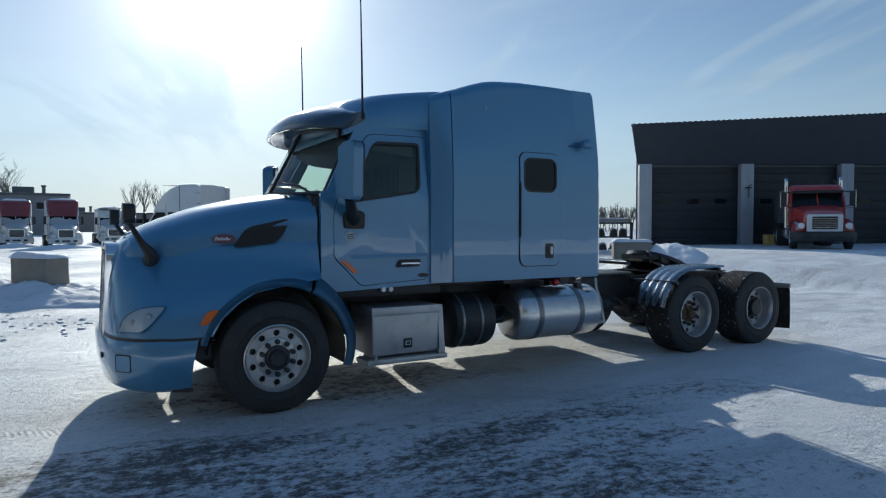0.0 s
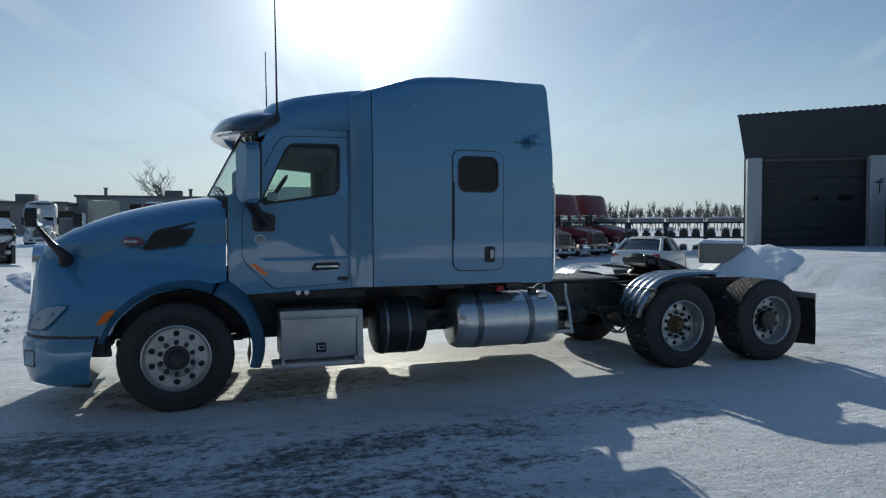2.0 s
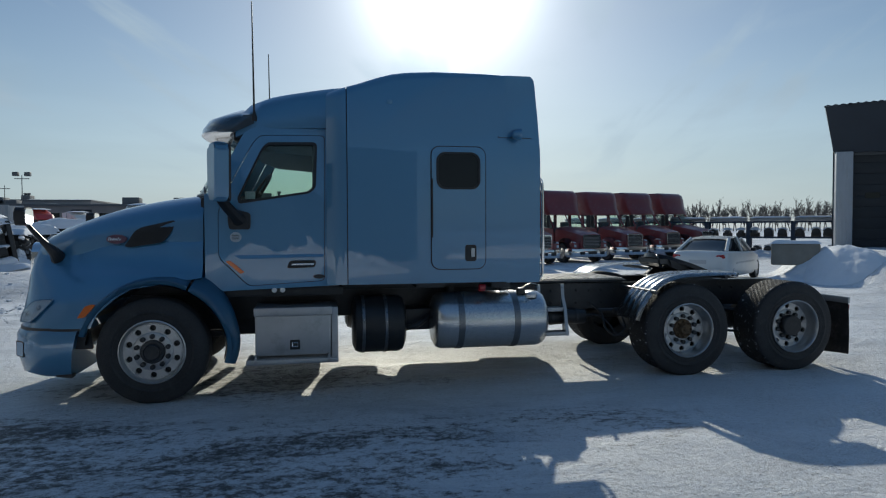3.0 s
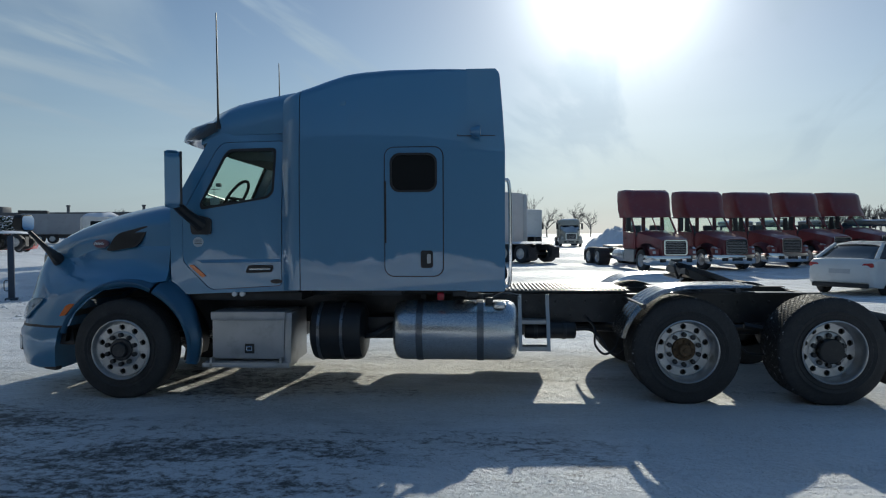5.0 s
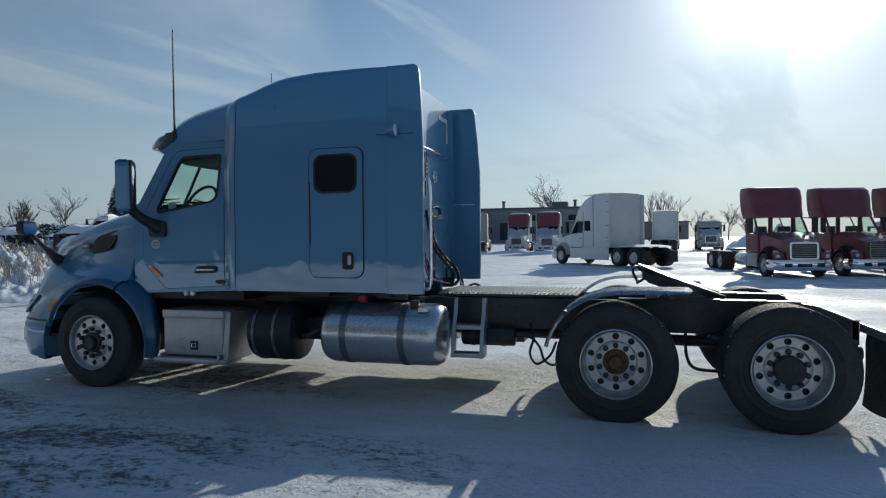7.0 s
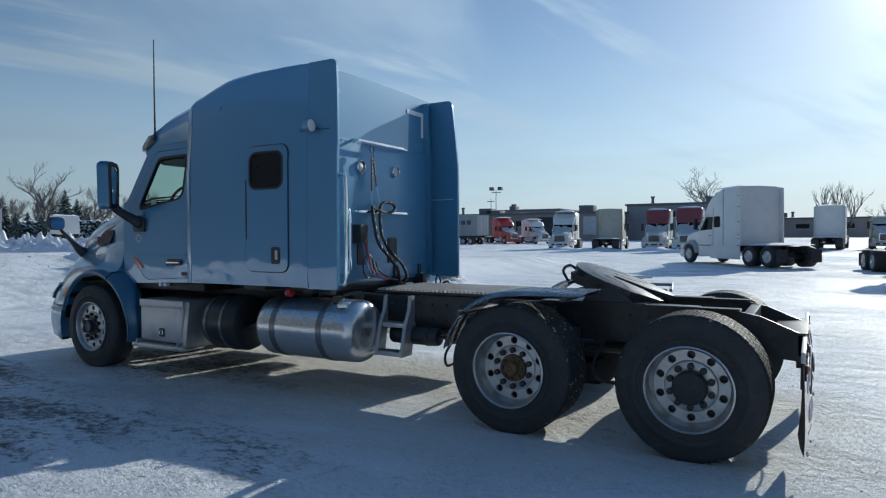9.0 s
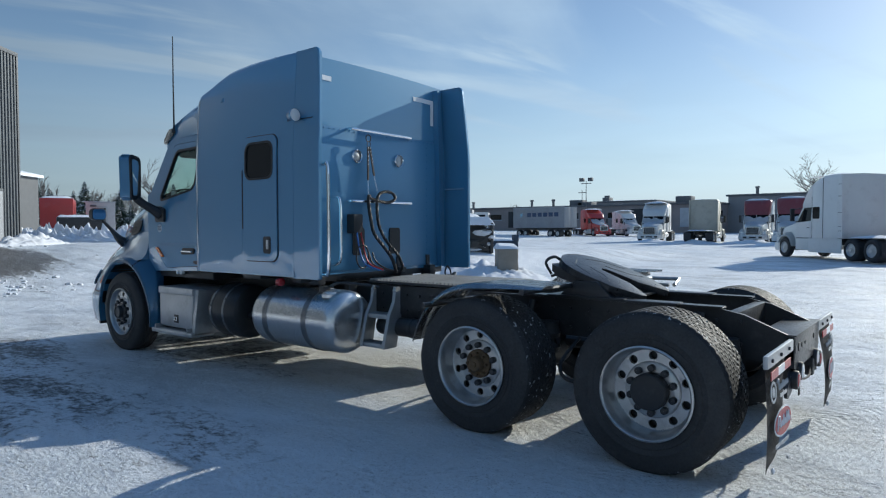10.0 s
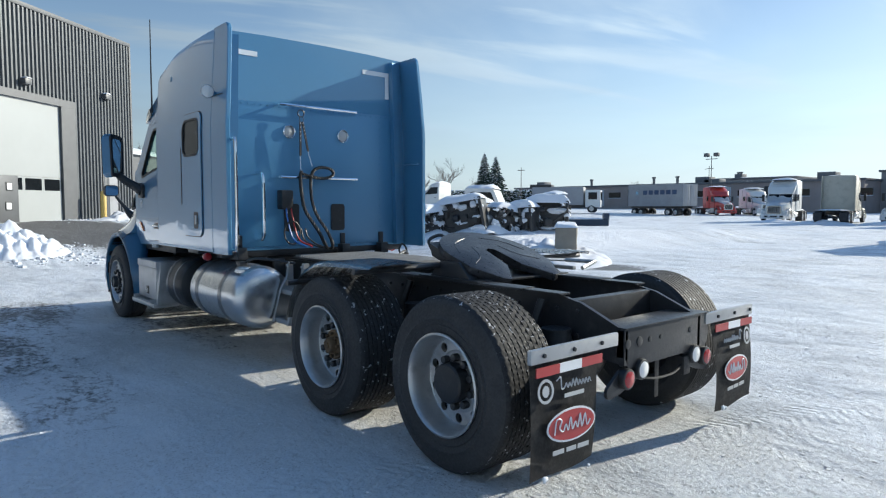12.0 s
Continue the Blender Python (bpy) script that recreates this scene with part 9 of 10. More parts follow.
def workshop():
    """Grey ribbed workshop with a white sectional door, sunlit."""
    base = 1.0
    corner, way = Vector((-20.0, 11.7)), Vector((0.646, -0.763))
    t = thing("workshop", "tall workshop clad in grey vertical ribbed metal", "building")
    t.matrix_basis = pose(corner.x, corner.y, 0, 0, 0, math.degrees(math.atan2(way.y, way.x)))
    # local: x along the front, -y into the building (front looks to +y)

    def ribs(x0, x1, z0, z1):
        bm = bmesh.new()
        rings = []
        n = max(1, round((x1 - x0) / 0.19))
        w = (x1 - x0) / n
        for k in range(n):
            for f, o in ((0.0, 0.0), (0.30, 0.0), (0.42, 0.075), (0.82, 0.075)):
                x = x0 + (k + f) * w
                rings.append([(x, o, z0), (x, o, z1)])
        rings.append([(x1, 0.0, z0), (x1, 0.0, z1)])
        loft(bm, rings, False, False)
        return bm
    bm = new_box(0.0, 9.40, -14.0, -0.06, base - 0.3, 8.66)
    part("shell", bm, M_GREYTRIM, t, "", 0)
    # wing added unseen along the drive to darken the truck's reflections; ground falls here
    part("unseen_wing", new_box(9.41, 44.0, -14.0, 0.06, -0.6, 8.64), M_GREYCLAD, t, "", 0)
    for x0, x1, z0, z1 in ((0.02, 3.5, base - 0.1, 8.62), (3.5, 9.4, 5.55, 8.62)):
        part("ribbed_cladding", ribs(x0, x1, z0, z1), M_GREYCLAD, t, "", 20)
    bm = new_box(-0.06, 44.1, -0.1, 0.10, 8.60, 8.76, bevel=0.01)
    box(bm, -0.07, 0.03, -0.1, 0.09, base - 0.2, 8.6)
    part("edge_trim", bm, M_GREYTRIM, t)
    bm = new_box(3.5, 4.25, -0.04, 0.10, base - 0.1, 5.55)
    box(bm, 3.5, 9.4, -0.04, 0.105, 5.35, 5.62)
    box(bm, 8.8, 9.4, -0.04, 0.10, base - 0.1, 5.36)
    part("door_surround", bm, M_GREYTRIM, t)
    door = new("sectional_door")
    door.parent = t
    for k in range(8):
        z0 = base - 0.05 + k * 0.555
        if k == 2:
            for i in range(5):
                x0 = 4.28 + i * 0.905
                bm = bmesh.new()
                ring_panel(bm, [(x0, z0), (x0 + 0.895, z0), (x0 + 0.895, z0 + 0.545), (x0, z0 + 0.545)], rounded(x0 + 0.06, x0 + 0.84, z0 + 0.06, z0 + 0.49, 0.02, 2), lambda u, v, w: (u, -w, v), 0.04, 8)
                part("door_panel", bm, M_WHITEDOOR, door)
                bm = new_box(x0 + 0.05, x0 + 0.85, -0.03, -0.02, z0 + 0.05, z0 + 0.5)
                part("pane", bm, M_WINDOW, door)
        else:
            bm = new_box(4.26, 8.8, -0.04, 0.0, z0, z0 + 0.555)
            part("door_panel", bm, M_WHITEDOOR, door)
    bm = new_box(1.0, 1.95, 0.0, 0.07, base - 0.05, base + 2.2, bevel=0.01)
    md = part("side_door", bm, M_GREYTRIM, t, "plain grey side door")
    bm = new_box(1.08, 1.6, 0.06, 0.085, base, base + 2.08)
    part("door_leaf", bm, M_CONTAINER, md)
    for x, z in ((1.75, 6.1), (6.0, 5.95)):
        bm = new_box(x - 0.16, x + 0.16, 0.04, 0.30, z - 0.10, z + 0.12, bevel=0.04)
        part("wall_lamp", bm, M_GREYTRIM, t, "hooded wall lamp with a bit of snow")
        bm = bmesh.new()
        lumpy(bm, x - 0.14, x + 0.14, 0.08, 0.32, z + 0.12, 0.06, 6, 6, x)
        part("lamp_snow", bm, M_SNOW, t)
    for x in (2.9, 8.95):
        bm = bmesh.new()
        lathe(bm, [(0.001, 0.0), (0.11, 0.0), (0.11, 1.12), (0.09, 1.19), (0.001, 1.22)], (0, 0, 0), "z", 18)
        b = finish("bollard", bm, M_YELLOW)
        p = t.matrix_basis @ Vector((x, 0.75, base - 0.05))
        b.matrix_basis = Matrix.Translation(p)
        tagged(b, "yellow steel bollard beside the workshop door", "bollard", "bollards")
    # notice board panel leaning in front
    bm = new_box(7.5, 9.1, 1.0, 1.06, base, base + 1.55, bevel=0.02)
    board = tagged(finish("site_trailer_panel", bm, M_GREYTRIM), "grey panel with white framed notices", "panel")
    board.matrix_basis = t.matrix_basis
    for x, z in ((7.75, 1.05), (8.35, 0.75), (7.8, 0.4), (8.7, 1.1)):
        bm = new_box(x, x + 0.26, 1.06, 1.075, base + z, base + z + 0.28, bevel=0.004)
        part("notice_frame", bm, M_BLACK, board)
        bm = new_box(x + 0.03, x + 0.23, 1.075, 1.082, base + z + 0.03, base + z + 0.25)
        part("notice", bm, M_TAPE, board)
    # lower shed behind
    s = thing("outbuilding", "low dark outbuilding with snow on its sloping roof", "building", (-36.0, 16.3, 0.9), -50)
    part("wall", new_box(-3.5, 3.5, -3, 0, 0, 4.2), M_GREYTRIM, s)
    bm = bmesh.new()
    prism(bm, [(-3.4, 4.9), (0.3, 4.15), (0.3, 4.35), (-3.4, 5.15)], lambda u, v, w: (w, u, v), -3.7, 3.7, 0.05)
    part("roof_snow", bm, M_SNOW, s)
    bm = bmesh.new()
    tube(bm, [(1.6, 0.25, 2.9), (1.6, 0.25, 5.6)], 0.13, 12)
    drum(bm, (1.6, 0.25, 5.6), 0.2, 0.0, 0.16, "z", 12, 0.03)
    part("stove_pipe", bm, M_TANK, s, "steel flue pipe")


def rack():
    """Open storage racks of salvaged axles and tanks under snow."""
    a, b = Vector((20.6, 42.7)), Vector((33.0, 31.4))
    L = (b - a).length
    ang = math.degrees(math.atan2(b.y - a.y, b.x - a.x))
    rnd = random.Random(5)
    n = 7
    for k in range(n):
        x = a.lerp(b, (k + 0.5) / n)
        t = thing("storage_rack", "blue steel rack of salvaged axles under snow", "rack", (x.x, x.y, ground_z(x.x, x.y)), ang, "storage racks")
        w = L / n
        for px in (-w / 2, w / 2 - 0.1):
            for py in (-0.6, 0.6):
                part("post", new_box(px, px + 0.12, py - 0.05, py + 0.05, 0, 2.02), M_STEELBLUE, t)
        for z in (0.98, 1.92):
            for py in (-0.6, 0.6):
                part("beam", new_box(-w / 2, w / 2, py - 0.05, py + 0.05, z, z + 0.10), M_STEELBLUE, t)
        for z in (0.04, 1.08):
            for j in range(3):
                bm = bmesh.new()
                cx = -w / 2 + 0.42 + j * (w - 0.5) / 2.6 + rnd.uniform(-0.08, 0.08)
                drum(bm, (cx, 0, z + 0.27), rnd.uniform(0.14, 0.25), -0.5, 0.5, "y", 14, 0.05)
                box(bm, cx - 0.26, cx + 0.26, -0.2, 0.2, z, z + 0.24, 0.03)
                part("salvaged_axle", bm, M_SCRAP, t)
                bm = bmesh.new()
                lumpy(bm, cx - 0.27, cx + 0.27, -0.42, 0.42, z + 0.40, 0.20, 7, 6, cx + z + k, 0.45)
                part("snow_cap", bm, M_SNOW, t)
        bm = bmesh.new()
        drum(bm, (0, 0, 2.14), 0.13, -w / 2 + 0.1, w / 2 - 0.1, "x", 14, 0.06)
        part("stored_pipe", bm, M_BOXMETAL, t)
        bm = bmesh.new()
        lumpy(bm, -w / 2, w / 2, -0.3, 0.3, 2.22, 0.12, 12, 6, k, 0.4)
        part("snow_cap", bm, M_SNOW, t)
    snow_heap("snow_bank", "long low snow bank before the racks", 26.3, 35.6, 8.0, 0.9, 0.28, ang, 0.6, 31, 60, M_SNOW)


def far_buildings():
    def hall(x0, x1, y, h, depth, mat, label, dock):
        z = ground_z((x0 + x1) / 2, y)
        t = thing("warehouse", label, "building", (x0, y, z))
        w = x1 - x0
        part("wall", new_box(0, w, 0, depth, -1, h), mat, t, "", 0)
        part("roof", new_box(-0.3, w + 0.3, -0.4, depth + 0.3, h, h + 0.35, bevel=0.04), M_GREYTRIM, t)
        bm = bmesh.new()
        lumpy(bm, 0, w, 0.2, depth, h + 0.33, 0.25, 30, 6, x0, 0.1)
        part("roof_snow", bm, M_SNOW, t)
        rnd = random.Random(int(x0) + 90)
        for k in range(int(w / 9)):
            x = 4 + k * 9
            if dock:
                part("dock_door", new_box(x, x + 3.2, -0.12, -0.02, 0.6, 4.0, bevel=0.03), M_PALEPOST if k % 3 else M_DOORDARK, t)
            wn = part("window", new_box(x + 4.4, x + 7.2, -0.08, 0.02, h - 2.3, h - 1.2), M_WINDOW, t)
            part("sill", new_box(x + 4.3, x + 7.3, -0.2, 0.0, h - 2.45, h - 2.3), M_PALEPOST, wn)
        for k in range(int(w / 16)):
            x = rnd.uniform(2, w - 4)
            part("roof_unit", new_box(x, x + rnd.uniform(1.5, 3.2), 3, 5.5, h + 0.3, h + rnd.uniform(1.0, 1.7), bevel=0.08), M_GREYTRIM, t)
        for k in range(max(2, int(w / 24))):
            bm = bmesh.new()
            x = rnd.uniform(2, w - 2)
            tube(bm, [(x, 4, h), (x, 4, h + 1.65)], 0.28, 8)
            drum(bm, (x, 4, h + 1.6), 0.4, 0, 0.3, "z", 10, 0.05)
            part("roof_vent", bm, M_GREYTRIM, t)
    hall(-95, -22, 118, 4.6, 30, M_BUILDING, "long low brown warehouse with dock doors", True)
    hall(-22, 0, 126, 6.6, 26, M_BUILDING2, "taller dark flat-roofed warehouse", True)
    hall(-62, -44, 150, 6.5, 20, M_BUILDING2, "dark distant warehouse with a flat roof", False)
    hall(-3, 21, 176, 4.4, 24, M_BUILDING, "low far warehouse behind the parked trucks", False)
    # booth, red and white trailers, refuse truck on the far left
    z = ground_z(-49.6, 28.0)
    t = thing("guard_booth", "small grey booth with one door and a window", "booth", (-49.6, 28.0, z), 66)
    part("wall", new_box(-1.15, 1.15, -1.0, 1.0, 0, 2.45, bevel=0.02), M_BOOTH, t)
    part("roof_edge", new_box(-1.2, 1.2, -1.07, 1.07, 2.42, 2.54, bevel=0.02), M_PALEPOST, t)
    d = part("door", new_box(-0.25, 0.55, -1.05, -0.99, 0.1, 2.15, bevel=0.01), M_WHITEDOOR, t)
    part("window", new_box(-0.10, 0.40, -1.07, -1.04, 1.2, 1.95), M_WINDOW, d)
    part("lamp", new_box(-0.8, -0.3, -1.15, -1.0, 2.08, 2.22, bevel=0.02), M_GREYTRIM, t)
    for (x, y), a, L, mat, lab in (((-50.7, 25.0), 66, 6.0, M_BRIGHTRED, "red steel container with snow on top"), ((-56.5, 38.5), 60, 11.0, M_WHITEPAINT, "long white trailer box with snow on top"), ((-45.4, 24.6), -20, 3.4, M_FRAME, "low dark steel bin")):
        t = thing("site_container", lab, "container", (x, y, ground_z(x, y)), a - 90)
        h = 2.6 if mat is not M_FRAME else 1.0
        part("box", new_box(-L / 2, L / 2, -1.2, 1.2, 0.0 if mat is not M_WHITEPAINT else 0.9, h, bevel=0.03), mat, t)
        bm = bmesh.new()
        lumpy(bm, -L / 2, L / 2, -1.2, 1.2, h, 0.2, 14, 6, x, 0.15)
        part("snow_cap", bm, M_SNOW, t)
        if mat is M_WHITEPAINT:
            part("trailer_leg", new_box(-L / 2 + 2, -L / 2 + 2.2, -0.8, 0.8, 0, 0.9), M_FRAME, t)
            for s in (-1, 1):
                far_wheel(t, L / 2 - 1.4, s * 1.2, 0.505, s, 0.5)
    a, b = Vector((-45.5, 68.0)), Vector((-37.6, 72.6))
    t = thing("refuse_truck", "refuse truck with dark body and white cab", "truck", (a.x, a.y, ground_z(a.x, a.y)), math.degrees(math.atan2(b.y - a.y, b.x - a.x)))
    part("body", new_box(0, 6.6, -1.2, 1.2, 1.0, 3.3, bevel=0.12), M_CONTAINER, t)
    part("hopper_lid", new_box(-0.3, 2.5, -1.15, 1.15, 3.2, 3.65, bevel=0.1), M_FRAME, t)
    part("cab", new_box(6.8, 8.7, -1.2, 1.2, 0.7, 2.9, bevel=0.12), M_WHITEPAINT, t)
    part("cab_window", new_box(7.2, 8.3, -1.22, 1.22, 1.7, 2.6, bevel=0.04), M_WINDOW, t)
    part("windscreen", new_box(8.66, 8.72, -1.0, 1.0, 1.6, 2.6), M_WINDOW, t)
    part("chassis", new_box(0.2, 8.5, -0.45, 0.45, 0.6, 1.0), M_FRAME, t)
    for s in (-1, 1):
        for x in (1.6, 2.9, 7.6):
            far_wheel(t, x, s * 1.2, 0.505, s, 0.4)
    # yard lamps and poles
    def pole(x, y, h, heads):
        t = thing("yard_lamp" if heads else "utility_pole", "tall yard lamp with two floodlights" if heads else "thin wooden utility pole", "lamp" if heads else "pole", (x, y, ground_z(x, y)), 0, "poles")
        bm = bmesh.new()
        tube(bm, [(0, 0, -0.3), (0, 0, h)], [0.09, 0.05], 8)
        part("mast", bm, M_GREYTRIM if heads else M_BARK, t)
        if heads:
            for s in (-1, 1):
                part("floodlight", new_box(s * 0.75 - 0.35, s * 0.75 + 0.35, -0.3, 0.3, h - 0.1, h + 0.45, bevel=0.05), M_GREYTRIM, t)
            part("cross_arm", new_box(-0.9, 0.9, -0.05, 0.05, h - 0.5, h - 0.4), M_GREYTRIM, t)
        else:
            part("cross_arm", new_box(-0.8, 0.8, -0.05, 0.05, h - 0.6, h - 0.48), M_BARK, t)
    pole(-36.0, 97.0, 8.4, True)
    for x, y, h in ((-66, 88, 7.5), (-47, 118, 8.0)):
        pole(x, y, h, False)


def bare_tree_mesh(seed, height, spread, slim=False, girth=0.018, keep=0.5):
    """Trunk with limbs that fork into fine twigs; returns trunk and crown meshes."""
    rnd = random.Random(seed)
    trunk, crown = bmesh.new(), bmesh.new()

    def grow(bm, p, d, length, r, depth):
        pts = [p]
        q = p.copy()
        for i in range(4):
            d = (d + Vector((rnd.uniform(-1, 1), rnd.uniform(-1, 1), rnd.uniform(-0.3, 0.7))) * 0.16).normalized()
            q = q + d * (length / 4)
            pts.append(q.copy())
        tube(bm, pts, [r * (1 - 0.14 * i) for i in range(5)], 6 if depth == 0 else (4 if depth < 3 else 3), False)
        if depth >= 5:
            return
        kids = rnd.randint(4, 6) if depth == 0 else rnd.randint(2, 4)
        for k in range(kids):
            at = pts[rnd.randint(2, 4)] if depth == 0 else pts[rnd.randint(1, 4)]
            side_ = Vector((rnd.uniform(-1, 1), rnd.uniform(-1, 1), rnd.uniform(-0.1, 0.5)))
            nd = (d * (0.9 if slim else 0.55) + side_ * spread).normalized()
            grow(crown, at, nd, length * rnd.uniform(0.52, 0.75), r * keep, depth + 1)
    grow(trunk, Vector((0, 0, -0.3)), Vector((0, 0, 1)), height * 0.42, height * girth, 0)
    out = []
    for nm, bm in (("trunk", trunk), ("crown", crown)):
        me = bpy.data.meshes.new(nm)
        bm.to_mesh(me)
        bm.free()
        me.materials.append(M_BARK)
        out.append(me)
    return out


def spruce_meshes(seed, height):
    """Tapered trunk, drooping whorls of needled boughs, snow lying on some."""
    rnd = random.Random(seed)
    trunk, crown, cap = bmesh.new(), bmesh.new(), bmesh.new()
    tube(trunk, [(0, 0, -0.3), (0, 0, height * 0.5), (0, 0, height)], [height * 0.02, height * 0.012, 0.01], 6, False)
    z = height * 0.06
    while z < height * 0.98:
        f = 1 - z / height
        reach = height * 0.31 * f ** 0.85 * rnd.uniform(0.8, 1.15) + 0.08
        n = max(4, int(9 * f + 4))
        off = rnd.uniform(0, 6.28)
        for k in range(n):
            a = off + 2 * math.pi * k / n + rnd.uniform(-0.25, 0.25)
            L = reach * rnd.uniform(0.7, 1.15)
            c, s = math.cos(a), math.sin(a)
            steps = 4
            for i in range(steps):
                u = (i + 0.6) / steps
                p = Vector((c * L * u, s * L * u, z - 0.28 * L * u * u + 0.10 * L * u))
                w = 0.34 * L * (1 - 0.55 * u) + 0.05
                for q in range(3):
                    o = Vector((rnd.uniform(-1, 1) * w * 0.5, rnd.uniform(-1, 1) * w * 0.5, rnd.uniform(-0.10, 0.05) * w * 2))
                    d1 = Vector((c, s, -0.25)) * w * rnd.uniform(0.4, 0.8)
                    d2 = Vector((-s, c, rnd.uniform(-0.5, 0.2))) * w * rnd.uniform(0.25, 0.5)
                    v = [crown.verts.new(p + o - d1 * 0.5 - d2), crown.verts.new(p + o + d1), crown.verts.new(p + o - d1 * 0.5 + d2), crown.verts.new(p + o - d1 * 0.2 + Vector((0, 0, -w * 0.7)))]
                    crown.faces.new((v[0], v[1], v[2]))
                    crown.faces.new((v[0], v[3], v[1]))
                    crown.faces.new((v[2], v[1], v[3]))
                    if rnd.random() < 0.46:
                        h = Vector((0, 0, 0.05 + 0.03 * w))
                        sv = [cap.verts.new(p + o - d1 * 0.4 - d2 * 0.8 + h), cap.verts.new(p + o + d1 * 0.8 + h), cap.verts.new(p + o - d1 * 0.4 + d2 * 0.8 + h), cap.verts.new(p + o + h * 2.2)]
                        cap.faces.new((sv[0], sv[1], sv[3]))
                        cap.faces.new((sv[1], sv[2], sv[3]))
                        cap.faces.new((sv[2], sv[0], sv[3]))
        z += height * 0.026 * (0.55 + f)
    out = []
    for nm, bm, m in (("trunk", trunk, M_BARK), ("crown", crown, M_NEEDLE), ("snow", cap, M_SNOW)):
        me = bpy.data.meshes.new(nm)
        bm.to_mesh(me)
        bm.free()
        me.materials.append(m)
        out.append(me)
    return out


def plant(meshes, names, x, y, scale, turn, name, label, group):
    t = thing(name, label, "tree", (x, y, ground_z(x, y)), turn, group)
    for nm, me in zip(names, meshes):
        ob = new(nm, me)
        ob.parent = t
        ob.matrix_basis = Matrix.Scale(scale, 4)
    return t


def trees():
    rnd = random.Random(21)
    big = bare_tree_mesh(3, 10.0, 0.55, False, 0.02, 0.56)
    mid = bare_tree_mesh(8, 10.0, 0.75, False, 0.02, 0.58)
    slim = bare_tree_mesh(12, 10.0, 0.35, True, 0.02, 0.58)
    belt = [bare_tree_mesh(s, 10.0, 0.45, True, 0.02, 0.64) for s in (31, 32, 33)]
    names = ("trunk", "crown")
    kinds = (big, mid, slim)
    for k, (x, y, h, kind) in enumerate(((-7.8, 141, 15.5, 0), (10.5, 138, 11.5, 2), (12.5, 139, 12.0, 2), (14.5, 138, 11.0, 2), (20.5, 150, 9.5, 1), (24.5, 152, 8.0, 1), (27.0, 150, 8.5, 0), (30, 148, 8.5, 1), (-96, 97, 11.5, 0), (-91, 101, 9.5, 1), (-70, 130, 8.5, 1), (-45, 140, 7.5, 1), (-78, 55, 11.5, 1), (-81, 50, 12, 0), (-74, 60, 9.5, 1), (-2, 160, 9.0, 1))):
        plant(kinds[kind], names, x, y, h / 10, rnd.uniform(0, 360), "bare_tree", "leafless deciduous tree with fine grey twigs", "bare trees")
    # belt of small bare trees behind the racks
    for k in range(96):
        f = k / 95
        az = radians(27 + 24 * f)
        d = 165 + rnd.uniform(-10, 14)
        x, y = 2.5 + d * math.sin(az), d * math.cos(az)
        plant(belt[k % 3], names, x, y, rnd.uniform(0.56, 0.78), rnd.uniform(0, 360), "bare_tree", "small leafless tree in a far belt", "tree belt")
    sp = [spruce_meshes(s, 10.0) for s in (1, 2, 3)]
    sn = ("trunk", "crown", "snow")
    for k, (x, y, h) in enumerate(((-79.3, 92.0, 11.0), (-76.8, 92.6, 10.3))):
        plant(sp[k], sn, x, y, h / 10, k * 70, "spruce", "dark spruce with snow on its boughs", "spruces")
    for k in range(16):
        az = radians(-71 + 12 * k / 15)
        d = 100 + rnd.uniform(-8, 16)
        plant(sp[k % 3], sn, 9.6 + d * math.sin(az), 1.4 + d * math.cos(az), rnd.uniform(0.38, 0.72), rnd.uniform(0, 360), "spruce", "dark spruce in a snowy row", "spruces")
    # bare wood behind the booth and the containers
    for k in range(60):
        az = radians(-80 + 30 * k / 59 + rnd.uniform(-0.3, 0.3))
        d = 125 + rnd.uniform(-10, 25)
        plant(belt[k % 3] if k % 4 else kinds[1], names, 9.6 + d * math.sin(az), 1.4 + d * math.cos(az), rnd.uniform(0.7, 1.05), rnd.uniform(0, 360), "bare_tree", "leafless tree in a far wood", "far wood")
    # snowy hedges: many small clumps
    for nm, a, b, n, h in (("hedge", (-93, 83), (-70, 101), 3600, 3.6), ("hedge", (-96, 44), (-70, 56), 3200, 3.0)):
        dark, white = bmesh.new(), bmesh.new()
        for i in range(n):
            u = rnd.random()
            x, y = a[0] + (b[0] - a[0]) * u + rnd.uniform(-1.5, 1.5), a[1] + (b[1] - a[1]) * u + rnd.uniform(-1.5, 1.5)
            z = ground_z(x, y) + rnd.uniform(0.1, h)
            for bm, dz, r in ((dark, 0, rnd.uniform(0.16, 0.34)), (white, 0.14, rnd.uniform(0.10, 0.28))):
                vs = [bm.verts.new((x + r * rnd.uniform(0.5, 1.3) * math.cos(t), y + r * rnd.uniform(0.5, 1.3) * math.sin(t), z + dz + rnd.uniform(-0.2, 0.1))) for t in (2 * math.pi * q / 6 for q in range(6))]
                top = bm.verts.new((x, y, z + dz + r * 0.6))
                low = bm.verts.new((x, y, z + dz - r * 0.6))
                for q in range(6):
                    bm.faces.new((vs[q], vs[(q + 1) % 6], top))
                    bm.faces.new((vs[(q + 1) % 6], vs[q], low))
        e = thing("hedge", "snow-laden evergreen hedge", "hedge", kind="stuff")
        part("foliage", dark, M_NEEDLE, e, "", 0)
        part("snow", white, M_SNOW, e, "", 0)


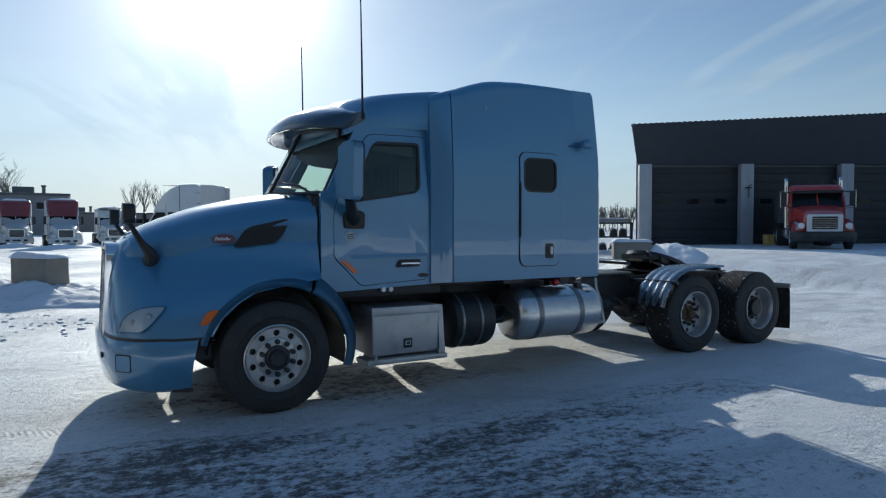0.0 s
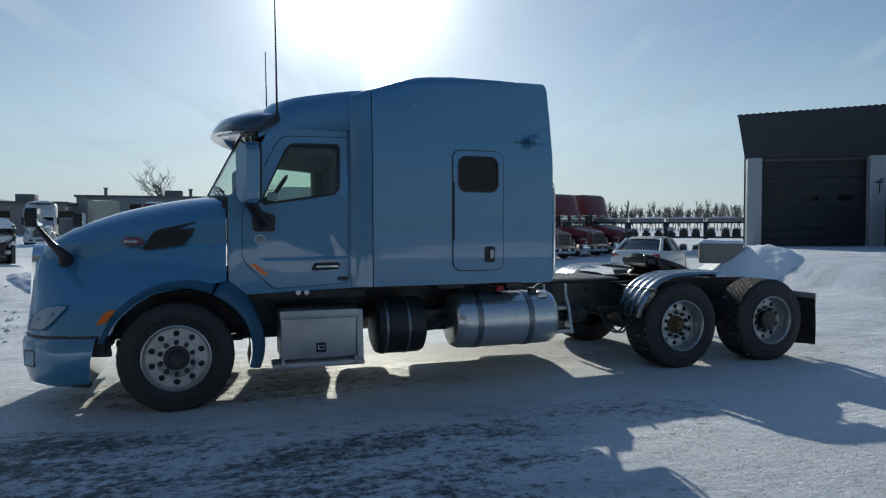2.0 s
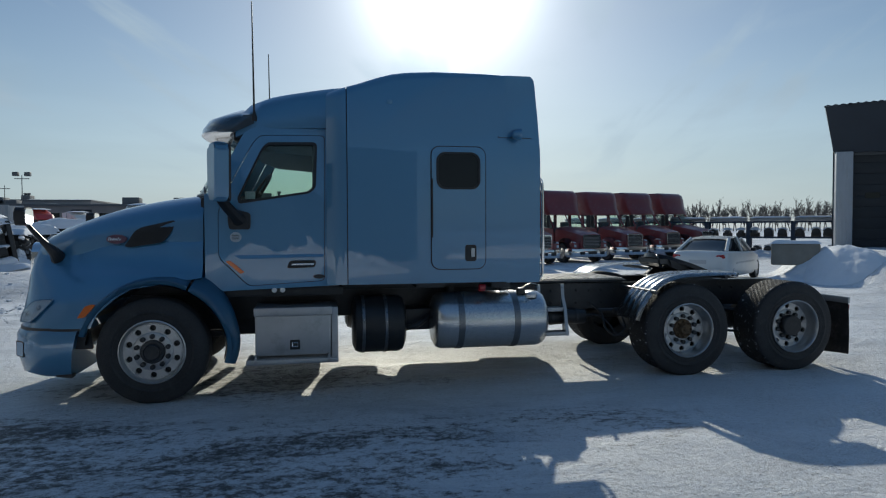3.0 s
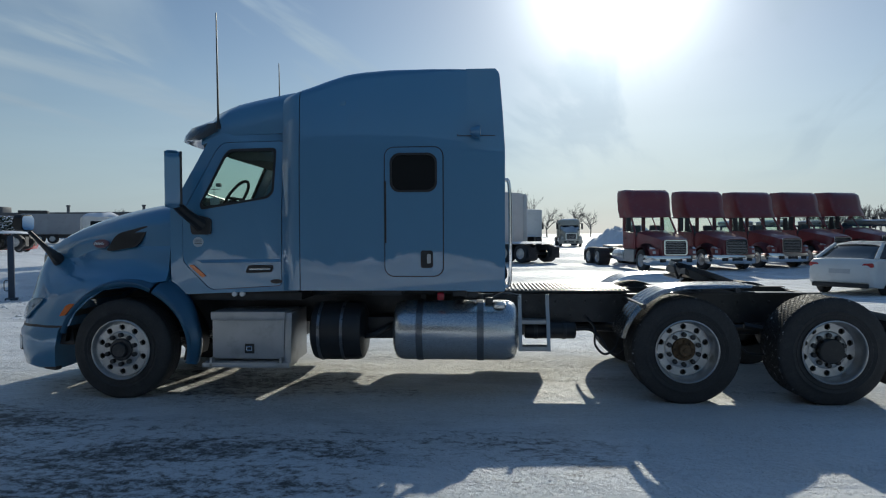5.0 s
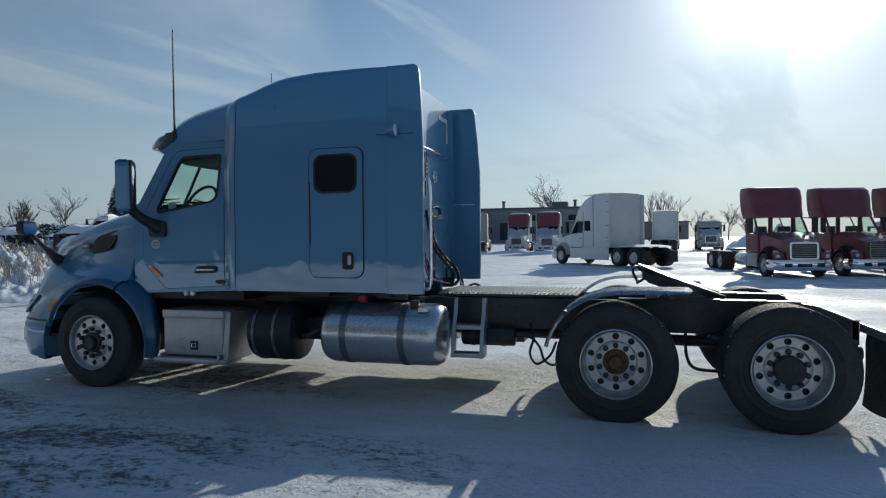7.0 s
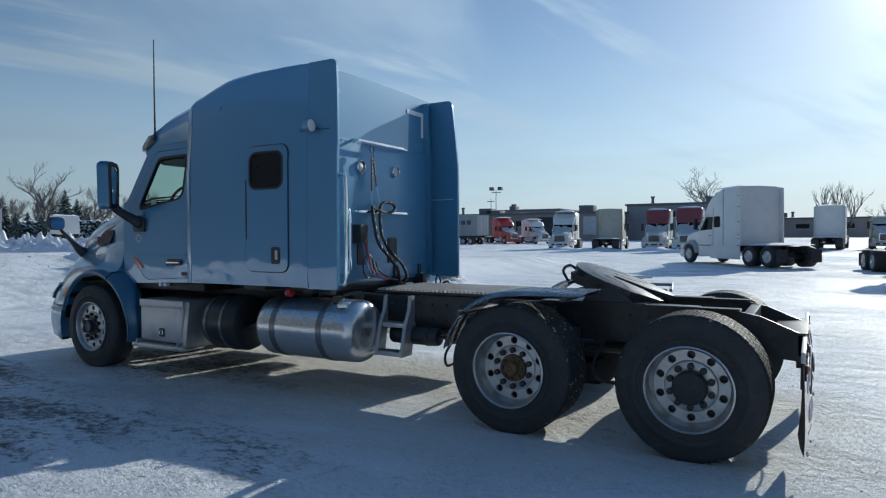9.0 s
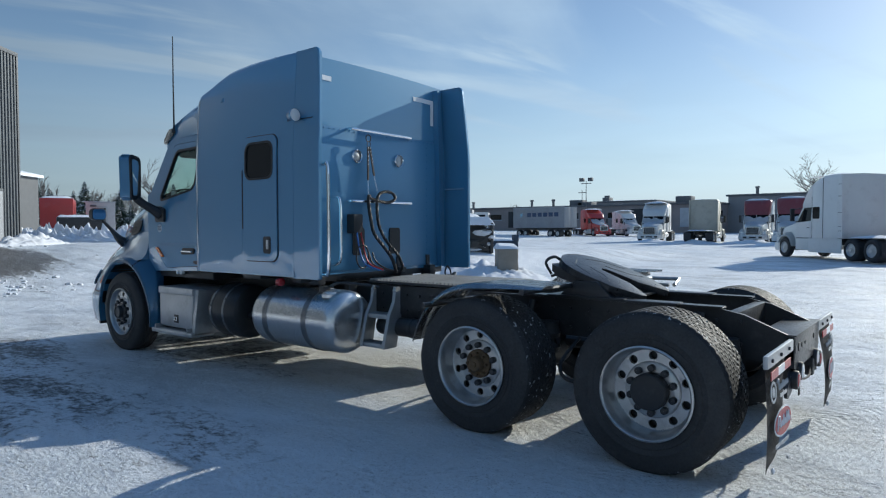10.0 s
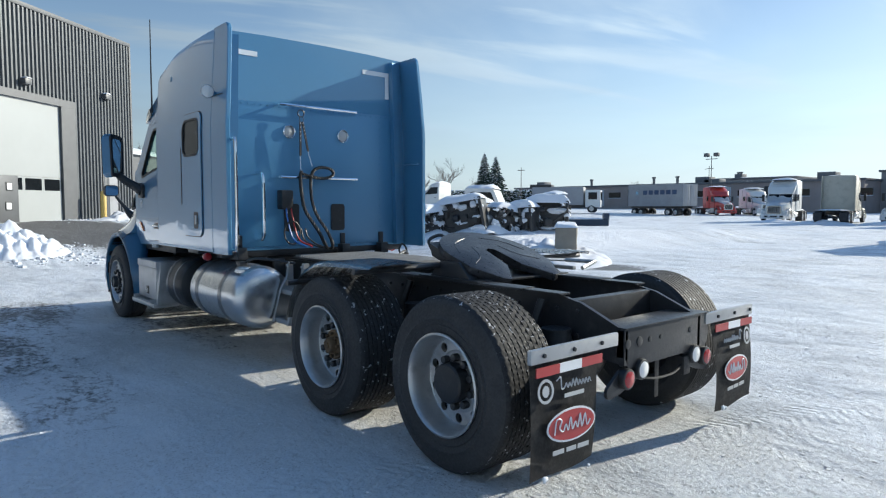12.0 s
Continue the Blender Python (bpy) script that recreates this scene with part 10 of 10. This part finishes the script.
def yard_bits():
    """White scrapped cab, tyre stack and a blue beam by the engines; clods on the snow."""
    t = thing("scrap_cab", "white scrapped truck cab without wheels, snow on its roof", "cab", (-9.4, 23.7, ground_z(-9.4, 23.7) + 0.05), 35)
    bm = bmesh.new()
    prism(bm, soften([(-0.8, 0.2), (0.7, 0.2), (0.8, 0.95), (0.45, 1.75), (-0.8, 1.8)], 0.1), lambda u, v, w: (u, w, v), -0.95, 0.95, 0.03)
    part("shell", bm, M_WHITEPAINT, t)
    for s in (-1, 1):
        bm = bmesh.new()
        prism(bm, soften([(-0.55, 1.05), (0.6, 1.0), (0.36, 1.6), (-0.55, 1.62)], 0.06), lambda u, v, w: (u, s * (0.951 + w), v), 0.0, 0.01)
        part("side_window", bm, M_WINDOW, t)
    bm = bmesh.new()
    lumpy(bm, -0.8, 0.5, -0.95, 0.95, 1.76, 0.22, 10, 8, 4, 0.3)
    part("snow_cap", bm, M_SNOW, t)
    t = thing("tyre_stack", "stack of worn truck tyres capped with snow", "tyres", (-10.3, 29.5, ground_z(-10.3, 29.5) + 0.08), 0)
    for k in range(6):
        bm = bmesh.new()
        lathe(bm, [(0.29, 0.02), (0.33, 0.0), (0.45, 0.0), (0.505, 0.05), (0.505, 0.22), (0.45, 0.27), (0.33, 0.27), (0.29, 0.25)], (0.03 * math.sin(k * 2), 0.03 * math.cos(k * 3), k * 0.27), "z", 24)
        part("tyre", bm, M_RUBBER, t)
    bm = bmesh.new()
    lumpy(bm, -0.5, 0.5, -0.5, 0.5, 1.60, 0.2, 10, 10, 2, 0.45)
    part("snow_cap", bm, M_SNOW, t)
    t = thing("steel_beam", "blue painted steel beam lying in the snow", "beam", (-9.2, 30.3, ground_z(-9.2, 30.3) + 0.05), 50)
    part("web", new_box(-1.5, 1.4, -0.15, 0.15, 0.0, 0.34, bevel=0.02), M_STEELBLUE, t)
    part("upright", new_box(1.15, 1.42, -0.2, 0.2, 0.3, 0.66, bevel=0.03), M_STEELBLUE, t)
    bm = bmesh.new()
    lumpy(bm, -1.5, 1.15, -0.18, 0.18, 0.34, 0.12, 12, 5, 6, 0.3)
    part("snow_cap", bm, M_SNOW, t)
    # upright steel post by the engines
    t = thing("steel_post", "dark steel post standing in the snow", "post", (-6.7, 15.1, ground_z(-6.7, 15.1)), 30)
    part("shaft", new_box(-0.07, 0.07, -0.06, 0.06, -0.2, 1.62, bevel=0.01), M_STEELBLUE, t)
    part("foot", new_box(-0.14, 0.14, -0.12, 0.12, -0.2, 0.06, bevel=0.02), M_STEELBLUE, t)
    part("handle", tube(bmesh.new(), curve_pts([(-0.07, 0, 0.5), (-0.15, 0, 0.48), (-0.15, 0, 0.26), (-0.07, 0, 0.24)], 4), 0.012, 6), M_FRAME, t)
    # dry weeds poking out of the bank
    rnd = random.Random(14)
    bm = bmesh.new()
    for k in range(700):
        a, b = max(-3.4, min(3.4, rnd.gauss(0, 1.8))), max(-1.3, min(1.3, rnd.gauss(0, 0.7)))
        x, y = -11.2 - 0.77 * a - 0.64 * b, 15.6 + 0.64 * a - 0.77 * b
        z = ground_z(x, y) + 0.25
        h = rnd.uniform(0.25, 0.75)
        dx, dy = rnd.gauss(0, 0.22) * h, rnd.gauss(0, 0.22) * h
        pts = [(x, y, z), (x + dx * 0.4, y + dy * 0.4, z + h * 0.6), (x + dx, y + dy, z + h)]
        tube(bm, pts, [0.008, 0.006, 0.003], 3, False)
        for q in range(2):
            tube(bm, [pts[1], (pts[1][0] + rnd.gauss(0, 0.12), pts[1][1] + rnd.gauss(0, 0.12), pts[1][2] + rnd.uniform(0.08, 0.25))], 0.004, 3, False)
    tagged(finish("dry_weeds", bm, M_WEED, smooth=0), "dry tan weed stalks in snow", "weeds", kind="stuff")
    # clods and ice crumbs thrown about by the plough and the wheels
    rnd = random.Random(77)
    bm = bmesh.new()

    def clod(x, y, r):
        z = ground_relief(x, y)
        top = r * rnd.uniform(0.45, 0.8)
        rows = []
        for f, h in ((1.0, -0.25), (0.95, 0.35), (0.6, 0.85)):
            rows.append([bm.verts.new((x + r * f * rnd.uniform(0.75, 1.2) * math.cos(t), y + r * f * rnd.uniform(0.75, 1.2) * math.sin(t), z + top * h * rnd.uniform(0.8, 1.2))) for t in (2 * math.pi * q / 6 for q in range(6))])
        for lo, hi in zip(rows, rows[1:]):
            for q in range(6):
                bm.faces.new((lo[q], lo[(q + 1) % 6], hi[(q + 1) % 6], hi[q]))
        bm.faces.new(rows[-1])
    for k in range(2600):
        x, y = (rnd.uniform(-8, 22), rnd.uniform(-1, 24)) if k % 2 else (rnd.uniform(5, 16), rnd.uniform(2, 13))
        clod(x, y, rnd.uniform(0.003, 0.011))
    for k in range(900):
        u = rnd.random()
        x, y = -14 + 14 * u + rnd.gauss(0, 1.2), 14.5 + 1.8 * math.sin(u * 5) + rnd.gauss(0, 1.2)
        clod(x, y, rnd.uniform(0.015, 0.03 + 0.05 * rnd.random() ** 2))
    for k in range(700):
        x, y = rnd.choice(((-17.2, 9.6), (-9.6, 5.6), (-9.0, 6.6)))
        x, y = x + rnd.gauss(0, 0.8), y + rnd.gauss(0, 1.0)
        clod(x, y, rnd.uniform(0.02, 0.04 + 0.07 * rnd.random() ** 2))
    ob = finish("snow_clods", bm, M_SNOW_DIRTY, smooth=0)
    tagged(ob, "loose crumbs and clods of ploughed snow", "snow", kind="stuff")


shed()
workshop()
rack()
far_buildings()
trees()
yard_bits()
